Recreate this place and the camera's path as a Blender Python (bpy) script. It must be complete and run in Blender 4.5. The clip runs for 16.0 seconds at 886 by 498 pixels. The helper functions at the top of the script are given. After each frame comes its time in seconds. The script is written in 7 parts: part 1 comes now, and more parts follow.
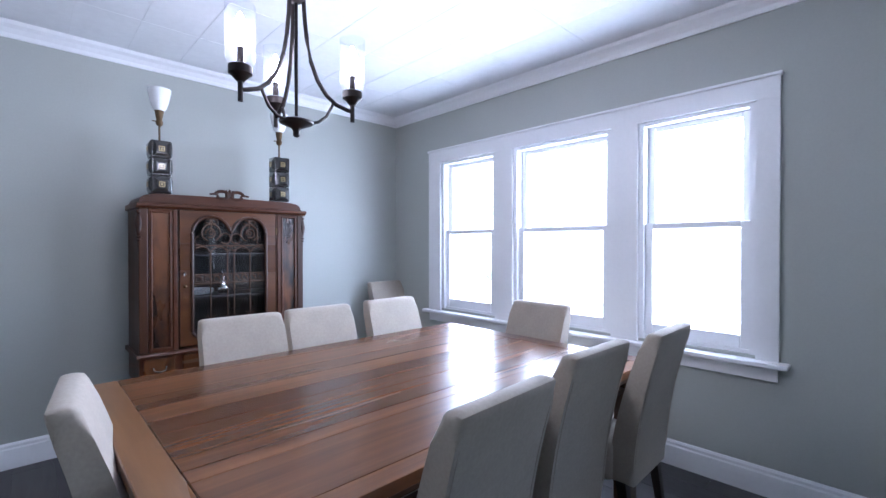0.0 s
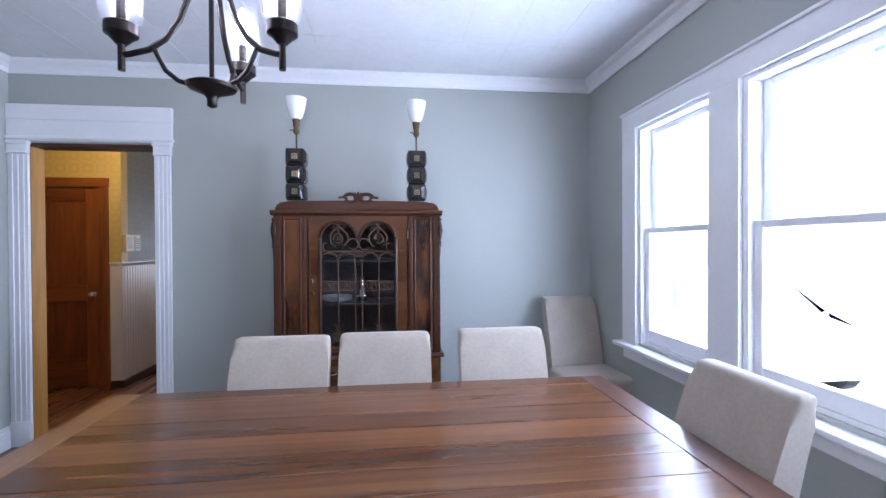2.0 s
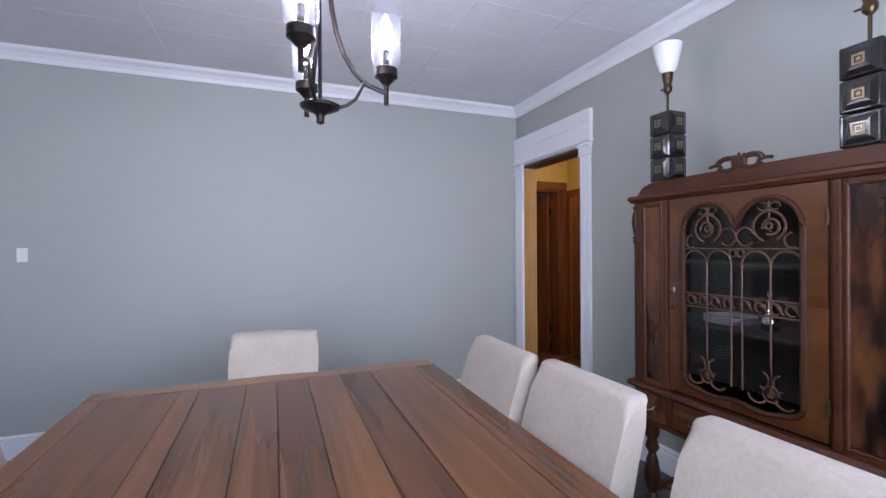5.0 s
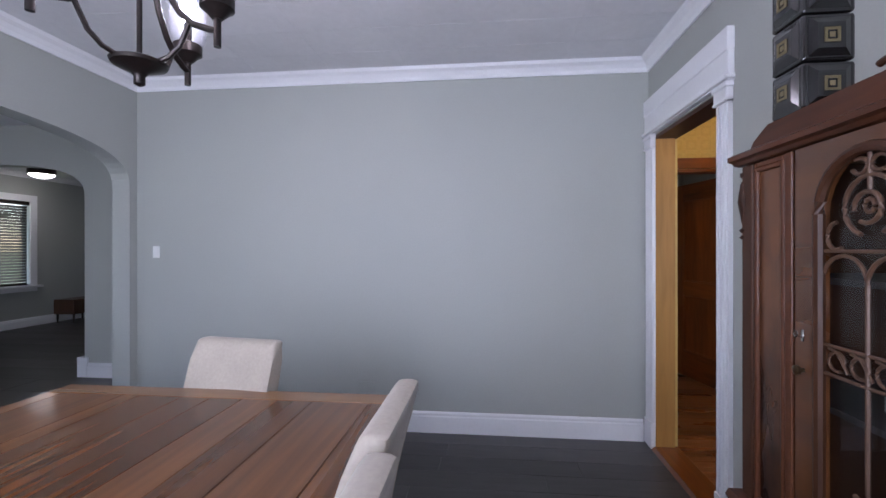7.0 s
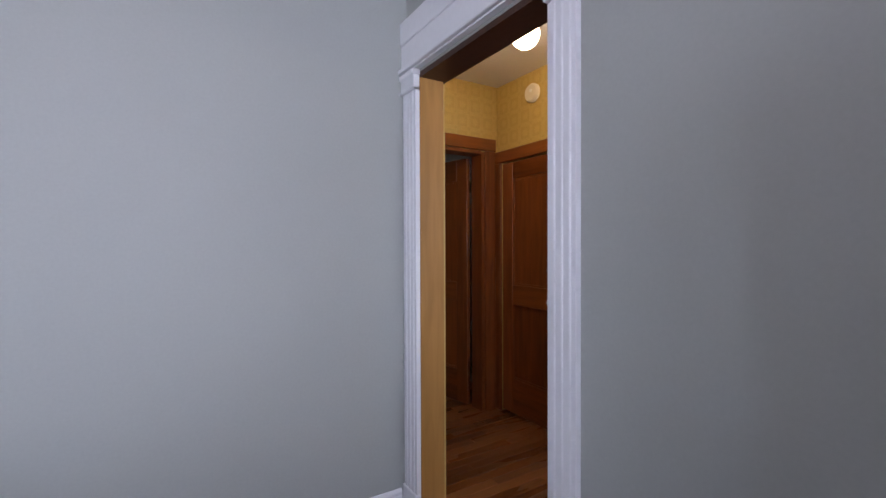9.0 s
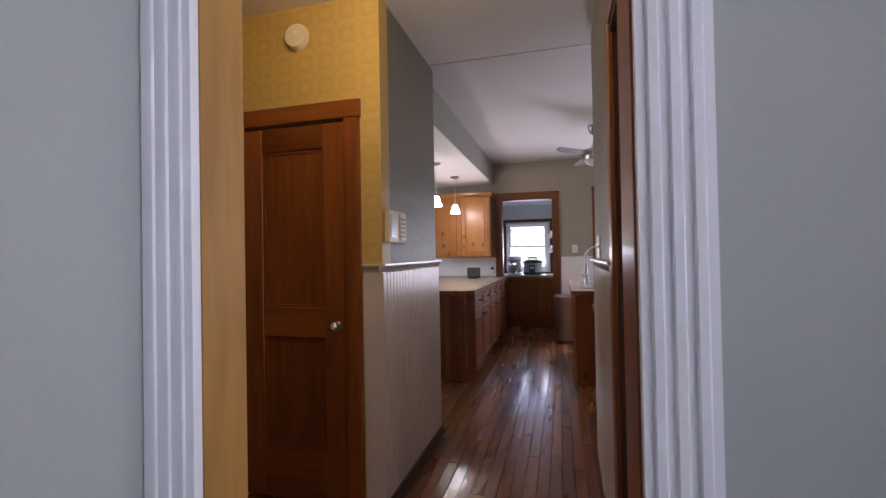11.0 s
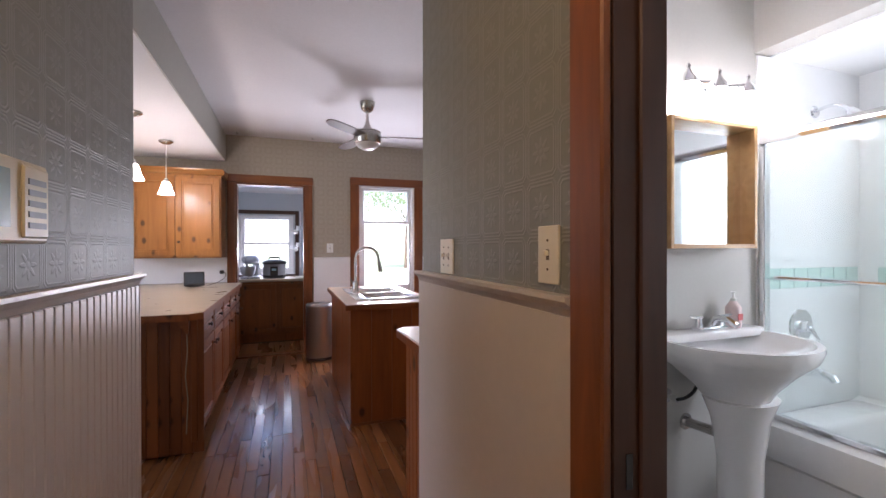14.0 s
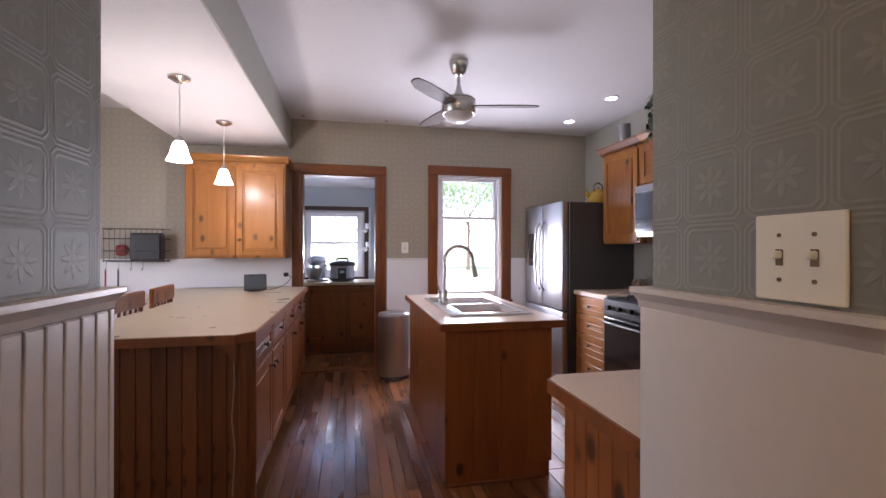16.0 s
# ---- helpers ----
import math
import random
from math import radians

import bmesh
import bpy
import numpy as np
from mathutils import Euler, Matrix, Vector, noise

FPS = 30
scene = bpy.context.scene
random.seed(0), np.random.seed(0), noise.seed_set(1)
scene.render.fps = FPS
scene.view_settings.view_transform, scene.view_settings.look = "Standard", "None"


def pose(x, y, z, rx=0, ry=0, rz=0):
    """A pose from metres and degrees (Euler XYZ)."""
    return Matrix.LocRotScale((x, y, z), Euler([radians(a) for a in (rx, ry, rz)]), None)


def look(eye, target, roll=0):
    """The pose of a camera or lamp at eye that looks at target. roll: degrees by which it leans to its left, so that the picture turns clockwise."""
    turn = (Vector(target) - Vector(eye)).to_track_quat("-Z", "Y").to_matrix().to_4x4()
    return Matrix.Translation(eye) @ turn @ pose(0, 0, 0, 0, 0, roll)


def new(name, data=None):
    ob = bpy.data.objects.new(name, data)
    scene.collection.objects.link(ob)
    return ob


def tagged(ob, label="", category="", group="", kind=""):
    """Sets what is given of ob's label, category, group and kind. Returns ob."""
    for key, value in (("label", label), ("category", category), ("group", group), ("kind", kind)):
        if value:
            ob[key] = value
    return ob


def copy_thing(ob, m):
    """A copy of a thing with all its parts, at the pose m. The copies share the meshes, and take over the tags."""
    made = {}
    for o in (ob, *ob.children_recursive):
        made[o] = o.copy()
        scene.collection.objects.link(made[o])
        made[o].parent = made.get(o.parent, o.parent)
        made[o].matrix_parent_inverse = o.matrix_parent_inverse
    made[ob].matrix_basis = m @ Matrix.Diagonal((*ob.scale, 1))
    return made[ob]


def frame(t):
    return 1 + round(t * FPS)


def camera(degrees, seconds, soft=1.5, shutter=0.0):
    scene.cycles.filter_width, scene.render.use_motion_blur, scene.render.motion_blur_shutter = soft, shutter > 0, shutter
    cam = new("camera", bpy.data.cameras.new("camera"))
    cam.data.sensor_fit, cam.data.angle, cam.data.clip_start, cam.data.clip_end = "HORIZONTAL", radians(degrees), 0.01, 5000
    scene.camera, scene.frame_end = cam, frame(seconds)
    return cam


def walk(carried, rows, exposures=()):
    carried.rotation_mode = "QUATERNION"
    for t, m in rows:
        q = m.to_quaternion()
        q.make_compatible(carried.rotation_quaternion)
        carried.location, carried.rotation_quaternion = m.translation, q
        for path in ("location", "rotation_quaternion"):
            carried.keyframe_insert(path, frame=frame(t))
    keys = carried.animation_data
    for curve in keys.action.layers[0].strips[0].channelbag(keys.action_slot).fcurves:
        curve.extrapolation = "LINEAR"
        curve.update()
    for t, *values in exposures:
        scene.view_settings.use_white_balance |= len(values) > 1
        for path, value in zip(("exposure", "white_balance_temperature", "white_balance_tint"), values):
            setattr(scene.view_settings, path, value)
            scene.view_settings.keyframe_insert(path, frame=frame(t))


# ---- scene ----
cam = camera(90.9, 16.0)
PATH = [
    (0, (1.315, -3.618, 1.317), (2.702, -2.177, 1.299), -0.0),
    (0.5, (1.619, -3.501, 1.326), (2.837, -1.915, 1.31), -0.3),
    (1, (1.929, -3.373, 1.345), (2.879, -1.613, 1.323), -0.2),
    (1.5, (2.252, -3.326, 1.343), (2.854, -1.419, 1.33), -0.5),
    (2, (2.586, -3.277, 1.351), (2.812, -1.29, 1.334), -0.3),
    (2.5, (2.924, -3.255, 1.339), (2.773, -1.26, 1.328), -0.5),
    (3, (3.213, -3.17, 1.324), (2.655, -1.25, 1.316), -0.3),
    (3.5, (3.426, -3.014, 1.332), (2.483, -1.25, 1.319), -0.4),
    (4, (3.565, -2.792, 1.338), (2.17, -1.359, 1.322), -0.4),
    (4.5, (3.571, -2.473, 1.33), (1.87, -1.421, 1.317), -0.4),
    (5, (3.574, -2.14, 1.33), (1.71, -1.415, 1.321), -0.4),
    (7.5, (2.86, -0.987, 1.309), (0.876, -1.238, 1.309), -0.0),
    (8, (2.537, -0.941, 1.284), (0.538, -0.861, 1.289), -0.0),
    (8.5, (2.177, -0.929, 1.307), (0.265, -0.341, 1.291), -0.3),
    (9, (1.845, -0.94, 1.301), (0.143, 0.11, 1.275), -0.2),
    (11.3, (0.713, -0.625, 1.24), (0.41, 1.351, 1.248), -0.4),
    (11.5, (0.652, -0.56, 1.254), (0.504, 1.435, 1.251), 0.2),
    (12, (0.569, -0.429, 1.257), (0.776, 1.56, 1.255), 0.2),
    (12.5, (0.473, -0.31, 1.28), (1.002, 1.619, 1.277), -0.0),
    (13, (0.473, -0.126, 1.278), (1.119, 1.766, 1.271), -0.1),
    (13.5, (0.499, 0.071, 1.285), (1.165, 1.956, 1.276), -0.3),
    (14, (0.501, 0.33, 1.295), (1.176, 2.213, 1.289), -0.1),
    (14.5, (0.502, 0.575, 1.291), (1.111, 2.48, 1.285), -0.3),
    (15, (0.479, 0.834, 1.284), (0.943, 2.78, 1.278), -0.2),
    (15.5, (0.475, 1.06, 1.292), (0.876, 3.019, 1.293), -0.1),
    (16, (0.44, 1.254, 1.276), (0.854, 3.211, 1.278), 0.1),
]
EXPOSURES = [(0, 2.53, 5450, 15), (2.5, 2.40, 5550, 16), (4.5, 2.22, 5850, 19), (7.3, 2.13, 5950, 21), (9.2, 2.10, 6050, 22), (11.3, 2.0, 6150, 24), (12.2, 2.28, 6150, 24), (13.5, 2.44, 6150, 24), (16, 2.5, 6100, 25)]
walk(cam, [(t, look(eye, goal, lean)) for t, eye, goal, lean in PATH], EXPOSURES)

# ---- light ----
SUN_EL, SUN_AZ = 52, 215
world = bpy.data.worlds.new("sky")
scene.world = world
world.use_nodes = True
wn = world.node_tree.nodes
sky = wn.new("ShaderNodeTexSky")
sky.sky_type = 'NISHITA'
sky.sun_disc = False
sky.sun_elevation, sky.sun_rotation = radians(SUN_EL), radians(SUN_AZ)
world.node_tree.links.new(sky.outputs[0], wn["Background"].inputs[0])
wn["Background"].inputs[1].default_value = 0.15
sun = new("sun", bpy.data.lights.new("sun", 'SUN'))
sun.data.energy, sun.data.angle, sun.data.color = 4.5, radians(0.5), (1, 0.96, 0.9)
sun.matrix_world = look((0, 0, 0), (-math.sin(radians(SUN_AZ)) * math.cos(radians(SUN_EL)), -math.cos(radians(SUN_AZ)) * math.cos(radians(SUN_EL)), -math.sin(radians(SUN_EL))))


def window_light(name, x, y, z, way, wide, high, watts, colour):
    """Daylight of the sky, standing in a window's opening."""
    la = bpy.data.lights.new(name, 'AREA')
    la.shape, la.size, la.size_y, la.energy, la.color = 'RECTANGLE', wide, high, watts, colour
    ob = new(name, la)
    ob.matrix_world = look((x, y, z), (x + way[0], y + way[1], z + way[2]))
    return ob


def bulb_light(name, x, y, z, watts, colour, size=0.03):
    la = bpy.data.lights.new(name, 'POINT')
    la.energy, la.color, la.shadow_soft_size = watts, colour, size
    ob = new(name, la)
    ob.location = (x, y, z)
    return ob


for wy, ww in ((-1.03, 0.6), (-1.93, 0.72), (-2.82, 0.56)):
    window_light("window_light", 4.315, wy, 1.42, (-1, 0.0, 0.06), ww, 1.25, 12.5 * ww, (0.80, 0.88, 1.0))
window_light("window_light", 3.36, 0.85, 1.5, (-1, 0, 0), 0.56, 0.86, 3.2, (0.95, 0.98, 1.0))
window_light("window_light", 1.735, 6.035, 1.15, (0, -1, 0.1), 0.56, 0.72, 9, (0.95, 0.97, 1.0))
window_light("window_light", 0.22, 7.50, 1.12, (0, -1, 0), 0.66, 0.38, 4, (0.85, 0.92, 1.0))
# Added, out of view: no window is known here; it only brightens the front room.
window_light("window_light", 4.2, -6.3, 1.5, (-1, 0, 0), 1.7, 1.3, 3, (0.85, 0.92, 1.0))
# Assumed window out of sight, added to light the kitchen and hall from the left.
window_light("window_light", -2.96, 3.4, 1.45, (1, 0, 0), 1.5, 1.2, 5, (0.95, 0.97, 1.0))

# ---- materials ----


def nodes_of(m):
    nt = m.node_tree
    return nt.nodes, nt.links, nt.nodes["Principled BSDF"]


def surface(name, base, rough=0.6, metal=0.0, vary=0.06, grain=40.0, bump=0.0, stretch=(1, 1, 1), second=None, spec=None, coat=0.0, patch=1.5, piece=0.0, emit=0.0, tight=0.2):
    """Paint, metal, cloth or wood: fine grain and broad patches of colour, with relief."""
    m = bpy.data.materials.new(name)
    m.use_nodes = True
    n, l, b = nodes_of(m)
    b.inputs["Metallic"].default_value = metal
    if spec is not None:
        b.inputs["Specular IOR Level"].default_value = spec
    b.inputs["Coat Weight"].default_value = coat
    b.inputs["Coat Roughness"].default_value = 0.12
    tc = n.new("ShaderNodeTexCoord")
    mp = n.new("ShaderNodeMapping")
    mp.inputs["Scale"].default_value = stretch
    l.new(tc.outputs["Object"], mp.inputs["Vector"])
    fine, broad = n.new("ShaderNodeTexNoise"), n.new("ShaderNodeTexNoise")
    fine.inputs["Scale"].default_value, fine.inputs["Detail"].default_value = grain, 5
    broad.inputs["Scale"].default_value, broad.inputs["Detail"].default_value = patch, 3
    l.new(mp.outputs[0], fine.inputs["Vector"])
    l.new(mp.outputs[0], broad.inputs["Vector"])
    if piece:
        info = n.new("ShaderNodeObjectInfo")
        off = n.new("ShaderNodeVectorMath")
        off.operation = 'MULTIPLY_ADD'
        comb = n.new("ShaderNodeCombineXYZ")
        for k in range(3):
            l.new(info.outputs["Random"], comb.inputs[k])
        off.inputs[1].default_value = (37, 53, 71)
        l.new(comb.outputs[0], off.inputs[0])
        l.new(mp.outputs[0], off.inputs[2])
        l.new(off.outputs[0], fine.inputs["Vector"])
        l.new(off.outputs[0], broad.inputs["Vector"])
    mix1 = n.new("ShaderNodeMath")
    mix1.operation = 'MULTIPLY_ADD'
    l.new(fine.outputs["Fac"], mix1.inputs[0])
    mix1.inputs[1].default_value = 0.5
    half = n.new("ShaderNodeMath")
    half.operation = 'MULTIPLY'
    l.new(broad.outputs["Fac"], half.inputs[0])
    half.inputs[1].default_value = 0.5
    l.new(half.outputs[0], mix1.inputs[2])
    last = mix1.outputs[0]
    if piece:
        pc = n.new("ShaderNodeMath")
        pc.operation = 'MULTIPLY_ADD'
        l.new(info.outputs["Random"], pc.inputs[0])
        pc.inputs[1].default_value = piece
        sub = n.new("ShaderNodeMath")
        sub.operation = 'SUBTRACT'
        l.new(last, sub.inputs[0])
        sub.inputs[1].default_value = piece / 2
        l.new(sub.outputs[0], pc.inputs[2])
        last = pc.outputs[0]
    ramp = n.new("ShaderNodeValToRGB")
    lo = [max(0, c * (1 - vary)) for c in base] if second is None else base
    hi = [min(1, c * (1 + vary)) for c in base] if second is None else second
    ramp.color_ramp.elements[0].color, ramp.color_ramp.elements[1].color = (*lo, 1), (*hi, 1)
    ramp.color_ramp.elements[0].position, ramp.color_ramp.elements[1].position = 0.5 - tight, 0.5 + tight
    l.new(last, ramp.inputs[0])
    l.new(ramp.outputs[0], b.inputs["Base Color"])
    rr = n.new("ShaderNodeMapRange")
    rr.inputs["To Min"].default_value, rr.inputs["To Max"].default_value = max(0.02, rough - 0.08), min(1, rough + 0.08)
    l.new(broad.outputs["Fac"], rr.inputs["Value"])
    l.new(rr.outputs[0], b.inputs["Roughness"])
    if bump:
        bp = n.new("ShaderNodeBump")
        bp.inputs["Strength"].default_value, bp.inputs["Distance"].default_value = bump, 0.004
        l.new(fine.outputs["Fac"], bp.inputs["Height"])
        l.new(bp.outputs[0], b.inputs["Normal"])
    if emit:
        b.inputs["Emission Color"].default_value = (*base, 1)
        b.inputs["Emission Strength"].default_value = emit
    return m


def wood(name, dark, light, along, rough=0.35, coat=0.2, piece=0.25, grain=9.0, bump=0.08, knots=0.0, run=0.10):
    """Wood with long grain along one axis ('x', 'y' or 'z'), soft bands and, where asked, knots."""
    st = {'x': (run, 1, 1), 'y': (1, run, 1), 'z': (1, 1, run)}[along]
    m = surface(name, dark, rough, 0, 0, grain * 4, bump, st, light, None, coat, grain * 0.5, piece)
    for nd in m.node_tree.nodes:
        if nd.type == 'TEX_NOISE':
            nd.inputs["Distortion"].default_value = 0.6
    if knots:
        n, l, b = nodes_of(m)
        tc = n.new("ShaderNodeTexCoord")
        mp = n.new("ShaderNodeMapping")
        mp.inputs["Scale"].default_value = {'x': (0.6, 1, 1), 'y': (1, 0.6, 1), 'z': (1, 1, 0.6)}[along]
        l.new(tc.outputs["Object"], mp.inputs["Vector"])
        vo = n.new("ShaderNodeTexVoronoi")
        vo.inputs["Scale"].default_value = knots
        l.new(mp.outputs[0], vo.inputs["Vector"])
        rp = n.new("ShaderNodeValToRGB")
        rp.color_ramp.elements[0].position, rp.color_ramp.elements[0].color = 0.10, (0.22, 0.2, 0.2, 1)
        rp.color_ramp.elements[1].position, rp.color_ramp.elements[1].color = 0.2, (1, 1, 1, 1)
        l.new(vo.outputs["Distance"], rp.inputs[0])
        mx = n.new("ShaderNodeMix")
        mx.data_type, mx.blend_type = 'RGBA', 'MULTIPLY'
        mx.inputs[0].default_value = 1.0
        old = b.inputs["Base Color"].links[0].from_socket
        l.new(old, mx.inputs[6])
        l.new(rp.outputs[0], mx.inputs[7])
        l.new(mx.outputs[2], b.inputs["Base Color"])
    return m


def glass(name, tint=(1, 1, 1), rough=0.0, clear=1.0):
    """A thin pane: mostly clear, with a mirror-like gloss."""
    m = bpy.data.materials.new(name)
    m.use_nodes = True
    n, l, b = nodes_of(m)
    tr = n.new("ShaderNodeBsdfTransparent")
    tr.inputs[0].default_value = (*tint, 1)
    gl = n.new("ShaderNodeBsdfGlossy")
    gl.inputs["Roughness"].default_value = rough
    lw = n.new("ShaderNodeLayerWeight")
    pw = n.new("ShaderNodeMath")
    pw.operation = 'POWER'
    l.new(lw.outputs["Facing"], pw.inputs[0])
    pw.inputs[1].default_value = 4.0
    fr = n.new("ShaderNodeMath")
    fr.operation = 'MULTIPLY_ADD'
    l.new(pw.outputs[0], fr.inputs[0])
    fr.inputs[1].default_value, fr.inputs[2].default_value = 0.45, 0.035
    mx = n.new("ShaderNodeMixShader")
    l.new(fr.outputs[0], mx.inputs[0])
    l.new(tr.outputs[0], mx.inputs[1])
    l.new(gl.outputs[0], mx.inputs[2])
    last = mx.outputs[0]
    if clear < 1.0:
        df = n.new("ShaderNodeBsdfDiffuse")
        df.inputs[0].default_value = (*tint, 1)
        m2 = n.new("ShaderNodeMixShader")
        m2.inputs[0].default_value = 1 - clear
        l.new(last, m2.inputs[1])
        l.new(df.outputs[0], m2.inputs[2])
        last = m2.outputs[0]
    l.new(last, n["Material Output"].inputs[0])
    return m


def glow(name, colour, strength):
    m = bpy.data.materials.new(name)
    m.use_nodes = True
    n, l, b = nodes_of(m)
    b.inputs["Base Color"].default_value = (0.9, 0.9, 0.9, 1)
    b.inputs["Emission Color"].default_value = (*colour, 1)
    b.inputs["Emission Strength"].default_value = strength
    return m


def embossed(name, base, across, cell=0.12):
    """Embossed wallpaper: squares with a raised double border and a flower of petals in each."""
    m = surface(name, base, 0.5, 0, 0.08, 60, 0, spec=0.42)
    n, l, b = nodes_of(m)
    tc = n.new("ShaderNodeTexCoord")
    sep = n.new("ShaderNodeSeparateXYZ")
    l.new(tc.outputs["Object"], sep.inputs[0])

    def mth(op, a, c=None, d=None):
        q = n.new("ShaderNodeMath")
        q.operation = op
        for k, v in enumerate((a, c, d)):
            if v is None:
                continue
            if isinstance(v, (int, float)):
                q.inputs[k].default_value = v
            else:
                l.new(v, q.inputs[k])
        return q.outputs[0]

    def local(sock):
        return mth('SUBTRACT', mth('FRACT', mth('MULTIPLY', sock, 1 / cell)), 0.5)

    u, v = local(sep.outputs[across]), local(sep.outputs["Z"])
    au, av = mth('ABSOLUTE', u), mth('ABSOLUTE', v)
    sq = mth('MAXIMUM', au, av)
    rd = mth('SQRT', mth('ADD', mth('MULTIPLY', u, u), mth('MULTIPLY', v, v)))
    rim = mth('MAXIMUM', sq, mth('SUBTRACT', mth('MULTIPLY', rd, 0.92), 0.08))

    def line(x, at, w):
        return mth('SUBTRACT', 1, mth('SMOOTH_MIN', mth('DIVIDE', mth('ABSOLUTE', mth('SUBTRACT', x, at)), w), 1, 0.2))

    ang = mth('ARCTAN2', u, v)
    petal = mth('ADD', mth('MULTIPLY', mth('COSINE', mth('MULTIPLY', ang, 8)), 0.08), 0.2)
    flower = n.new("ShaderNodeMapRange")
    flower.interpolation_type = 'SMOOTHSTEP'
    flower.inputs["From Min"].default_value, flower.inputs["From Max"].default_value = -0.02, 0.05
    l.new(mth('SUBTRACT', petal, rd), flower.inputs["Value"])
    leaf = line(rd, 0.07, 0.05)
    edge = mth('ADD', line(rim, 0.4, 0.03), line(rim, 0.47, 0.025))
    high = mth('ADD', edge, mth('SUBTRACT', mth('MULTIPLY', flower.outputs[0], 0.8), mth('MULTIPLY', leaf, 0.5)))
    pale = n.new("ShaderNodeMix")
    pale.data_type = 'RGBA'
    old = b.inputs["Base Color"].links[0].from_socket
    l.new(mth('MULTIPLY', mth('MINIMUM', mth('MAXIMUM', high, 0), 1), 0.3), pale.inputs[0])
    l.new(old, pale.inputs[6])
    pale.inputs[7].default_value = (*[min(1, 1.5 * c + 0.02) for c in base], 1)
    l.new(pale.outputs[2], b.inputs["Base Color"])
    bp = n.new("ShaderNodeBump")
    bp.inputs["Strength"].default_value, bp.inputs["Distance"].default_value = 0.32, 0.003
    l.new(high, bp.inputs["Height"])
    l.new(bp.outputs[0], b.inputs["Normal"])
    return m


WALL = surface("grey_green_paint", (0.40, 0.415, 0.39), 0.6, 0, 0.04, 90, 0.05, patch=0.8)
WHITE = surface("white_trim_paint", (0.80, 0.80, 0.82), 0.35, 0, 0.03, 50, 0.03)
CEIL = surface("white_ceiling_paint", (0.72, 0.72, 0.74), 0.75, 0, 0.05, 25, 0.25, patch=3)
KCEIL = surface("kitchen_ceiling_paint", (0.70, 0.68, 0.69), 0.7, 0, 0.04, 60, 0.1)
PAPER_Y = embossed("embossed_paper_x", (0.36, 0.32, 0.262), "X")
# Same pattern at about half the tone: the hall walls' dimness is put into colour.
PAPER_X_DIM = embossed("embossed_paper_y", (0.19, 0.183, 0.158), "Y")
PAPER_OCHRE_Y = embossed("ochre_embossed_paper_y", (0.46, 0.33, 0.10), "Y")
PAPER_OCHRE = embossed("ochre_embossed_paper", (0.46, 0.33, 0.10), "X")
WAINS = surface("cream_wainscot_paint", (0.60, 0.52, 0.46), 0.32, 0, 0.03, 30, 0.04)
FIR_V = wood("amber_fir_upright", (0.09, 0.0225, 0.004), (0.245, 0.070, 0.013), 'z', 0.42, 0.1, 0.2, 8, 0.06)
FIR_H = wood("amber_fir_level", (0.09, 0.0225, 0.004), (0.245, 0.070, 0.013), 'x', 0.3, 0.35, 0.2, 8, 0.06)
FIR_Y = wood("amber_fir_level_y", (0.09, 0.0225, 0.004), (0.245, 0.070, 0.013), 'y', 0.3, 0.35, 0.2, 8, 0.06)
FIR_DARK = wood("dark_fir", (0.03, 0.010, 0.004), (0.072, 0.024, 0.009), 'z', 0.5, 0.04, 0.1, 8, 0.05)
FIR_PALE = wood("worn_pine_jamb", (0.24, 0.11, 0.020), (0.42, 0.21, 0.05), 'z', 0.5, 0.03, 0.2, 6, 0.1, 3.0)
DFLOOR = wood("dark_plank", (0.022, 0.020, 0.022), (0.055, 0.050, 0.052), 'y', 0.38, 0.1, 0.35, 9, 0.12)
KFLOOR = wood("worn_oak_strip", (0.12, 0.043, 0.013), (0.26, 0.098, 0.031), 'y', 0.28, 0.3, 0.5, 10, 0.10)
GAP = surface("dark_gap", (0.02, 0.014, 0.01), 0.8)
TABLE = wood("walnut_board", (0.066, 0.022, 0.008), (0.225, 0.090, 0.031), 'x', 0.28, 0.25, 0.10, 7, 0.04, run=0.05)
TABLE.node_tree.nodes["Principled BSDF"].inputs["Specular IOR Level"].default_value = 0.38
for el, at in zip(TABLE.node_tree.nodes["Color Ramp"].color_ramp.elements, (0.34, 0.68)):
    el.position = at
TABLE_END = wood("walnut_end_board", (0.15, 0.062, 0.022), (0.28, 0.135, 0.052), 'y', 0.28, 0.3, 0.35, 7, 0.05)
# Right end board: same walnut, its darker look from that side put into the colour.
TABLE_END_SHADE = wood("shaded_end_board", (0.055, 0.022, 0.014), (0.12, 0.05, 0.028), 'y', 0.3, 0.25, 0.2, 7, 0.05)
TABLE_LEG = wood("dark_walnut_leg", (0.05, 0.02, 0.01), (0.10, 0.045, 0.02), 'z', 0.35, 0.2, 0.2, 8)
FABRIC = surface("ivory_velvet", (0.385, 0.335, 0.28), 0.9, 0, 0.12, 90, 0.1, patch=6)
FABRIC.node_tree.nodes["Principled BSDF"].inputs["Sheen Weight"].default_value = 0.15
ESPRESSO = wood("espresso_leg", (0.012, 0.008, 0.006), (0.03, 0.018, 0.013), 'z', 0.35, 0.2, 0.1)
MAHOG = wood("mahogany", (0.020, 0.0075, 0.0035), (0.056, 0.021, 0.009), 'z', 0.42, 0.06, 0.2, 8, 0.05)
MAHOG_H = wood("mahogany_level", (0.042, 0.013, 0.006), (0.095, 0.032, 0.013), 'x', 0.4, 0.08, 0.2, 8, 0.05)
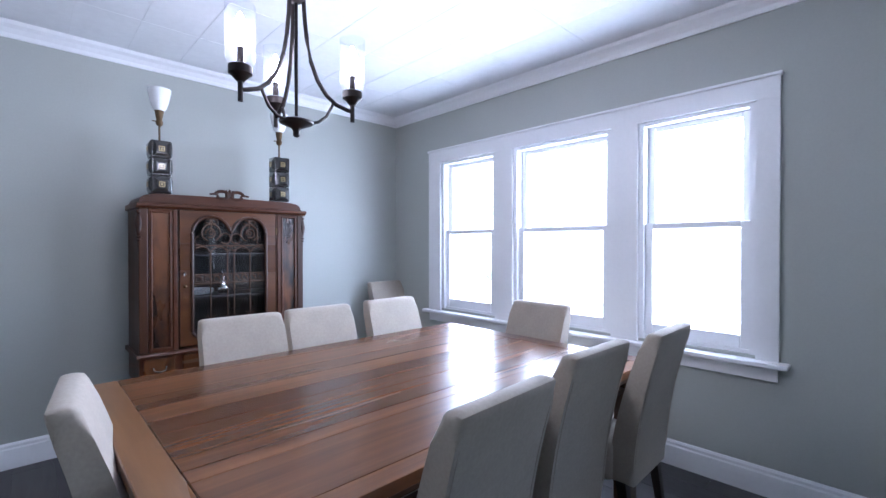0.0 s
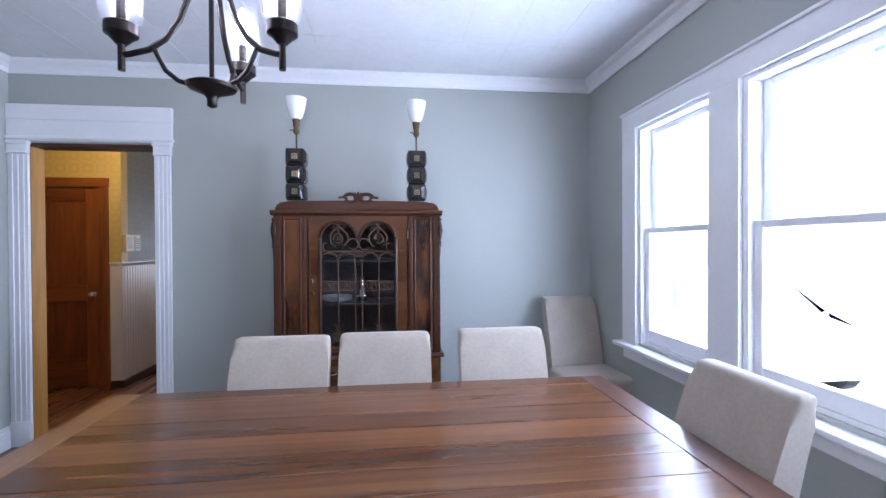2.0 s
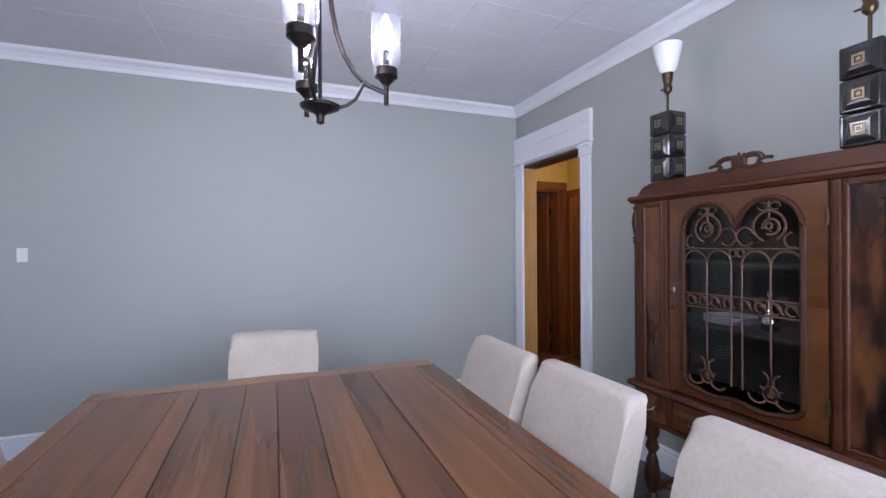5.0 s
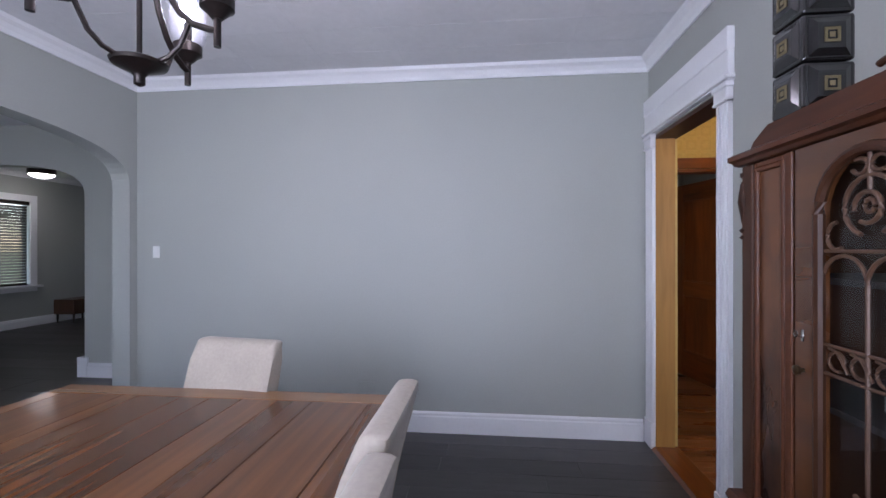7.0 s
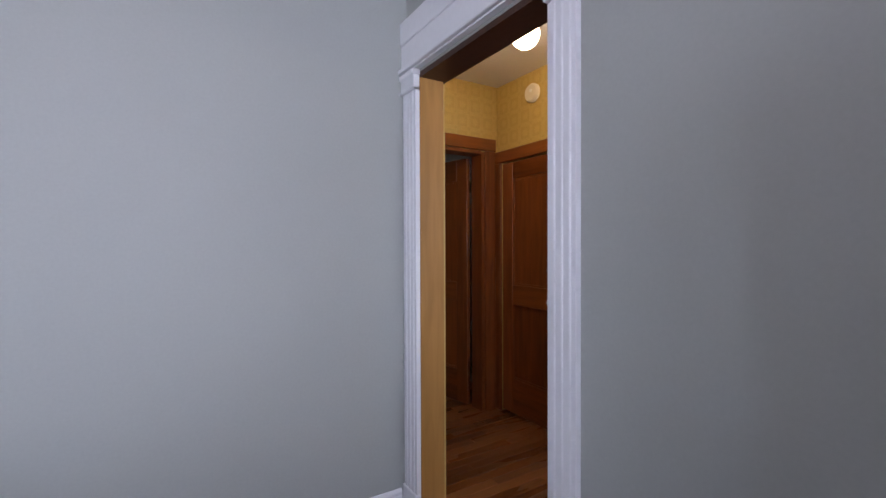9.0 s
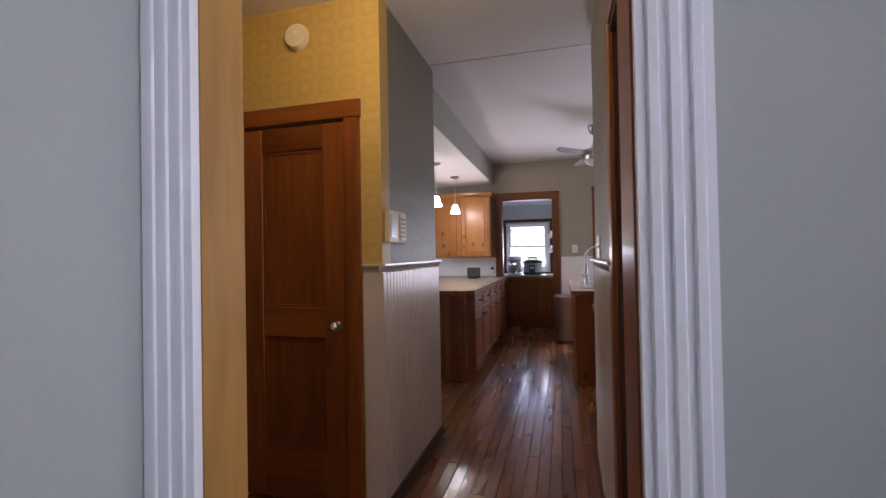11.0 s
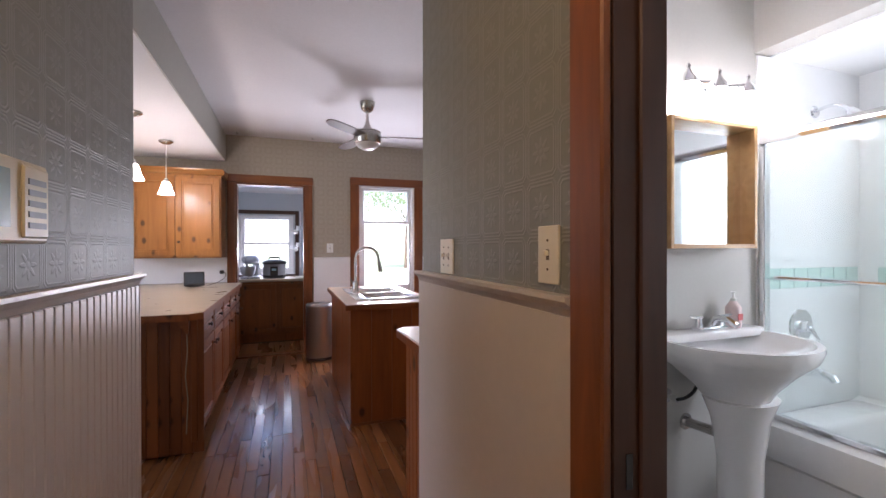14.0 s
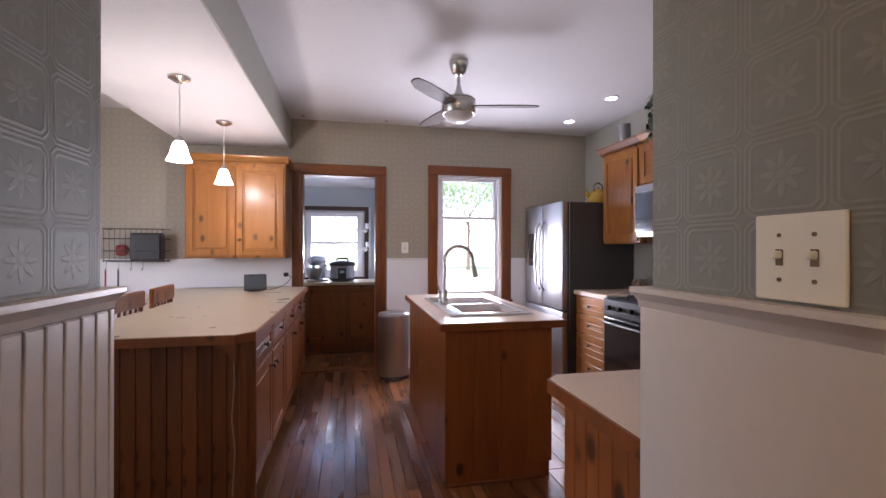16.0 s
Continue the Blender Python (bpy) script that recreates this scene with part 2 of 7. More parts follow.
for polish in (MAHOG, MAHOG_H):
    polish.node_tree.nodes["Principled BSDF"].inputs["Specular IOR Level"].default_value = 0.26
BURL = surface("figured_walnut", (0.012, 0.005, 0.0035), 0.28, 0, 0, 16, 0.03, (1, 1, 0.35), (0.13, 0.046, 0.015), None, 0.3, 5, 0.2, tight=0.09)
GOLDWOOD = wood("golden_veneer", (0.058, 0.019, 0.006), (0.118, 0.042, 0.012), 'x', 0.28, 0.5, 0.15, 6, 0.03)
TRACERY = surface("carved_brown", (0.085, 0.042, 0.023), 0.45, 0.1, 0.2, 60, 0.1)
INSIDE_SHADE = surface("shaded_inside", (0.018, 0.016, 0.016), 0.6)
PLATE = surface("white_china", (0.75, 0.77, 0.80), 0.15, 0, 0.02)
BRONZE = surface("oiled_bronze", (0.035, 0.028, 0.026), 0.36, 0.75, 0.2, 80, 0.05)
NICKEL = surface("brushed_nickel", (0.52, 0.50, 0.48), 0.24, 1.0, 0.05, 90, 0.03)
CHROME = surface("chrome", (0.82, 0.83, 0.85), 0.07, 1.0, 0.02)
BRASS = surface("old_brass", (0.11, 0.072, 0.038), 0.35, 0.9, 0.2, 70)
GILT = surface("gilt_square", (0.25, 0.20, 0.11), 0.35, 0.8, 0.15, 70)
BLACK = surface("black_gloss", (0.012, 0.011, 0.011), 0.14, 0, 0.3, 30, coat=0.5)
MATBLACK = surface("black_plastic", (0.02, 0.02, 0.021), 0.4)
MILK = surface("milk_glass", (0.84, 0.85, 0.86), 0.18, 0, 0.02)
GLASS = glass("clear_glass")
SHOWER = glass("greenish_shower_glass", (0.93, 0.975, 0.965), 0.02, 0.86)
SEEDED = glass("seeded_glass", (0.96, 0.97, 1.0), 0.05, 0.99)
MIRROR = surface("mirror", (0.9, 0.9, 0.9), 0.02, 1.0, 0.0)
BULB = glow("bulb_glow", (1.0, 0.93, 0.95), 14)
GLOBE = glow("warm_globe_glow", (1.0, 0.80, 0.46), 5)
SHADE = glow("pendant_glow", (1.0, 0.93, 0.82), 4)
VANITY = glow("vanity_glow", (1.0, 0.97, 0.92), 3.2)
SPOT = glow("spot_glow", (1.0, 0.95, 0.9), 5)
IVORY = surface("ivory_plastic", (0.70, 0.64, 0.53), 0.35, 0, 0.03)
WPLAS = surface("white_plastic", (0.80, 0.80, 0.78), 0.3, 0, 0.02)

# ---- helpers ----


def mesh_of(name, bm, material, smooth=False):
    me = bpy.data.meshes.new(name)
    bmesh.ops.recalc_face_normals(bm, faces=bm.faces)
    bm.to_mesh(me)
    bm.free()
    me.materials.append(material)
    if smooth:
        me.shade_smooth()
        me.set_sharp_from_angle(angle=radians(38))
    return me


def part(name, bm, material, parent=None, label="", smooth=False, at=None):
    """Links a bmesh as one mesh object, under a thing or a part where one is given."""
    ob = new(name, mesh_of(name, bm, material, smooth))
    if parent is not None:
        ob.parent = parent
    if at is not None:
        ob.matrix_basis = at
    return tagged(ob, label) if label else ob


def thing(name, x, y, z, label, category, group="", rz=0):
    ob = new(name)
    ob.empty_display_size = 0.05
    ob.matrix_basis = pose(x, y, z, 0, 0, rz)
    return tagged(ob, label, category, group)


def structure(name, bm, material, label, category="", smooth=False):
    return tagged(new(name, mesh_of(name, bm, material, smooth)), label, category or name.split("_")[0], "", "structure")


def bx(bm, x0, x1, y0, y1, z0, z1, bevel=0.0, seg=1):
    made = bmesh.ops.create_cube(bm, size=1, matrix=Matrix.Translation(((x0 + x1) / 2, (y0 + y1) / 2, (z0 + z1) / 2)) @ Matrix.Diagonal((abs(x1 - x0), abs(y1 - y0), abs(z1 - z0), 1)))
    if bevel:
        edges = list({e for v in made["verts"] for e in v.link_edges})
        bmesh.ops.bevel(bm, geom=edges, offset=bevel, segments=seg, affect='EDGES', profile=0.5)
    return bm


def box(x0, x1, y0, y1, z0, z1, bevel=0.0, seg=1):
    return bx(bmesh.new(), x0, x1, y0, y1, z0, z1, bevel, seg)


def rod(bm, p, q, r, r2=None, seg=12):
    p, q = Vector(p), Vector(q)
    m = Matrix.Translation((p + q) / 2) @ (q - p).to_track_quat("Z", "Y").to_matrix().to_4x4()
    bmesh.ops.create_cone(bm, cap_ends=True, segments=seg, radius1=r, radius2=r if r2 is None else r2, depth=(q - p).length, matrix=m)
    return bm


def lathe(bm, profile, x=0, y=0, z=0, seg=24, sx=1, sy=1, cap=True):
    """A turned shape: (radius, height) pairs from bottom to top."""
    rings = []
    for r, h in profile:
        rings.append([bm.verts.new((x + sx * r * math.cos(2 * math.pi * k / seg), y + sy * r * math.sin(2 * math.pi * k / seg), z + h)) for k in range(seg)])
    for a, b in zip(rings, rings[1:]):
        for k in range(seg):
            bm.faces.new((a[k], a[(k + 1) % seg], b[(k + 1) % seg], b[k]))
    if cap:
        bm.faces.new(rings[0])
        bm.faces.new(rings[-1])
    return bm


def tube(bm, pts, r, seg=8, closed=False):
    """A round bar along points."""
    pts = [Vector(p) for p in pts]
    rings = []
    count = len(pts)
    up = Vector((0, 0, 1))
    for i, p in enumerate(pts):
        a = pts[(i - 1) % count] if closed or i else p
        b = pts[(i + 1) % count] if closed or i < count - 1 else p
        t = (b - a).normalized()
        side = t.cross(up)
        if side.length < 0.2:
            side = t.cross(Vector((0, 1, 0)))
        side.normalize()
        top = side.cross(t).normalized()
        rad = r(i / (count - 1)) if callable(r) else r
        rings.append([bm.verts.new(p + rad * (math.cos(2 * math.pi * k / seg) * side + math.sin(2 * math.pi * k / seg) * top)) for k in range(seg)])
    pairs = list(zip(rings, rings[1:])) + ([(rings[-1], rings[0])] if closed else [])
    for a, b in pairs:
        for k in range(seg):
            bm.faces.new((a[k], a[(k + 1) % seg], b[(k + 1) % seg], b[k]))
    if not closed:
        bm.faces.new(rings[0])
        bm.faces.new(rings[-1])
    return bm


def prism(bm, outline, axis, a, b):
    """An outline of (u, v) pairs pushed along an axis from a to b. 'x': (y, z), 'y': (x, z), 'z': (x, y)."""
    def put(u, v, w):
        return {'x': (w, u, v), 'y': (u, w, v), 'z': (u, v, w)}[axis]
    r0 = [bm.verts.new(put(u, v, a)) for u, v in outline]
    r1 = [bm.verts.new(put(u, v, b)) for u, v in outline]
    k = len(outline)
    for i in range(k):
        bm.faces.new((r0[i], r0[(i + 1) % k], r1[(i + 1) % k], r1[i]))
    bm.faces.new(r0)
    bm.faces.new(r1)
    return bm


def bezier(p0, p1, p2, p3, n=12):
    p0, p1, p2, p3 = (Vector(p) for p in (p0, p1, p2, p3))
    return [(1 - t) ** 3 * p0 + 3 * t * (1 - t) ** 2 * p1 + 3 * t * t * (1 - t) * p2 + t ** 3 * p3 for t in (i / n for i in range(n + 1))]


def wall(name, axis, w0, w1, a0, a1, z0, z1, material, label, holes=()):
    """A wall w0..w1 thick, running from a0 to a1 along 'x' or 'y', with holes (from, to, sill, head) right through it."""
    bm = bmesh.new()

    def put(s, e, lo, hi):
        if e - s > 1e-4 and hi - lo > 1e-4:
            bx(bm, *((s, e, w0, w1) if axis == 'x' else (w0, w1, s, e)), lo, hi)
    at = a0
    for s, e, lo, hi in sorted(holes):
        put(at, s, z0, z1)
        put(s, e, z0, lo)
        put(s, e, hi, z1)
        at = e
    put(at, a1, z0, z1)
    return structure(name, bm, material, label, "wall")


def frame_of(bm, axis, w0, w1, a0, a1, z0, z1, wide, bottom=True, bevel=0.0):
    """Four (or three) bars round an opening a0..a1, z0..z1; wide: their width inwards."""
    def put(s, e, lo, hi):
        bx(bm, *((s, e, w0, w1) if axis == 'x' else (w0, w1, s, e)), lo, hi, bevel)
    put(a0, a0 + wide, z0, z1)
    put(a1 - wide, a1, z0, z1)
    put(a0 + wide, a1 - wide, z1 - wide, z1)
    if bottom:
        put(a0 + wide, a1 - wide, z0, z0 + wide)
    return bm


# ---- the house's shell ----
H = 2.62
XW, YF = 4.12, -3.80
JL, JR, JT = 0.132, 0.928, 2.062
WIN = ((-1.338, -0.69), (-2.318, -1.515), (-3.105, -2.488))
wall("wall_north", 'x', 0, 0.13, 0.0, XW, 0, H, WALL, "grey-green painted dining room wall with a cased doorway", [(JL - 0.024, JR + 0.024, 0, JT + 0.004)])
wall("wall_west", 'y', -0.13, 0, YF - 0.145, 0.13, 0, H, WALL, "plain grey-green painted dining room wall")
wall("wall_east", 'y', XW, XW + 0.22, YF - 0.145, 0.13, 0, H, WALL, "grey-green painted wall with three tall sash windows", [(a, b, 0.73, 2.08) for a, b in WIN])

# wall with the wide arch to the living room
bm = bmesh.new()
AX0, AX1, ATOP, ASPR = 0.07, 3.30, 2.13, 1.77
outline = [(0, 0), (AX0, 0), (AX0, ASPR)]
AHALF, AMID = (AX1 - AX0) / 2, (AX0 + AX1) / 2
for i in range(1, 40):
    c = math.cos(math.pi * (1 - i / 40))
    outline.append((AMID + AHALF * c, ASPR + (ATOP - ASPR) * (1 - abs(c) ** 3) ** (1 / 3)))
outline.append((AX1, ASPR))
outline += [(AX1, 0), (XW, 0), (XW, H), (0, H)]
prism(bm, outline, 'y', YF - 0.145, YF)
structure("wall_south", bm, WALL, "grey-green painted wall with a wide flattened arch", "wall")

bm = box(0, XW, YF, 0, H, H + 0.12)
dceil = structure("ceiling_dining", bm, CEIL, "white textured tile ceiling of the dining room", "ceiling")
# joints between ceiling tiles as shallow raised panels
bm = bmesh.new()
for i in range(14):
    for j in range(7):
        x0, y0 = i * 0.3 + 0.02, -0.03 - j * 0.55
        if x0 + 0.28 < XW and y0 - 0.53 > YF:
            bx(bm, x0, x0 + 0.296, y0 - 0.546, y0, H - 0.0025, H + 0.001)
structure("ceiling_tiles", bm, CEIL, "white ceiling tiles with thin joints", "ceiling")


def crown(name, axis, a0, a1, wallpos, side, z):
    """Stepped crown moulding along a wall."""
    prof = [(0, -0.085), (0.012, -0.085), (0.016, -0.06), (0.035, -0.035), (0.06, -0.02), (0.07, 0), (0, 0)]
    bm = bmesh.new()
    prism(bm, [(wallpos + side * u, z + v) for u, v in prof], 'x' if axis == 'x' else 'y', a0, a1)
    return structure(name, bm, WHITE, "white painted crown moulding", "moulding")


crown("trim_crown", 'x', 0, XW, -0.001, -1, H - 0.003)
crown("trim_crown", 'x', 0, XW, YF + 0.001, 1, H - 0.003)
crown("trim_crown", 'y', YF, 0, 0.001, 1, H - 0.003)
crown("trim_crown", 'y', YF, 0, XW - 0.001, -1, H - 0.003)


def baseboard(name, axis, a0, a1, wallpos, side, high=0.15, material=WHITE, label="white painted baseboard with a moulded top"):
    prof = [(0, 0), (0.018, 0), (0.018, high - 0.035), (0.012, high - 0.028), (0.014, high - 0.012), (0.006, high), (0, high)]
    bm = bmesh.new()
    prism(bm, [(wallpos + side * u, v) for u, v in prof], 'x' if axis == 'x' else 'y', a0, a1)
    return structure(name, bm, material, label, "baseboard")


baseboard("baseboard", 'x', 1.05, XW - 0.02, -0.001, -1)
baseboard("baseboard", 'y', YF, -0.04, 0.001, 1)
baseboard("baseboard", 'y', YF, 0, XW - 0.001, -1)
baseboard("baseboard", 'x', 0.02, AX0 - 0.002, YF + 0.001, 1)
baseboard("baseboard", 'x', AX1 + 0.002, XW - 0.02, YF + 0.001, 1)

# ---- cased doorway from dining room to hall ----
bm = bmesh.new()
for x0, x1 in ((0.005, JL - 0.004), (JR + 0.004, 1.035)):
    bx(bm, x0, x1, -0.022, -0.001, 0.17, 1.985)
    for k in range(3):
        c = x0 + (x1 - x0) * (0.22 + 0.28 * k)
        bx(bm, c - 0.009, c + 0.009, -0.028, -0.021, 0.17, 1.985, 0.003)
    bx(bm, x0 - 0.003, x1 + 0.003, -0.032, -0.001, 0, 0.17, 0.003)
structure("trim_door_casing", bm, WHITE, "white painted fluted door casing", "casing")
bm = bmesh.new()
for x0, x1 in ((0.003, JL), (JR, 1.043)):
    bx(bm, x0, x1, -0.034, -0.001, 1.986, 2.075, 0.004)
    bx(bm, x0 if x0 < 0.1 else x0 - 0.006, x1 + 0.006, -0.042, -0.001, 2.05, 2.075, 0.004)
    bx(bm, x0, x1, -0.040, -0.001, 1.986, 2.0, 0.004)
bx(bm, 0.003, 1.05, -0.030, -0.001, 2.076, 2.215, 0.002)
bx(bm, 0.003, 1.053, -0.036, -0.001, 2.215, 2.32, 0.003)
bx(bm, 0.003, 1.06, -0.048, -0.001, 2.082, 2.104, 0.004)
structure("trim_door_head", bm, WHITE, "white painted deep head casing with capitals", "casing")
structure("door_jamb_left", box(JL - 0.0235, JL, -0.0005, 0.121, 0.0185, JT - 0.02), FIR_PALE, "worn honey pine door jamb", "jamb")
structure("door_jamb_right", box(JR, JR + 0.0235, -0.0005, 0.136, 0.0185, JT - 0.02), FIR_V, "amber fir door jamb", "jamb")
# The head board takes a darker fir than both side jambs.
structure("door_jamb_head", box(JL - 0.0235, JR + 0.0235, -0.0005, 0.136, JT - 0.02, JT + 0.0035), FIR_DARK, "dark fir head jamb", "jamb")
bm = bmesh.new()
prism(bm, [(-0.03, 0.001), (0.16, 0.001), (0.14, 0.018), (-0.012, 0.018)], 'x', JL - 0.0235, JR + 0.0235)
structure("door_threshold", bm, FIR_H, "worn amber wood threshold", "threshold")

# ---- triple window ----
bm = bmesh.new()
X0, X1 = XW - 0.024, XW - 0.001
bx(bm, X0, X1, -3.205, -3.105, 0.71, 2.08)
bx(bm, X0, X1, -0.69, -0.535, 0.71, 2.08)
for a, b in ((-2.488, -2.318), (-1.515, -1.338)):
    bx(bm, X0, X1, a, b, 0.71, 2.08)
bx(bm, X0 - 0.002, X1, -3.205, -0.535, 2.08, 2.186)
bx(bm, X0 - 0.014, X1, -3.215, -0.525, 2.186, 2.203, 0.003)
structure("trim_window_casing", bm, WHITE, "white painted casing round three windows", "casing")
bm = box(XW - 0.075, XW + 0.017, -3.25, -0.49, 0.685, 0.712, 0.006, 2)
bx(bm, XW - 0.020, XW - 0.001, -3.2, -0.54, 0.61, 0.684)
structure("window_sill", bm, WHITE, "white painted window stool and apron", "sill")


def sash_window(name, axis, face, inward, a0, a1, z0, z1, mid, label, material=WHITE, deep=0.2):
    """A double-hung window: jamb liner, an outer upper sash, an inner lower sash, each with its pane. face: the wall's inner plane; inward: +1 or -1, the side the wall lies on."""
    root = new(name)
    tagged(root, label, "window", "", "structure")

    def put(bm, s, e, w0, w1, lo, hi, bev=0.0):
        w0, w1 = face + inward * w0, face + inward * w1
        w0, w1 = min(w0, w1), max(w0, w1)
        bx(bm, *((s, e, w0, w1) if axis == 'x' else (w0, w1, s, e)), lo, hi, bev)
    bm = bmesh.new()
    for s, e in ((a0, a0 + 0.03), (a1 - 0.03, a1)):
        put(bm, s, e, -0.004, deep, z0, z1)
    put(bm, a0 + 0.03, a1 - 0.03, -0.004, deep, z1 - 0.02, z1)
    put(bm, a0 + 0.03, a1 - 0.03, 0.018, deep, z0, z0 + 0.02)
    part("window_frame", bm, material, root)
    for nm, w, lo, hi in (("upper_sash", 0.066, mid - 0.02, z1 - 0.02), ("lower_sash", 0.022, z0 + 0.0205, mid + 0.02)):
        bm = bmesh.new()
        s, e = a0 + 0.03, a1 - 0.03
        low = 0.035 if nm == "upper_sash" else 0.075
        top = 0.034 if nm == "upper_sash" else 0.035
        put(bm, s, s + 0.045, w, w + 0.04, lo, hi, 0.004)
        put(bm, e - 0.045, e, w, w + 0.04, lo, hi, 0.004)
        put(bm, s + 0.045, e - 0.045, w, w + 0.04, lo, lo + low, 0.004)
        put(bm, s + 0.045, e - 0.045, w, w + 0.04, hi - top, hi, 0.004)
        sash = part(nm, bm, material, root)
        bm = bmesh.new()
        put(bm, s + 0.04, e - 0.04, w + 0.018, w + 0.022, lo + 0.03, hi - 0.03)
        pane = part("pane", bm, GLASS, sash)
        pane.visible_shadow = False
    return root


for i, (a, b) in enumerate(WIN):
    sash_window("window_%d" % (i + 1), 'y', XW, 1, a + 0.002, b - 0.002, 0.73, 2.078, 1.432, "white double-hung sash window with clear panes")

# ---- hall shell ----
HC = 2.52
KC = 2.61
wall("wall_hall_front", 'x', 0.131, 0.145, -0.86, JL - 0.025, 0, HC, PAPER_OCHRE, "ochre hall wall with embossed paper beside the doorway")
wall("wall_hall_west", 'y', -0.98, -0.86, 0.13, 1.35, 0, HC, PAPER_OCHRE_Y, "ochre embossed paper wall with a dark wooden doorway", [(0.30, 1.10, 0, 2.01)])
wall("wall_closet", 'x', 1.235, 1.34, -0.98, -0.01, 0, HC, PAPER_OCHRE, "ochre embossed paper wall with a closet door", [(-0.80, -0.20, 0, 1.92)])
wall("wall_hall_left", 'y', -0.13, -0.016, 1.341, 2.18, 0, HC, PAPER_X_DIM, "embossed grey paper above cream beadboard wainscot")
wall("wall_hall_right", 'y', 1.015, 1.099, 0.131, 2.0, 0, HC, PAPER_X_DIM, "embossed grey paper wall with the bathroom doorway", [(0.17, 0.93, 0, 2.05)])
structure("ceiling_hall", box(-0.98, 1.15, 0.131, 2.1, HC, HC + 0.2), KCEIL, "pale hall ceiling", "ceiling")


def rail(name, axis, a0, a1, wallpos, side, z=1.197):
    prof = [(0, -0.035), (0.008, -0.035), (0.012, -0.02), (0.02, -0.012), (0.03, -0.004), (0.03, 0.006), (0, 0.006)]
    bm = bmesh.new()
    prism(bm, [(wallpos + side * u, z + v) for u, v in prof], 'x' if axis == 'x' else 'y', a0, a1)
    return structure(name, bm, WAINS, "cream painted chair rail", "trim")


rail("trim_rail", 'y', 1.205, 2.212, -0.0155, 1)
rail("trim_rail", 'x', -0.105, -0.0095, 1.2345, -1)
rail("trim_rail", 'x', -0.13, -0.0095, 2.1805, 1)
rail("trim_rail", 'y', 1.012, 2.03, 1.0145, -1)
rail("trim_rail", 'x', 1.0145, 1.15, 2.0005, 1)

# plain wainscot of the narrow faces and of the right wall
for x0, x1, y0, y1 in ((-0.105, -0.001, 1.222, 1.2345), (-0.13, 0.001, 2.1805, 2.193), (1.003, 1.0145, 1.012, 2.012), (1.003, 1.15, 2.0125, 2.02)):
    structure("wall_wainscot", box(x0, x1, y0, y1, 0.07, 1.162), WAINS, "smooth cream painted wainscot", "wainscot")
for ax, a0, a1, wp, sd in (('y', 1.21, 2.205, 0.001, 1), ('y', 1.012, 2.02, 1.003, -1), ('x', -0.105, 0.001, 1.222, -1)):
    bm = bmesh.new()
    prism(bm, [(wp, 0), (wp + sd * 0.014, 0), (wp + sd * 0.012, 0.055), (wp + sd * 0.006, 0.068), (wp, 0.07)], ax, a0, a1)
    structure("baseboard_hall", bm, FIR_DARK, "dark stained low baseboard", "baseboard")


def casing(name, axis, w0, w1, a0, a1, top, wide, head, mats, label):
    """A flat wooden door casing on the face w0..w1 round the opening a0..a1."""
    root = tagged(new(name), label, "casing", "", "structure")
    for s, e in ((a0 - wide, a0), (a1, a1 + wide)):
        if axis == 'y' and s < 0.18 and w0 > 0:
            continue
        part("side_board", box(*((s, e, w0, w1) if axis == 'x' else (w0, w1, s, e)), 0, top, 0.004), mats[0], root)
    s, e = a0 - wide - 0.006, a1 + wide + 0.006
    part("head_board", box(*((s, e, w0, w1) if axis == 'x' else (w0, w1, s, e)), top + 0.001, top + head, 0.004), mats[1], root)
    return root


casing("trim_closet_casing", 'x', 1.213, 1.2345, -0.80, -0.20, 1.92, 0.085, 0.09, (FIR_V, FIR_H), "amber fir casing of the closet door")
casing("trim_hall_casing", 'y', -0.8595, -0.838, 0.30, 1.10, 2.01, 0.10, 0.095, (FIR_V, FIR_Y), "amber fir casing of the dark doorway")
casing("trim_bath_casing", 'y', 0.993, 1.0145, 0.25, 0.922, 2.05, 0.09, 0.1, (FIR_V, FIR_Y), "amber fir casing of the bathroom doorway")
bm = box(1.0155, 1.122, 0.9195, 0.9295, 0, 2.04)
bx(bm, 1.066, 1.125, 0.911, 0.9205, 0, 2.03, 0.003)
bx(bm, 1.0005, 1.152, 0.171, 0.196, 0, 2.04)
bx(bm, 1.0005, 1.152, 0.196, 0.9195, 2.02, 2.048)
bath_jamb = structure("door_jamb_bath", bm, FIR_DARK, "dark stained bathroom door jamb with a stop", "jamb")
part("strike_plate", box(1.040, 1.054, 0.918, 0.9194, 0.885, 0.945), BLACK, bath_jamb, "black metal strike plate")
bm = box(-0.985, -0.855, 1.075, 1.0995, 0, 2.0)
bx(bm, -0.985, -0.855, 0.3005, 0.325, 0, 2.0)
bx(bm, -0.985, -0.855, 0.325, 1.075, 1.985, 2.009)
structure("door_jamb_hall", bm, FIR_V, "amber fir door jamb", "jamb")


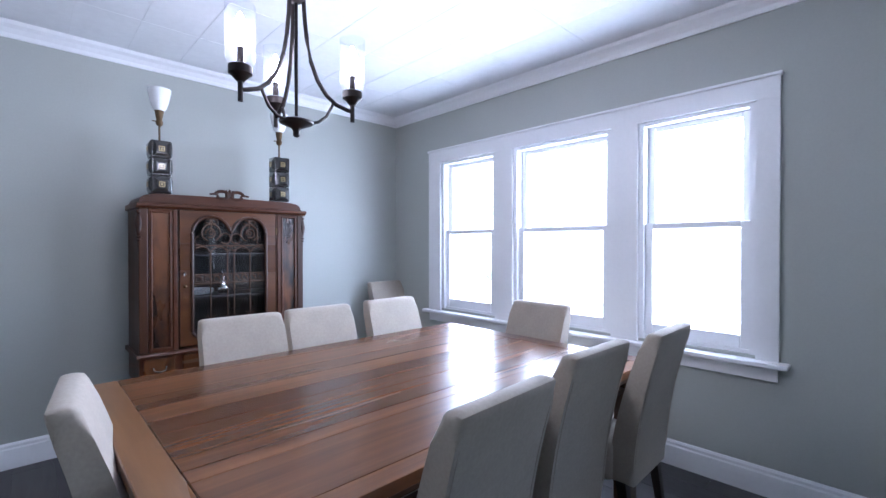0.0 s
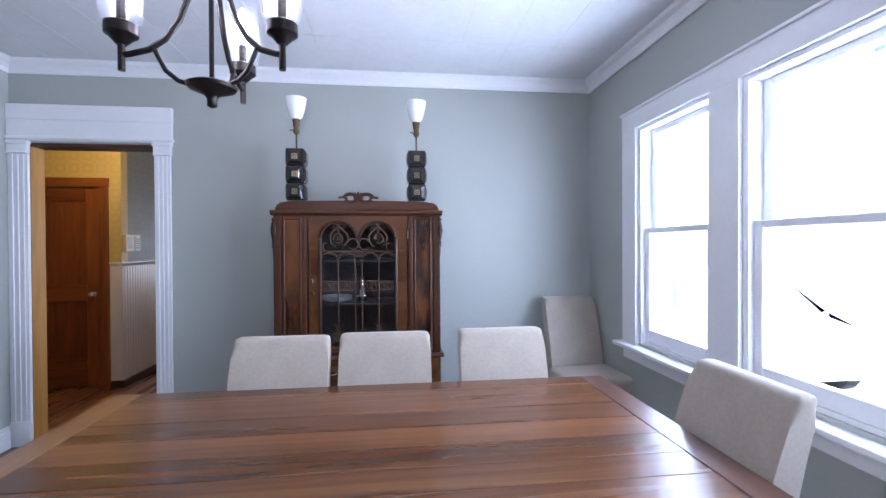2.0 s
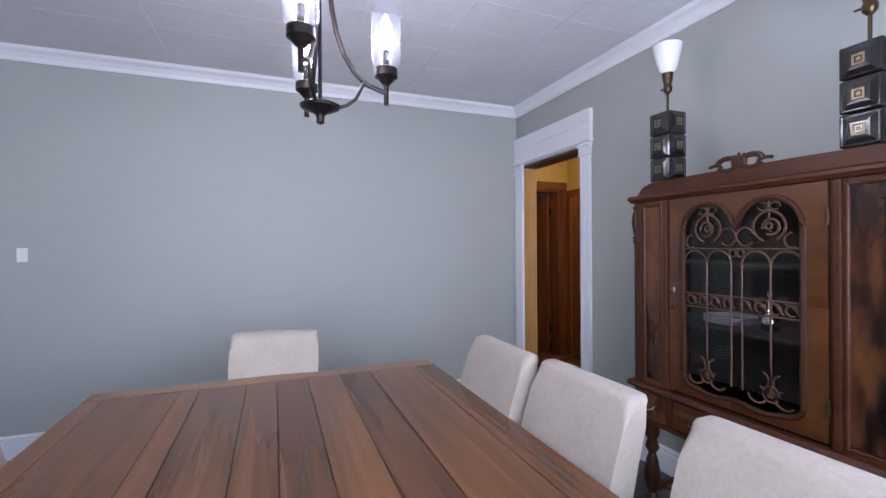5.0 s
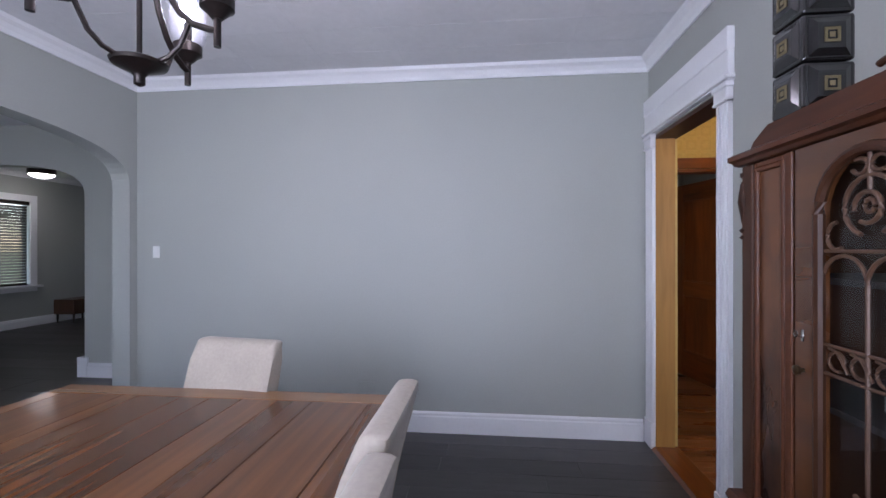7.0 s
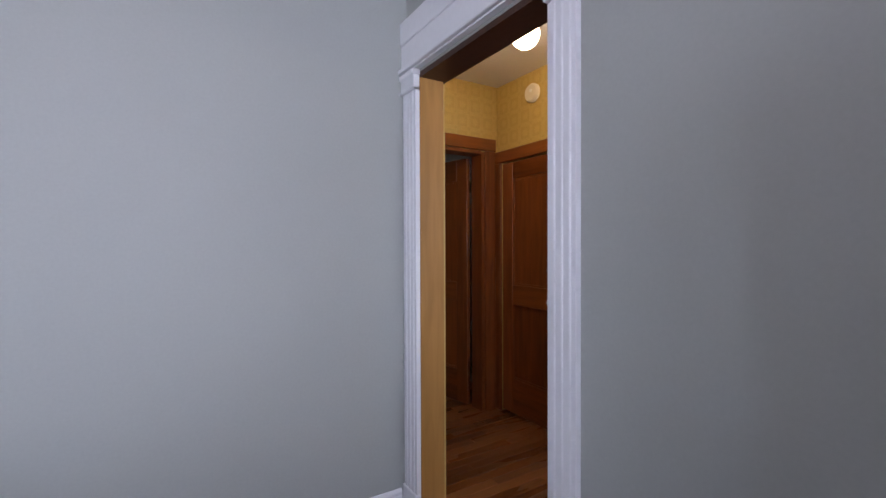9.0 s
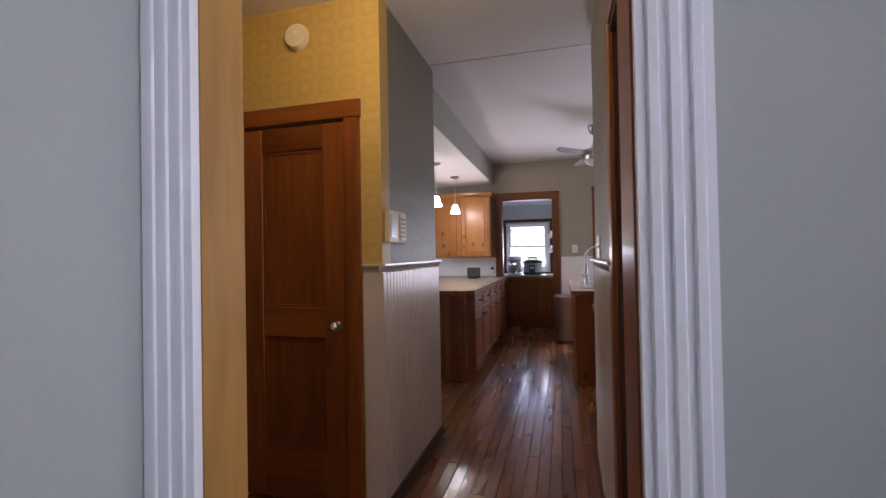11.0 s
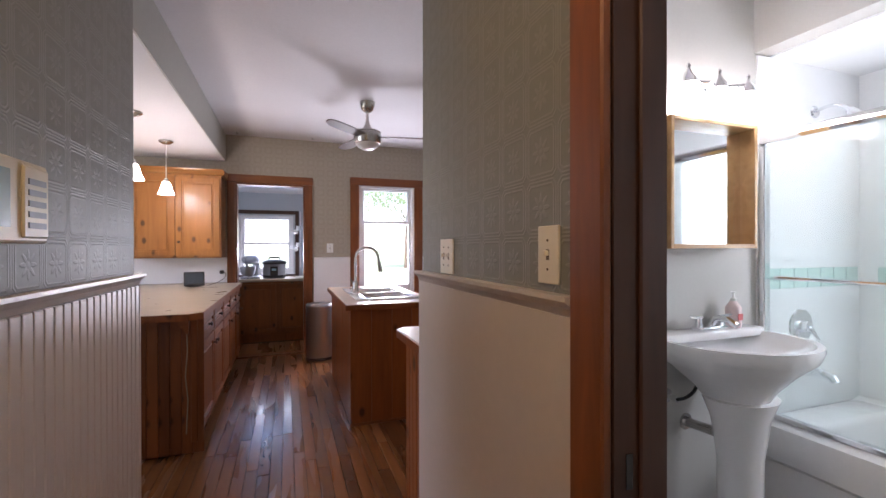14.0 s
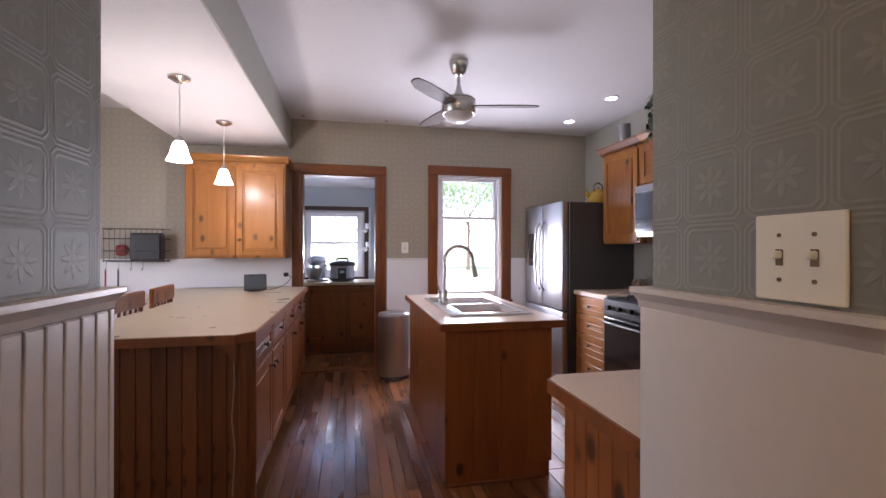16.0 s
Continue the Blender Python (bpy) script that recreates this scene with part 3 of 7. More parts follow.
def panel_door(name, width, high, label, mats, rows, knob=None, group=""):
    """A stile-and-rail door in its own space: x across from 0, y its depth, z up. rows: (bottom, top) of the panels."""
    root = tagged(new(name), label, "door", group, "structure")
    st = 0.115
    for nm, s in (("stile", 0), ("stile", width - st)):
        part(nm, box(s, s + st, -0.018, 0.018, 0.008, high, 0.003), mats[0], root)
    edges = [0.008] + [v for r in rows for v in r] + [high]
    for lo, hi in zip(edges[::2], edges[1::2]):
        part("rail", box(st, width - st, -0.018, 0.018, lo, hi, 0.003), mats[1], root)
    for lo, hi in rows:
        bm = box(st - 0.004, width - st + 0.004, -0.006, 0.006, lo - 0.004, hi + 0.004)
        for y in (-0.012, 0.012):
            frame_of(bm, 'x', min(y, y * 0.4), max(y, y * 0.4), st, width - st, lo, hi, 0.014)
        part("panel", bm, mats[0], root)
    return root


closet = panel_door("door_closet", 0.59, 1.905, "closed amber fir panel door with a glass knob", (FIR_V, FIR_H), [(0.27, 0.83), (0.98, 1.78)])
closet.matrix_basis = pose(-0.795, 1.252, 0.006)
bm = lathe(bmesh.new(), [(0.024, 0), (0.024, 0.004), (0.009, 0.008), (0.009, 0.03), (0.018, 0.034), (0.028, 0.046), (0.028, 0.058), (0.018, 0.068), (0.006, 0.070)], seg=12)
part("knob", bm, CHROME, closet, "faceted glass door knob", True, pose(0.545, -0.018, 0.895, 90, 0, 0))
leaf = panel_door("door_hall_open", 0.74, 1.97, "dark fir door standing open into an unlit room", (FIR_V, FIR_H), [(0.27, 0.83), (0.98, 1.80)])
leaf.matrix_basis = pose(-1.01, 1.06, 0.006, 0, 0, 192)
for z in (0.25, 1.7):
    part("hinge", rod(bmesh.new(), (0.0, -0.022, z), (0.0, -0.022, z + 0.09), 0.008, seg=8), BLACK, leaf, "black hinge", True)

# small dark room behind the open door
wall("wall_side_room", 'y', -2.9, -2.8, -0.6, 2.2, 0, HC, WALL, "grey wall of the side room")
wall("wall_side_room_north", 'x', 1.42, 1.5, -2.8, -0.98, 0, HC, WALL, "grey wall of the side room")
wall("wall_side_room_south", 'x', -0.1, 0.0, -2.8, -0.98, 0, HC, WALL, "grey wall of the side room")
structure("ceiling_side_room", box(-2.8, -0.98, 0, 1.42, HC, HC + 0.1), KCEIL, "pale ceiling of the side room", "ceiling")

# hall fittings
globe = thing("ceiling_globe_lamp", 0.19, 0.57, HC, "lit white glass globe lamp on the hall ceiling", "ceiling lamp")
part("base", lathe(bmesh.new(), [(0.06, -0.02), (0.075, -0.012), (0.075, 0)]), BRASS, globe, "", True)
gl = part("globe", lathe(bmesh.new(), [(0.012, -0.242)] + [(0.072 * math.sin(q), -0.172 - 0.072 * math.cos(q)) for q in [0.35 + 0.2 * k for k in range(12)]] + [(0.03, -0.10), (0.035, -0.02)]), GLOBE, globe, "glowing white glass globe", True)
gl.visible_shadow = False
bulb_light("hall_light", 0.19, 0.57, HC - 0.17, 2.1, (1.0, 0.66, 0.28), 0.06)
alarm = thing("smoke_detector", -0.454, 1.2345, 2.36, "round cream smoke detector on the wall above the closet door", "smoke detector")
part("body", lathe(bmesh.new(), [(0.066, 0), (0.066, 0.018), (0.055, 0.032), (0.03, 0.036)], seg=28), IVORY, alarm, "", True, pose(0, 0, 0, 90, 0, 0))
part("button", lathe(bmesh.new(), [(0.012, 0), (0.012, 0.004)], seg=14), WPLAS, alarm, "", True, pose(0.01, -0.036, 0.01, 90, 0, 0))

pad = thing("alarm_keypad", -0.0155, 1.393, 1.305, "ivory alarm keypad with grey display on the wall", "keypad")
OLD_IVORY = surface("aged_ivory_plastic", (0.58, 0.48, 0.31), 0.4, 0, 0.04)
part("case", box(0, 0.028, -0.12, 0.12, 0, 0.165, 0.006, 2), OLD_IVORY, pad)
part("screen", box(0.027, 0.0295, -0.095, -0.02, 0.03, 0.14), surface("pad_screen", (0.30, 0.36, 0.34), 0.2), pad, "grey-green display")
part("cover", box(0.027, 0.034, 0.015, 0.11, 0.01, 0.155, 0.004), OLD_IVORY, pad)
for k in range(5):
    part("key", box(0.034, 0.036, 0.03, 0.095, 0.03 + k * 0.022, 0.042 + k * 0.022), surface("key_grey", (0.2, 0.2, 0.19), 0.5), pad)


def switch_plate(name, x, y, z, rz, wide, high, toggles, label, material, rocker=False):
    """A switch plate on a wall; in its own space it faces -y."""
    root = thing(name, x, y, z, label, "switch plate", "", rz)
    part("plate", box(-wide / 2, wide / 2, -0.006, 0, 0, high, 0.002, 2), material, root)
    for k in range(toggles):
        c = (k - (toggles - 1) / 2) * 0.046
        if rocker:
            part("rocker", box(c - 0.016, c + 0.016, -0.010, -0.005, high / 2 - 0.033, high / 2 + 0.033, 0.002), material, root)
        else:
            part("slot", box(c - 0.0052, c + 0.0052, -0.0066, -0.004, high / 2 - 0.011, high / 2 + 0.011), BRASS, root)
            bm = box(c - 0.004, c + 0.004, -0.0165, -0.004, high / 2 - 0.002, high / 2 + 0.009, 0.002)
            part("toggle", bm, material, root)
        for dz in (0.03, -0.03):
            part("screw", rod(bmesh.new(), (c, -0.0075, high / 2 + dz), (c, -0.005, high / 2 + dz), 0.003, seg=8), BRASS, root)
    return root


switch_plate("switch_plate", 1.0145, 1.715, 1.208, -90, 0.118, 0.116, 2, "ivory double switch plate on embossed paper", IVORY)
switch_plate("switch_plate", 1.0145, 1.105, 1.22, -90, 0.075, 0.12, 1, "ivory single switch plate on embossed paper", IVORY)
switch_plate("switch_plate", 0.0005, -3.636, 1.252, 90, 0.055, 0.09, 1, "white rocker switch on the dining room wall", WPLAS, True)
sock = thing("wall_outlet", 0.0005, -1.98, 0.27, "grey painted double outlet on the dining room wall", "outlet", "", 90)
part("plate", box(-0.058, 0.058, -0.006, 0, 0, 0.08, 0.002), WALL, sock)
for dx in (-0.028, 0.028):
    part("socket", box(dx - 0.016, dx + 0.016, -0.008, -0.005, 0.024, 0.056, 0.003), WALL, sock)

# ---- living room beyond the arch ----
LX0 = -5.2
wall("wall_living_front", 'x', -9.05, -8.9, LX0, XW, 0, H, WALL, "living room front wall with a blinded window", [(-3.60, -2.10, 0.70, 2.14)])
wall("wall_living_west", 'y', LX0 - 0.12, LX0, -9.05, YF - 0.145, 0, H, WALL, "living room side wall")
wall("wall_living_north", 'x', YF - 0.145, YF - 0.03, LX0, -0.13, 0, H, WALL, "living room wall beside the arch")
# The opening is cut only for the added light.
wall("wall_living_east", 'y', XW, XW + 0.22, -9.05, YF - 0.145, 0, H, WALL, "living room side wall with an added unseen window opening", [(-7.2, -5.4, 0.8, 2.2)])
# second wide arch, in the cross wall between the front rooms
BX0, BX1 = -1.135, -0.99
BY0, BY1, BSPR, BTOP = -8.1, -5.24, 1.83, 2.215
outline = [(-8.9, 0), (BY0, 0), (BY0, BSPR)]
for i in range(1, 40):
    c = math.cos(math.pi * (1 - i / 40))
    outline.append(((BY0 + BY1) / 2 + (BY1 - BY0) / 2 * c, BSPR + (BTOP - BSPR) * (1 - abs(c) ** 3) ** (1 / 3)))
outline += [(BY1, BSPR), (BY1, 0), (YF - 0.145, 0), (YF - 0.145, H), (-8.9, H)]
bm = bmesh.new()
prism(bm, outline, 'x', BX0, BX1)
structure("wall_living_cross", bm, WALL, "grey-green painted cross wall with a second flattened arch", "wall")
baseboard("baseboard", 'y', BY1 + 0.045, YF - 0.146, BX1 + 0.001, 1)
structure("baseboard_arch", box(BX0 - 0.02, BX1 + 0.022, BY1 - 0.07, BY1 + 0.044, 0, 0.205, 0.004), WHITE, "white painted base block at the foot of the arch", "baseboard")
structure("ceiling_living", box(LX0, XW, -8.9, YF - 0.145, H, H + 0.12), CEIL, "white living room ceiling", "ceiling")
crown("trim_crown", 'x', LX0, XW, -8.899, 1, H - 0.003)
baseboard("baseboard", 'x', LX0, XW, -8.899, 1)
bm = bmesh.new()
frame_of(bm, 'x', -8.899, -8.875, -3.71, -1.99, 0.6, 2.24, 0.11, True)
bx(bm, -3.78, -1.92, -8.899, -8.83, 0.66, 0.70, 0.005)
structure("trim_living_window", bm, WHITE, "white painted window casing in the living room", "casing")
blind = thing("venetian_blind", -2.85, -8.93, 0.705, "dark wooden venetian blind half open in the window", "blind")
part("headrail", box(-0.74, 0.74, -0.03, 0.04, 1.36, 1.43), ESPRESSO, blind)
slat = mesh_of("slat", box(-0.73, 0.73, -0.024, 0.024, -0.0015, 0.0015), ESPRESSO)
for k in range(28):
    ob = new("slat", slat)
    ob.parent = blind
    ob.matrix_basis = pose(0, 0, 0.03 + k * 0.048, 64, 0, 0)
part("bottom_rail", box(-0.73, 0.73, -0.025, 0.025, 0.0, 0.018), ESPRESSO, blind)
lamp2 = thing("flush_ceiling_lamp", -3.23, -8.25, H, "lit flush ceiling lamp with a dark rim", "ceiling lamp")
part("rim", lathe(bmesh.new(), [(0.17, -0.10), (0.18, -0.09), (0.18, 0)]), BRONZE, lamp2, "", True)
part("bowl", lathe(bmesh.new(), [(0.01, -0.16), (0.08, -0.15), (0.14, -0.125), (0.165, -0.10)]), glow("flush_glow", (1, 0.95, 0.85), 4), lamp2, "glowing glass bowl", True)
side = thing("side_table", -4.20, -8.6, 0, "small dark wood side table with tapered legs", "side table")
part("case", box(-0.28, 0.28, -0.2, 0.2, 0.16, 0.42, 0.006), TABLE_LEG, side)
for sx in (-0.24, 0.24):
    for sy in (-0.16, 0.16):
        part("leg", rod(bmesh.new(), (sx, sy, 0), (sx, sy, 0.16), 0.012, 0.02), ESPRESSO, side, "", True)

# ---- dining table ----
table = thing("dining_table", 2.497, -2.112, 0, "long walnut plank dining table with breadboard ends", "table")
TX, TY, TH = 1.008, 0.695, 0.764
ys = [-TY, -0.624, -0.375, -0.305, -0.134, -0.02, 0.106, 0.24, 0.375, 0.586, TY]
for k, (a, b) in enumerate(zip(ys, ys[1:])):
    gap = 0.002 if k in (0, 8) else 0.0012 if k in (2, 3, 5, 7) else 0.0005
    part("board", box(-TX + 0.101, TX - 0.101, a + gap, b - gap, TH - 0.034, TH, 0.0012), TABLE, table)
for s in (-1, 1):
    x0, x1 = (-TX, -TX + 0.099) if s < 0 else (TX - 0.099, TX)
    part("end_board", box(x0, x1, -TY, TY, TH - 0.034, TH + 0.0004, 0.003), TABLE_END if s < 0 else TABLE_END_SHADE, table)
bm = box(-TX + 0.1, TX - 0.1, -TY + 0.005, TY - 0.005, TH - 0.05, TH - 0.0345)
part("underframe", bm, TABLE_LEG, table)
bm = bmesh.new()
frame_of(bm, 'x', -TY + 0.07, -TY + 0.095, -TX + 0.1, TX - 0.1, TH - 0.14, TH - 0.05, 0.02)
bx(bm, -TX + 0.1, TX - 0.1, TY - 0.095, TY - 0.07, TH - 0.14, TH - 0.05)
bx(bm, -TX + 0.1, -TX + 0.125, -TY + 0.095, TY - 0.095, TH - 0.14, TH - 0.05)
bx(bm, TX - 0.125, TX - 0.1, -TY + 0.095, TY - 0.095, TH - 0.14, TH - 0.05)
part("apron", bm, TABLE_LEG, table)
for sx in (-1, 1):
    for sy in (-1, 1):
        cx, cy = sx * (TX - 0.115), sy * (TY - 0.085)
        part("leg", box(cx - 0.04, cx + 0.04, cy - 0.04, cy + 0.04, 0, TH - 0.05, 0.004), TABLE_LEG, table)


# ---- dining chairs ----
def parsons_chair(name, wide=0.40):
    """Upholstered chair, in its own space facing +y, the seat's middle at the origin."""
    root = thing(name, 0, 0, 0, "ivory velvet upholstered parsons chair with dark legs", "chair", "chairs round the table")
    bm = bmesh.new()
    hw = wide / 2
    prof = []
    for k in range(9):
        t = k / 8
        prof.append((-0.205 - 0.02 * t - 0.10 * t * t, 0.30 + 0.66 * t))
    front = [(y + 0.11 - 0.042 * (i / 8), z) for i, (y, z) in enumerate(prof)]
    prism(bm, prof + front[::-1], 'x', -hw, hw)
    bmesh.ops.bevel(bm, geom=[e for e in bm.edges if abs(e.verts[0].co.x - e.verts[1].co.x) < 1e-5 or min(e.verts[0].co.z, e.verts[1].co.z) > 0.95], offset=0.030, segments=4, affect='EDGES', profile=0.6)
    part("backrest", bm, FABRIC, root, "", True)
    bm = box(-hw - 0.022, hw + 0.022, -0.125, 0.255, 0.30, 0.485, 0.03, 3)
    part("seat", bm, FABRIC, root, "", True)
    for sx in (-1, 1):
        bm = bmesh.new()
        tube(bm, [(sx * (hw - 0.014), prof[k][0] - 0.0005, prof[k][1]) for k in range(1, 8)], 0.0022, 6)
        part("seam", bm, FABRIC, root, "", True)
    for sx in (-1, 1):
        for y0, y1 in ((0.215, 0.205), (-0.155, -0.20)):
            bm = bmesh.new()
            cx = sx * (hw - 0.02)
            a = [bm.verts.new((cx + dx * 0.014, y1 + dy * 0.014, 0)) for dx, dy in ((-1, -1), (1, -1), (1, 1), (-1, 1))]
            b = [bm.verts.new((cx + dx * 0.021, y0 + dy * 0.021, 0.31)) for dx, dy in ((-1, -1), (1, -1), (1, 1), (-1, 1))]
            for k in range(4):
                bm.faces.new((a[k], a[(k + 1) % 4], b[(k + 1) % 4], b[k]))
            bm.faces.new(a)
            bm.faces.new(b)
            part("leg", bm, ESPRESSO, root)
    return root


first = parsons_chair("dining_chair")
first.matrix_basis = pose(2.11, -1.61, 0, 0, 0, 180)
for cx, cy, rz in ((2.548, -1.58, 180), (3.087, -1.55, 181), (2.157, -2.67, 2), (2.78, -2.605, -1), (3.33, -2.655, 1), (1.672, -2.165, -97), (3.36, -2.075, 89)):
    seat_copy = copy_thing(first, pose(cx, cy, 0, 0, 0, rz))
    if rz == -97:
        seat_copy.scale = (0.95, 0.97, 0.985)
corner = copy_thing(first, pose(3.915, -0.385, 0, 0, 0, 184))
tagged(corner, "spare ivory velvet parsons chair standing in the shaded corner", "chair")

# ---- china cabinet ----
cab = thing("china_cabinet", 2.36, -0.005, 0, "antique mahogany china cabinet with carved tracery door", "china cabinet")
CF = -0.392
CZ = 1.37
HWD = 0.535
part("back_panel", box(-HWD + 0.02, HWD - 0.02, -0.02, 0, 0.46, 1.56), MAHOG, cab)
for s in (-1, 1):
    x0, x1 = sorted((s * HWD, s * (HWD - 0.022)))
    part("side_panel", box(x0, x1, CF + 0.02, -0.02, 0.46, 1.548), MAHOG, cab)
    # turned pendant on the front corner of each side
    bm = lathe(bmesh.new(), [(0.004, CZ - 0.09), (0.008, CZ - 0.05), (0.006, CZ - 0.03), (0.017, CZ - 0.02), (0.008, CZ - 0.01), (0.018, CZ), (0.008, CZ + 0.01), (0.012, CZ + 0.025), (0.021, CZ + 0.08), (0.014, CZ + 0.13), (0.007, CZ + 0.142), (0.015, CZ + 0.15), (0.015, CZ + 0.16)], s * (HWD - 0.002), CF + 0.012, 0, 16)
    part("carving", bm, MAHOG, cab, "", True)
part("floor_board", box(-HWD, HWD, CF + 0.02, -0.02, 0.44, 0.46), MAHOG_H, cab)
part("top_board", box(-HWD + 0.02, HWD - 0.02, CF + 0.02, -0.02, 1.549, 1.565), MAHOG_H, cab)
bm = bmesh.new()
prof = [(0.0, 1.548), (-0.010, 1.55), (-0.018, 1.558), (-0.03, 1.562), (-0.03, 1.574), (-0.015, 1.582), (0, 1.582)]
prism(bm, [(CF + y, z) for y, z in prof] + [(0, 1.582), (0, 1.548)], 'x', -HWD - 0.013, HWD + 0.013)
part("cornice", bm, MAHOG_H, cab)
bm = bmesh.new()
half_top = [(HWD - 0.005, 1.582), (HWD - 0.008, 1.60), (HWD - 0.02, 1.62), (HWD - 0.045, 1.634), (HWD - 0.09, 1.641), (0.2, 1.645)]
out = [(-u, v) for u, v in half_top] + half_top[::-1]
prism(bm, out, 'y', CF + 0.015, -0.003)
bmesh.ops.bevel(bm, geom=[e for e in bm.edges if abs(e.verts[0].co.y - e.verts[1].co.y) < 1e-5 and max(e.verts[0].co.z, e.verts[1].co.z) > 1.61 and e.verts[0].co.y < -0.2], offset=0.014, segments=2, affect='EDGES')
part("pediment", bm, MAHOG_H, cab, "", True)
bm = bmesh.new()
yc = CF + 0.02


def ring(bm, cx, cz, rx, rz, r, a0=0, a1=360, y=None, n=20):
    y = yc if y is None else y
    tube(bm, [(cx + rx * math.cos(radians(a0 + (a1 - a0) * k / n)), y, cz + rz * math.sin(radians(a0 + (a1 - a0) * k / n))) for k in range(n + 1)], r, 8)


for s in (-1, 1):
    ring(bm, s * 0.050, 1.663, 0.042, 0.026, 0.0115, 0 if s > 0 else 180, 330 if s > 0 else -150)
    ring(bm, s * 0.105, 1.655, 0.03, 0.012, 0.007, 40 if s > 0 else 140, 220 if s > 0 else -40)
for dx in (-0.02, 0, 0.02):
    lathe(bm, [(0.003, -0.035), (0.011, -0.01), (0.012, 0.012), (0.004, 0.03)], dx, yc, 1.675 - abs(dx) * 0.3, 10)
part("crest", bm, MAHOG, cab, "carved scroll crest", True)

# fixed side panels of the front, between corner posts and reeded strips
for s in (-1, 1):
    c = s * 0.418
    part("corner_post", box(*sorted((s * 0.486, s * HWD)), CF, CF + 0.022, 0.64, 1.547, 0.006, 2), MAHOG, cab)
    for x, w, d in ((0.340, 0.012, -0.004), (0.323, 0.005, 0.002)):
        bm = box(s * x - w, s * x + w, CF + d, CF + 0.022, 0.64, 1.547, 0.004, 2)
        part("reeded_strip", bm, MAHOG_H if w > 0.01 else MAHOG, cab)
    part("front_panel", box(c - 0.056, c + 0.056, CF + 0.008, CF + 0.02, 0.67, 1.52), BURL, cab, "figured walnut panel")
    bm = bmesh.new()
    frame_of(bm, 'x', CF + 0.002, CF + 0.02, c - 0.066, c + 0.066, 0.64, 1.547, 0.016, True, 0.003)
    for x in (c - 0.052, c + 0.052):
        rod(bm, (x, CF + 0.005, 0.658), (x, CF + 0.005, 1.53), 0.0075, seg=10)
    for z in (0.66, 1.528):
        rod(bm, (c - 0.056, CF + 0.005, z), (c + 0.056, CF + 0.005, z), 0.0075, seg=10)
    part("panel_frame", bm, MAHOG_H, cab, "", True)
# glazed door with a double arch
door = part("door", bmesh.new(), GOLDWOOD, cab, "golden veneer door with a double-arched opening")
DX0, DX1, DZ0, DZ1 = -0.314, 0.314, 0.655, 1.545
GX, GZ0, GS = 0.243, 0.70, 1.392
hole = []
for k in range(0, 7):
    a = radians(180 + 90 * k / 6)
    hole.append((-GX + 0.07 + 0.07 * math.cos(a), GZ0 + 0.05 + 0.05 * math.sin(a)))
for k in range(1, 8):
    t = k / 8
    hole.append((-GX + 0.07 + (2 * GX - 0.14) * t, GZ0 - 0.018 * math.sin(2 * math.pi * t) * math.cos(math.pi * t)))
for k in range(0, 7):
    a = radians(270 + 90 * k / 6)
    hole.append((GX - 0.07 + 0.07 * math.cos(a), GZ0 + 0.05 + 0.05 * math.sin(a)))
for k in range(0, 13):
    a = radians(0 + 165 * k / 12)
    hole.append((GX - 0.118 + 0.118 * math.cos(a), GS + 0.118 * math.sin(a)))
hole.append((0.0, GS + 0.008))
for k in range(0, 13):
    a = radians(15 + 165 * k / 12)
    hole.append((-GX + 0.118 + 0.118 * math.cos(a), GS + 0.118 * math.sin(a)))


def plate_with_hole(x0, x1, z0, z1, hole, y0, y1):
    """A board with a shaped hole right through it."""
    bm = bmesh.new()
    k = len(hole)
    cx, cz = sum(p[0] for p in hole) / k, sum(p[1] for p in hole) / k
    rim = []
    for u, v in hole:
        du, dv = u - cx, v - cz
        f = min((x1 - cx) / du if du > 1e-6 else (x0 - cx) / du if du < -1e-6 else 1e9, (z1 - cz) / dv if dv > 1e-6 else (z0 - cz) / dv if dv < -1e-6 else 1e9)
        rim.append((cx + du * f, cz + dv * f))
    for cu, cv in ((x0, z0), (x1, z0), (x1, z1), (x0, z1)):
        near = min(range(k), key=lambda i: (rim[i][0] - cu) ** 2 + (rim[i][1] - cv) ** 2)
        rim[near] = (cu, cv)
    lay = [[[bm.verts.new((u, y, v)) for u, v in line] for line in (hole, rim)] for y in (y0, y1)]
    for i in range(k):
        j = (i + 1) % k
        for f in (lay[0], lay[1]):
            bm.faces.new((f[0][i], f[0][j], f[1][j], f[1][i]))
        for r in (0, 1):
            bm.faces.new((lay[0][r][i], lay[0][r][j], lay[1][r][j], lay[1][r][i]))
    return bm


bm = plate_with_hole(DX0, DX1, DZ0, DZ1, hole, CF - 0.004, CF + 0.018)
bmesh.ops.recalc_face_normals(bm, faces=bm.faces)
bm.to_mesh(door.data)
bm.free()
bm = bmesh.new()
tube(bm, [(u, CF - 0.004, v) for u, v in hole], 0.011, 8, True)
part("door_moulding", bm, MAHOG, door, "", True)
bm = bmesh.new()
prism(bm, hole, 'y', CF + 0.010, CF + 0.013)
pane = part("pane", bm, GLASS, door)
pane.visible_shadow = False
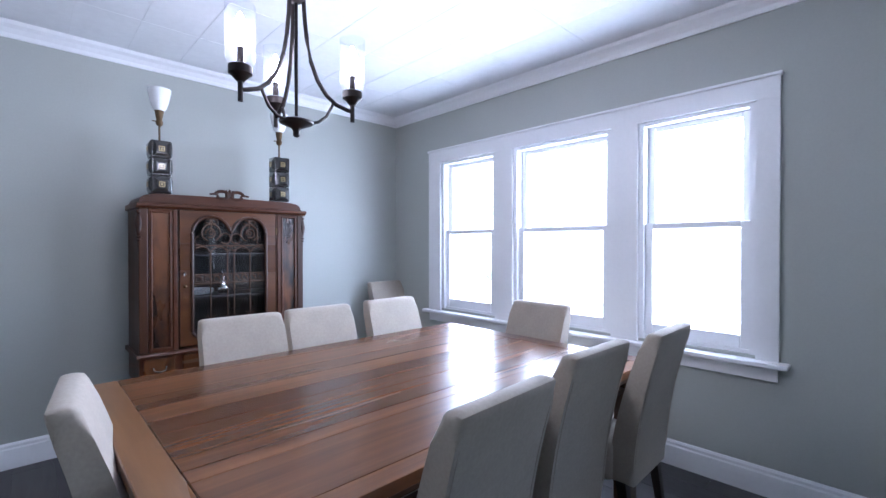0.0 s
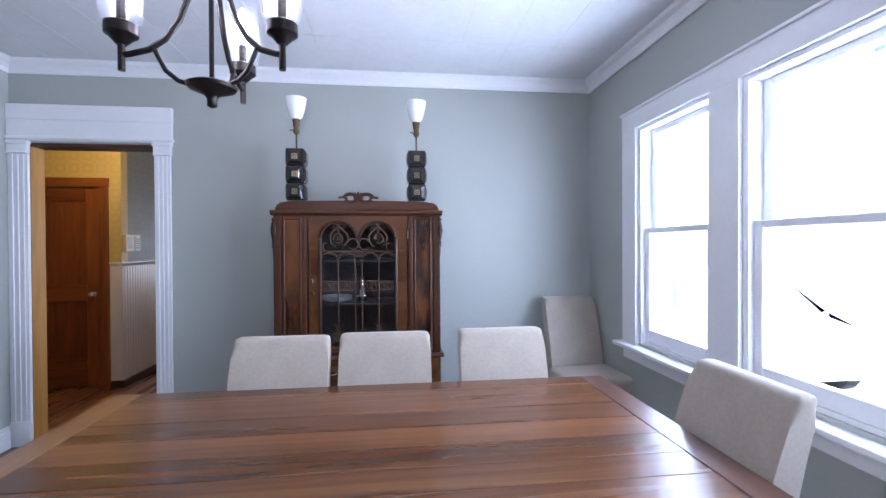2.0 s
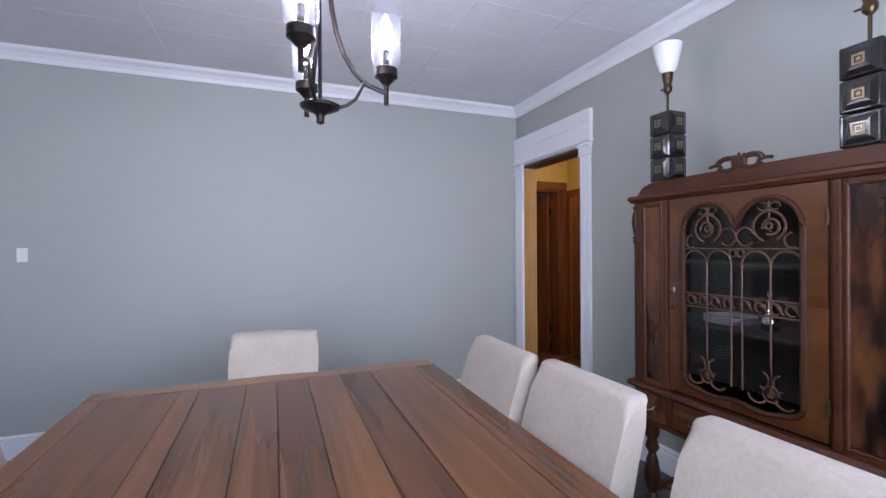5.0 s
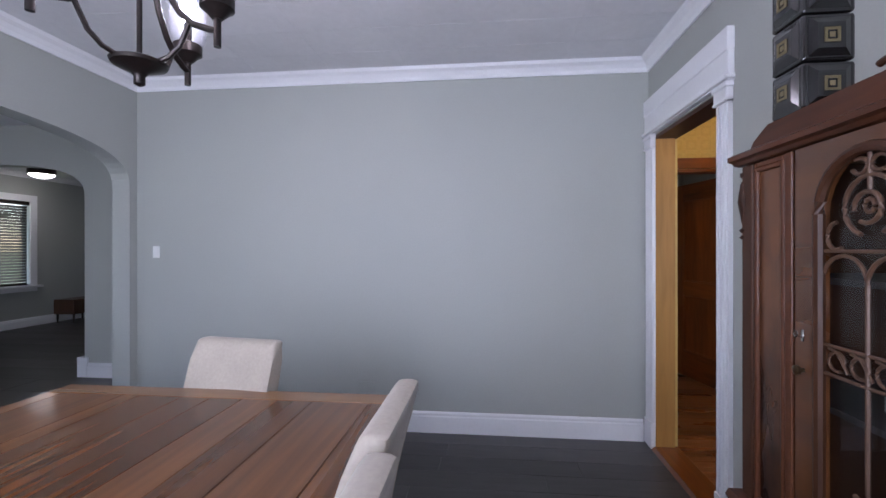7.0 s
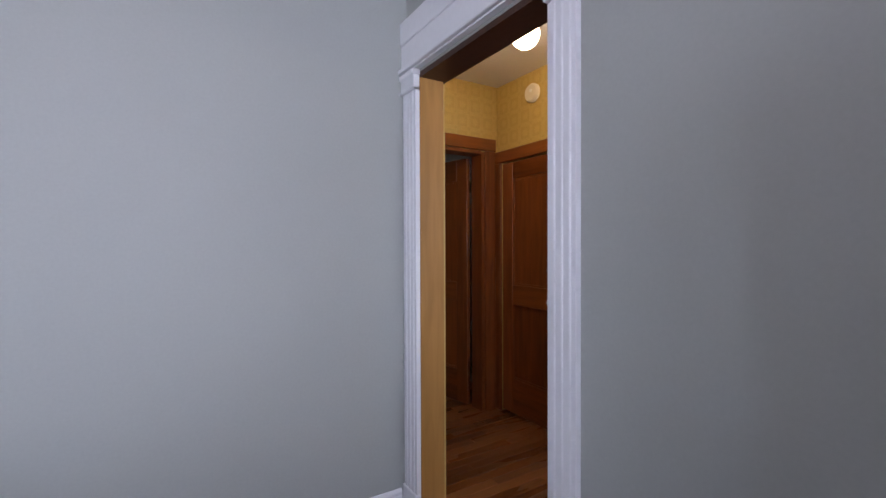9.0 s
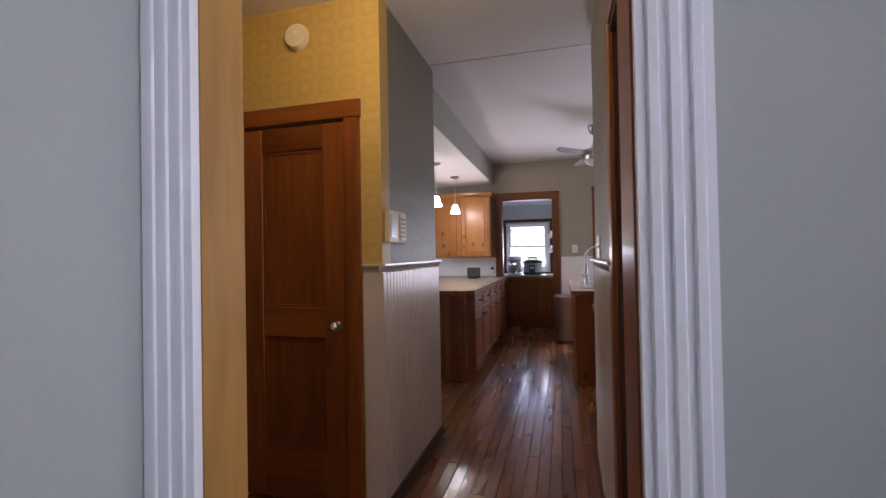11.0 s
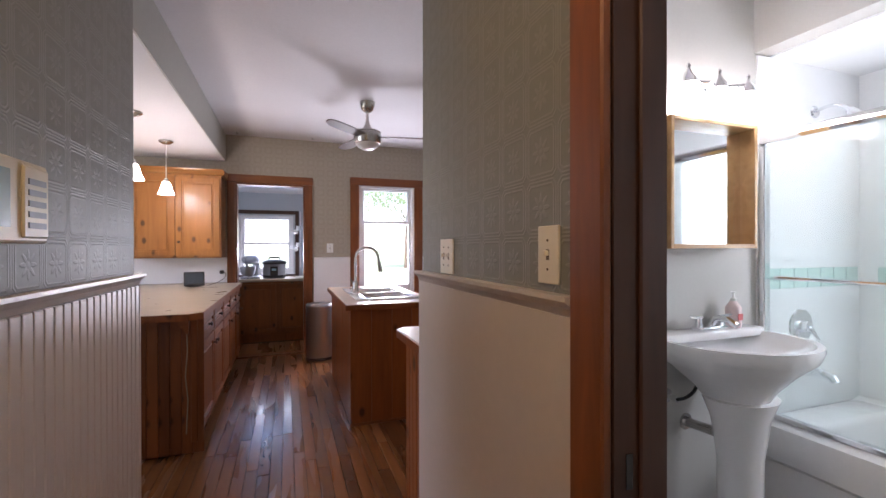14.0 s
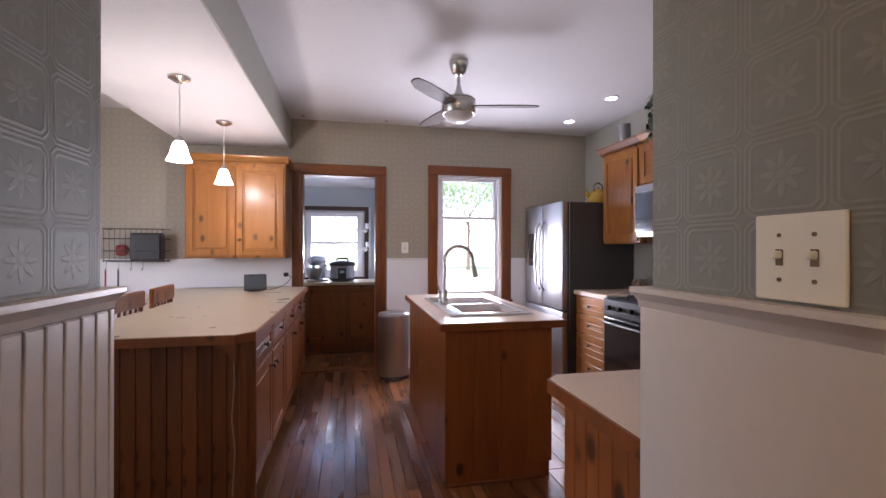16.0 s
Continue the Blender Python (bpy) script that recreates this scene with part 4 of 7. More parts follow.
# tracery in front of the glass
bm = bmesh.new()
ty = CF + 0.002
R = 0.0043
for x in (-0.13, -0.022, 0.022, 0.13):
    tube(bm, [(x, ty, 0.75), (x, ty, 1.25)], R, 6)
tube(bm, [(-GX, ty, 1.314), (GX, ty, 1.314)], R, 6)
for z in (1.118, 1.058):
    tube(bm, [(-GX, ty, z), (GX, ty, z)], R * 0.9, 6)
for cx in (-0.186, -0.076, 0.076, 0.186):
    ring(bm, cx, 1.25, 0.055, 0.055, R, 0, 180, ty, 12)
for s in (-1, 1):
    c = s * (GX - 0.118)
    ring(bm, c, 1.40, 0.058, 0.058, R * 1.1, -60, 250, ty, 18)
    ring(bm, c + s * 0.006, 1.397, 0.030, 0.030, R * 1.1, -120, 190, ty, 14)
    ring(bm, c, 1.40, 0.011, 0.013, R, 0, 340, ty, 8)
    tube(bm, [(c, ty, 1.43), (c, ty, 1.50)], R, 6)
    ring(bm, c - 0.022, 1.477, 0.018, 0.015, R, 200, 480, ty, 10)
    ring(bm, c + 0.022, 1.477, 0.018, 0.015, R, -20, 300, ty, 10)
    ring(bm, c + s * 0.078, 1.345, 0.024, 0.028, R, 90, 300, ty, 10)
    ring(bm, s * 0.036, 1.362, 0.034, 0.036, R, 20 if s > 0 else 160, 320 if s > 0 else -140, ty, 14)
    ring(bm, s * 0.016, 1.296, 0.013, 0.016, R, 0, 320, ty, 10)
    # scrolls of the middle band
    for k in range(4):
        cx = s * (0.035 + 0.056 * k)
        ring(bm, cx, 1.088, 0.020, 0.020, R * 0.8, 0, 300, ty, 12)
        tube(bm, [(cx - 0.022, ty, 1.112), (cx, ty, 1.108), (cx + 0.028, ty, 1.07)], R * 0.7, 6)
    # flowers at the foot
    for cx in (s * 0.13,):
        ring(bm, cx, 0.765, 0.028, 0.03, R, 0, 330, ty, 12)
        ring(bm, cx, 0.765, 0.012, 0.013, R, 0, 330, ty, 8)
        for d in (-1, 1):
            ring(bm, cx + d * 0.03, 0.81, 0.022, 0.03, R, 90, 300 if d > 0 else -120, ty, 10)
            ring(bm, cx + d * 0.05, 0.75, 0.034, 0.03, R, 180, 330, ty, 10)
        tube(bm, [(cx, ty, 0.79), (cx, ty, 0.86)], R, 6)
part("tracery", bm, TRACERY, door, "carved brown openwork tracery", True)
part("door_knob", lathe(bmesh.new(), [(0.005, 0), (0.005, 0.008), (0.011, 0.012), (0.011, 0.018), (0.004, 0.022)], seg=12), BRASS, door, "small brass knob", True, pose(-0.288, CF - 0.004, 1.048, 90, 0, 0))
bm = box(-0.293, -0.285, CF - 0.0065, CF - 0.004, 1.112, 1.138, 0.001)
ring(bm, -0.289, 1.130, 0.006, 0.007, 0.0015, 0, 360, CF - 0.020, 12)
rod(bm, (-0.289, CF - 0.005, 1.122), (-0.289, CF - 0.020, 1.124), 0.0018, seg=8)
part("key", bm, NICKEL, door, "small silver key in its lock", True)
for z in (0.78, 1.42):
    part("hinge", rod(bmesh.new(), (0.318, CF - 0.008, z - 0.025), (0.318, CF - 0.008, z + 0.025), 0.006, seg=8), BRASS, door, "brass hinge", True)
# inside: back sheet and shelves near-black, the cabinet's inner shade put into their colour
part("shade_lining", box(-0.5, 0.5, -0.03, -0.021, 0.63, 1.53), INSIDE_SHADE, cab)
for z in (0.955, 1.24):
    part("shelf", box(-0.51, 0.51, CF + 0.05, -0.032, z, z + 0.014), INSIDE_SHADE, cab)
part("lower_floor", box(-0.51, 0.51, CF + 0.02, -0.032, 0.625, 0.64), INSIDE_SHADE, cab)
# lower case with a drawer on turned legs
bm = bmesh.new()
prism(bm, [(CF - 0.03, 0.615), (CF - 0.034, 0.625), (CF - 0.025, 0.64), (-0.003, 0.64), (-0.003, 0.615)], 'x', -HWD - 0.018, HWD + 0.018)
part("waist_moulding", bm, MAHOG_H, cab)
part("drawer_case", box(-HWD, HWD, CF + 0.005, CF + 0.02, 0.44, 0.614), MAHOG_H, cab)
for s in (-1, 0, 1):
    w = 0.30 if s == 0 else 0.085
    c = s * 0.43
    dr = part("drawer_front", box(c - w, c + w, CF - 0.008, CF + 0.004, 0.468, 0.602, 0.005, 2), BURL if s else GOLDWOOD, cab)
    for hx in ((-0.17, 0.17) if s == 0 else (0.0,)):
        bm = bmesh.new()
        tube(bm, [(c + hx - 0.035, CF - 0.008, 0.545), (c + hx - 0.03, CF - 0.026, 0.53), (c + hx, CF - 0.028, 0.518), (c + hx + 0.03, CF - 0.026, 0.53), (c + hx + 0.035, CF - 0.008, 0.545)], 0.0035, 6)
        for d in (-0.035, 0.035):
            lathe(bm, [(0.009, -0.002), (0.009, 0.002)], c + hx + d, CF - 0.010, 0.547, 8)
        part("handle", bm, NICKEL, dr, "silver bail handle", True)
for sx in (-1, 1):
    for y in (CF + 0.06, -0.06):
        part("leg", lathe(bmesh.new(), [(0.02, 0), (0.034, 0.02), (0.03, 0.05), (0.018, 0.07), (0.032, 0.10), (0.04, 0.16), (0.03, 0.23), (0.018, 0.27), (0.034, 0.30), (0.024, 0.34), (0.036, 0.37), (0.036, 0.44)], sx * 0.48, y, 0, 14), MAHOG, cab, "", True)
bm = bmesh.new()
for sx in (-1, 1):
    bx(bm, sx * 0.48 - 0.02, sx * 0.48 + 0.02, CF + 0.08, -0.08, 0.075, 0.105, 0.004)
bx(bm, -0.46, 0.46, -0.26, -0.22, 0.075, 0.105, 0.004)
part("stretcher", bm, MAHOG_H, cab)

# china on the shelf
stack = thing("plate_stack", 2.195, -0.20, 0.9695, "stack of white china plates on the cabinet shelf", "plates")
for k in range(4):
    part("plate", lathe(bmesh.new(), [(0.05, 0.0), (0.06, 0.002), (0.105, 0.012), (0.107, 0.014), (0.06, 0.006), (0.02, 0.005)], 0, 0, 0.0085 * k, 28), PLATE, stack, "", True)
vase = thing("glass_decanter", 2.37, -0.20, 0.9695, "small clear glass decanter on the cabinet shelf", "decanter")
part("bowl", lathe(bmesh.new(), [(0.03, 0), (0.04, 0.02), (0.042, 0.05), (0.015, 0.09), (0.012, 0.14)], seg=18), CHROME, vase, "", True)
part("stopper", lathe(bmesh.new(), [(0.01, 0.14), (0.016, 0.16), (0.004, 0.18)], seg=12), CHROME, vase, "", True)


# ---- block lamps on the cabinet ----
def block_lamp(x, y, rz):
    root = thing("table_lamp", x, y, 1.6455, "black ceramic stacked-cube table lamp with white glass bowl", "table lamp", "lamps on the cabinet", rz)
    S, hh = 0.058, 0.113
    for k in range(3):
        z = 0.004 + k * hh
        bm = box(-S, S, -S, S, z, z + hh - 0.003, 0.007, 2)
        for f in range(4):
            m = pose(0, 0, z + hh / 2 - 0.001, 0, 0, 90 * f)
            for a, b, dep in ((0.044, 0.026, 0.004),):
                vs = []
                for r, d in ((0.046, 0.0), (0.030, 0.008), (0.022, 0.0085)):
                    vs.append([bm.verts.new(m @ Vector((sx * r, -S - d - 0.0005, sz * r))) for sx, sz in ((-1, -1), (1, -1), (1, 1), (-1, 1))])
                for o, i in zip(vs, vs[1:]):
                    for q in range(4):
                        bm.faces.new((o[q], o[(q + 1) % 4], i[(q + 1) % 4], i[q]))
                bm.faces.new(vs[-1])
        cube = part("cube", bm, BLACK, root, "glossy black ceramic cube")
        for f in range(4):
            b2 = bmesh.new()
            frame_of(b2, 'x', -S - 0.0115, -S - 0.008, -0.017, 0.017, -0.017, 0.017, 0.006)
            bx(b2, -0.006, 0.006, -S - 0.0105, -S - 0.008, -0.006, 0.006)
            part("gilt_square", b2, GILT, cube, "gilt square ornament", False, pose(0, 0, z + hh / 2 - 0.001, 0, 0, 90 * f))
    part("stem", rod(bmesh.new(), (0, 0, 0.34), (0, 0, 0.455), 0.006, seg=12), BRASS, root, "brass stem", True)
    part("socket", lathe(bmesh.new(), [(0.010, 0.44), (0.020, 0.452), (0.022, 0.47), (0.017, 0.48), (0.021, 0.50), (0.024, 0.52), (0.027, 0.54)], seg=18), BRASS, root, "brass socket", True)
    part("socket_key", rod(bmesh.new(), (-0.02, 0, 0.47), (-0.042, 0, 0.47), 0.004, seg=8), BRASS, root)
    bm = lathe(bmesh.new(), [(0.026, 0.54), (0.040, 0.555), (0.054, 0.60), (0.064, 0.65), (0.068, 0.678), (0.065, 0.678), (0.050, 0.60), (0.036, 0.56)], seg=32, cap=False)
    part("shade", bm, MILK, root, "white milk glass bowl shade", True)
    return root


block_lamp(1.955, -0.305, 0)
block_lamp(2.745, -0.305, 0)

# ---- chandelier ----
ch = thing("chandelier", 2.086, -1.992, 0.022, "oiled bronze three-arm chandelier with lit glass cylinders", "chandelier")
part("hub", lathe(bmesh.new(), [(0.004, 1.715), (0.013, 1.72), (0.013, 1.74), (0.02, 1.75), (0.062, 1.768), (0.066, 1.776), (0.05, 1.784), (0.012, 1.792)], seg=26), BRONZE, ch, "", True)
part("centre_rod", rod(bmesh.new(), (0, 0, 1.78), (0, 0, 2.57), 0.0065, seg=12), BRONZE, ch, "", True)
part("collar", lathe(bmesh.new(), [(0.012, 2.235), (0.036, 2.25), (0.040, 2.275), (0.036, 2.285), (0.010, 2.30)], seg=22), BRONZE, ch, "", True)
part("canopy", lathe(bmesh.new(), [(0.012, 2.543), (0.05, 2.558), (0.062, 2.578), (0.062, 2.5955)], seg=26), BRONZE, ch, "", True)
for ang in (187, 87, 341):
    ca, sa = math.cos(radians(ang)), math.sin(radians(ang))

    def at(r, z):
        return (r * ca, r * sa, z)
    bm = tube(bmesh.new(), [at(r, z) for r, z in ((0.028, 2.25), (0.032, 2.18), (0.040, 2.10), (0.055, 2.02), (0.080, 1.95), (0.115, 1.895), (0.155, 1.862), (0.20, 1.846), (0.222, 1.842))], 0.0085, 8)
    arm = part("arm", bm, BRONZE, ch, "", True)
    bm = tube(bmesh.new(), [at(r, z) for r, z in ((0.055, 1.776), (0.085, 1.785), (0.115, 1.81), (0.135, 1.85), (0.145, 1.872))], 0.0065, 8)
    part("brace", bm, BRONZE, arm, "", True)
    bm = rod(bmesh.new(), at(0.22, 1.80), at(0.22, 1.88), 0.009, seg=10)
    lathe(bm, [(0.012, 1.868), (0.030, 1.888), (0.040, 1.895), (0.040, 1.922), (0.034, 1.926)], 0.22 * ca, 0.22 * sa, 0, 22)
    part("cup", bm, BRONZE, arm, "", True)
    part("candle_sleeve", rod(bmesh.new(), at(0.22, 1.92), at(0.22, 1.99), 0.012, seg=12), BRONZE, arm, "", True)
    bm = lathe(bmesh.new(), [(0.030, 1.926), (0.045, 1.934), (0.051, 1.95), (0.051, 2.135), (0.049, 2.135), (0.049, 1.952), (0.040, 1.938)], 0.22 * ca, 0.22 * sa, 0, 30, cap=False)
    sh = part("glass_shade", bm, SEEDED, ch, "clear seeded glass cylinder", True)
    sh.visible_shadow = False
    bm = lathe(bmesh.new(), [(0.010, 1.985), (0.017, 2.01), (0.022, 2.045), (0.019, 2.075), (0.004, 2.11)], 0.22 * ca, 0.22 * sa, 0, 16)
    bb = part("bulb", bm, BULB, ch, "glowing bulb", True)
    bb.visible_shadow = False
    bulb_light("chandelier_light", 2.086 + 0.22 * ca, -1.992 + 0.22 * sa, 2.067, 0.40, (1.0, 0.93, 0.92), 0.03)

# ---- kitchen shell ----
YB, XR, XL = 5.93, 3.14, -2.9
KDL, KDR, KDT = -0.06, 0.715, 2.06
KWL, KWR, KWB, KWT = 1.37, 2.10, 0.72, 2.09
KWALL = surface("grey_kitchen_paper", (0.37, 0.365, 0.32), 0.5, 0, 0.06, 35, 0.15)
wall("wall_kitchen_back", 'x', YB, YB + 0.14, XL, XR, 0, KC, PAPER_Y, "grey papered kitchen wall with a doorway and a window", [(KDL, KDR, 0, KDT), (KWL, KWR, KWB, KWT)])
wall("wall_kitchen_right", 'y', XR, XR + 0.12, 2.0, YB + 0.14, 0, KC, KWALL, "grey papered kitchen wall behind the stove")
wall("wall_kitchen_left", 'y', XL - 0.12, XL, 1.35, YB + 0.14, 0, KC, KWALL, "grey papered wall of the breakfast corner with an assumed unseen opening", [(2.6, 4.2, 0.8, 2.1)])
wall("wall_kitchen_south_left", 'x', 1.50, 1.62, XL, -0.131, 0, KC, KWALL, "grey papered wall of the breakfast corner")
wall("wall_kitchen_south_right", 'x', 1.93, 2.0, 1.0995, XR + 0.12, 0, KC, KWALL, "grey papered wall behind the kitchen counter")
bm = box(-0.98, 3.26, 2.1, YB + 0.14, KC, KC + 0.12)
bx(bm, XL, -0.98, 1.5, YB + 0.14, KC, KC + 0.12)
structure("ceiling_kitchen", bm, KCEIL, "white kitchen ceiling", "ceiling")
bm = box(-1.15, -0.17, 2.181, YB, 2.30, KC)
structure("ceiling_soffit", bm, KCEIL, "white dropped soffit over the peninsula", "ceiling")
structure("wall_soffit_face", box(-0.169, -0.160, 2.181, YB, 2.302, KC - 0.001), KWALL, "grey papered face of the soffit", "wall")
structure("wall_hall_header", box(-0.13, 1.15, 2.09, 2.1, HC - 0.002, KC), KWALL, "grey step between hall and kitchen ceilings", "wall")

# white wainscot with a cap along the kitchen walls
bm = bmesh.new()
for a, b in ((XL, -1.13), (KDR + 0.1, KWL - 0.112), (KWR + 0.112, XR - 0.001)):
    bx(bm, a, b, YB - 0.012, YB - 0.0005, 0, 1.165)
    bx(bm, a, b, YB - 0.026, YB - 0.0005, 1.165, 1.18, 0.003)
bx(bm, KWL - 0.112, KWR + 0.112, YB - 0.012, YB - 0.0005, 0, KWB - 0.06)
structure("wall_kitchen_wainscot", bm, WHITE, "white painted kitchen wainscot", "wainscot")
structure("wall_backsplash", box(-1.13, KDL - 0.09, YB - 0.012, YB - 0.0005, 0.9, 1.19), WHITE, "white beadboard backsplash below the wall cabinet", "backsplash")
casing("trim_kitchen_door", 'x', YB - 0.022, YB - 0.0005, KDL, KDR, KDT, 0.085, 0.095, (FIR_V, FIR_H), "amber fir casing of the pantry doorway")
bm = box(KDL - 0.002, KDL + 0.02, YB - 0.01, YB + 0.145, 0, KDT)
bx(bm, KDR - 0.02, KDR + 0.002, YB - 0.01, YB + 0.145, 0, KDT)
bx(bm, KDL + 0.02, KDR - 0.02, YB - 0.01, YB + 0.145, KDT - 0.02, KDT + 0.002)
structure("door_jamb_pantry", bm, FIR_V, "amber fir jamb of the pantry doorway", "jamb")
structure("door_threshold_pantry", box(KDL, KDR, YB - 0.02, YB + 0.15, 0.0005, 0.014, 0.004), FIR_H, "worn wood threshold", "threshold")
root = tagged(new("trim_kitchen_window"), "amber fir casing of the kitchen window", "casing", "", "structure")
for s, e in ((KWL - 0.11, KWL), (KWR, KWR + 0.11)):
    part("side_board", box(s, e, YB - 0.022, YB - 0.0005, KWB - 0.05, KWT, 0.004), FIR_V, root)
part("head_board", box(KWL - 0.113, KWR + 0.113, YB - 0.024, YB - 0.0005, KWT, KWT + 0.1, 0.004), FIR_H, root)
part("sill", box(KWL - 0.12, KWR + 0.12, YB - 0.05, YB + 0.05, KWB - 0.03, KWB, 0.005), FIR_H, root)
sash_window("window_4", 'x', YB, 1, KWL, KWR, KWB, KWT, 1.62, "white double-hung kitchen window", WHITE, 0.14)

# ---- pantry ----
PY = 7.40
PWALL = surface("pale_blue_wall", (0.52, 0.56, 0.60), 0.6, 0, 0.03, 60)
wall("wall_pantry_back", 'x', PY, PY + 0.15, -0.6, 1.3, 0, 2.5, PWALL, "pale blue-grey pantry wall with a window", [(-0.16, 0.60, 0.90, 1.78)])
wall("wall_pantry_left", 'y', -0.62, -0.5, YB + 0.14, PY, 0, 2.5, PWALL, "pale blue-grey pantry wall")
wall("wall_pantry_right", 'y', 0.86, 0.98, YB + 0.14, PY, 0, 2.5, PWALL, "pale blue-grey pantry wall")
bm = bmesh.new()
prism(bm, [(YB + 0.14, 2.42), (PY, 2.12), (PY, 2.2), (YB + 0.14, 2.5)], 'x', -0.5, 0.86)
structure("ceiling_pantry", bm, KCEIL, "sloping white pantry ceiling", "ceiling")
bm = bmesh.new()
frame_of(bm, 'x', PY - 0.03, PY - 0.001, -0.22, 0.68, 0.84, 1.86, 0.055)
structure("trim_pantry_window", bm, FIR_DARK, "dark wooden casing of the pantry window", "casing")
sash_window("window_5", 'x', PY, 1, -0.16, 0.60, 0.90, 1.78, 1.36, "white double-hung pantry window", WHITE, 0.12)
for z in (1.275, 1.54):
    hb = thing("curtain_holdback", 0.635, PY - 0.031, z, "white curtain holdback on the dark window casing", "holdback", "curtain holdbacks")
    part("rosette", lathe(bmesh.new(), [(0.030, 0), (0.034, 0.01), (0.022, 0.022), (0.008, 0.026)], seg=18), WPLAS, hb, "", True, pose(0, 0, 0, 90, 0, 0))
    part("arm", tube(bmesh.new(), [(0, -0.02, 0), (-0.04, -0.045, 0.004), (-0.11, -0.05, 0.008), (-0.15, -0.035, 0.004)], 0.009, 8), WPLAS, hb, "", True)
PINE = wood("knotty_pine", (0.25, 0.092, 0.019), (0.42, 0.175, 0.042), 'z', 0.32, 0.25, 0.2, 6, 0.04, 8.0)
PINE_H = wood("knotty_pine_level", (0.25, 0.10, 0.025), (0.40, 0.18, 0.052), 'x', 0.3, 0.35, 0.2, 6, 0.04, 4.5)
PINE_D = wood("brown_pine", (0.10, 0.028, 0.006), (0.21, 0.064, 0.014), 'z', 0.42, 0.1, 0.25, 6, 0.06, 8.0)
PINE_DH = wood("brown_pine_level", (0.095, 0.03, 0.009), (0.20, 0.068, 0.02), 'y', 0.42, 0.12, 0.25, 6, 0.06, 4.5)
PINE_R = wood("reddish_pine", (0.15, 0.038, 0.008), (0.265, 0.078, 0.016), 'z', 0.4, 0.1, 0.2, 6, 0.05, 7.0)
for polish in (PINE_D, PINE_R, PINE_DH):
    polish.node_tree.nodes["Principled BSDF"].inputs["Specular IOR Level"].default_value = 0.35
LAMIN = surface("beige_laminate", (0.40, 0.33, 0.24), 0.3, 0, 0.10, 10, 0.02, patch=5)
LAMIN_P = surface("pale_laminate", (0.66, 0.51, 0.39), 0.35, 0, 0.05, 60)
ENAMEL = surface("white_enamel", (0.80, 0.80, 0.80), 0.12, 0, 0.02, coat=0.4)
STEEL = surface("stainless", (0.40, 0.40, 0.42), 0.34, 1.0, 0.06, 50, 0.02, (1, 1, 0.05))
DSTEEL = surface("dark_grey_side", (0.075, 0.068, 0.068), 0.45, 0.3, 0.1, 40)
KNOBM = surface("dark_knob", (0.06, 0.03, 0.018), 0.35)


def cab_door(parent, name, axis, face, side, a0, a1, z0, z1, mats, knob=None, label=""):
    """A raised-panel door on a cabinet's face. side: the way it looks along the other axis."""
    def put(bm, s, e, w0, w1, lo, hi, bev=0.0):
        w0, w1 = sorted((face + side * w0, face + side * w1))
        bx(bm, *((s, e, w0, w1) if axis == 'x' else (w0, w1, s, e)), lo, hi, bev)
    bm = bmesh.new()
    f = min(0.055, (z1 - z0) * 0.3)
    put(bm, a0, a0 + f, 0.001, 0.02, z0, z1, 0.003)
    put(bm, a1 - f, a1, 0.001, 0.02, z0, z1, 0.003)
    put(bm, a0 + f, a1 - f, 0.001, 0.02, z0, z0 + f, 0.003)
    put(bm, a0 + f, a1 - f, 0.001, 0.02, z1 - f, z1, 0.003)
    put(bm, a0 + f, a1 - f, 0.001, 0.009, z0 + f, z1 - f)
    d = part(name, bm, mats[0], parent, label)
    bm = bmesh.new()
    if a1 - a0 - 2 * f > 0.06 and z1 - z0 - 2 * f > 0.04:
        put(bm, a0 + f + 0.016, a1 - f - 0.016, 0.0095, 0.018, z0 + f + 0.016, z1 - f - 0.016, 0.007)
        part("raised_panel", bm, mats[1], d)
    else:
        bm.free()
    if knob:
        m = {('x', -1): pose(0, 0, 0, 90, 0, 0), ('y', 1): pose(0, 0, 0, 0, 90, 0), ('y', -1): pose(0, 0, 0, 0, -90, 0)}[(axis, side)]
        o = Matrix.Translation((knob[0], face + side * 0.02, knob[1]) if axis == 'x' else (face + side * 0.02, knob[0], knob[1]))
        part("knob", lathe(bmesh.new(), [(0.007, 0), (0.007, 0.012), (0.015, 0.018), (0.015, 0.024), (0.008, 0.028)], seg=14), KNOBM, d, "dark round knob", True, o @ m)
    return d


pan = thing("pantry_cabinet", 0.30, 6.80, 0, "brown knotty pine base cabinet in the pantry", "cabinet")
part("body", box(-0.79, 0.55, 0.0, 0.59, 0.10, 0.83), PINE_D, pan)
part("toe_board", box(-0.79, 0.55, 0.03, 0.05, 0, 0.10), PINE_D, pan)
for a, b, kx in ((-0.40, 0.06, 0.01), (0.07, 0.53, 0.12)):
    cab_door(pan, "door", 'x', 0.0, -1, a, b, 0.13, 0.80, (PINE_D, PINE_D))
tagged(new("pantry_worktop", mesh_of("pantry_worktop", box(-0.49, 0.855, 6.77, 7.395, 0.832, 0.868, 0.006), LAMIN)), "beige laminate worktop in the pantry", "worktop")

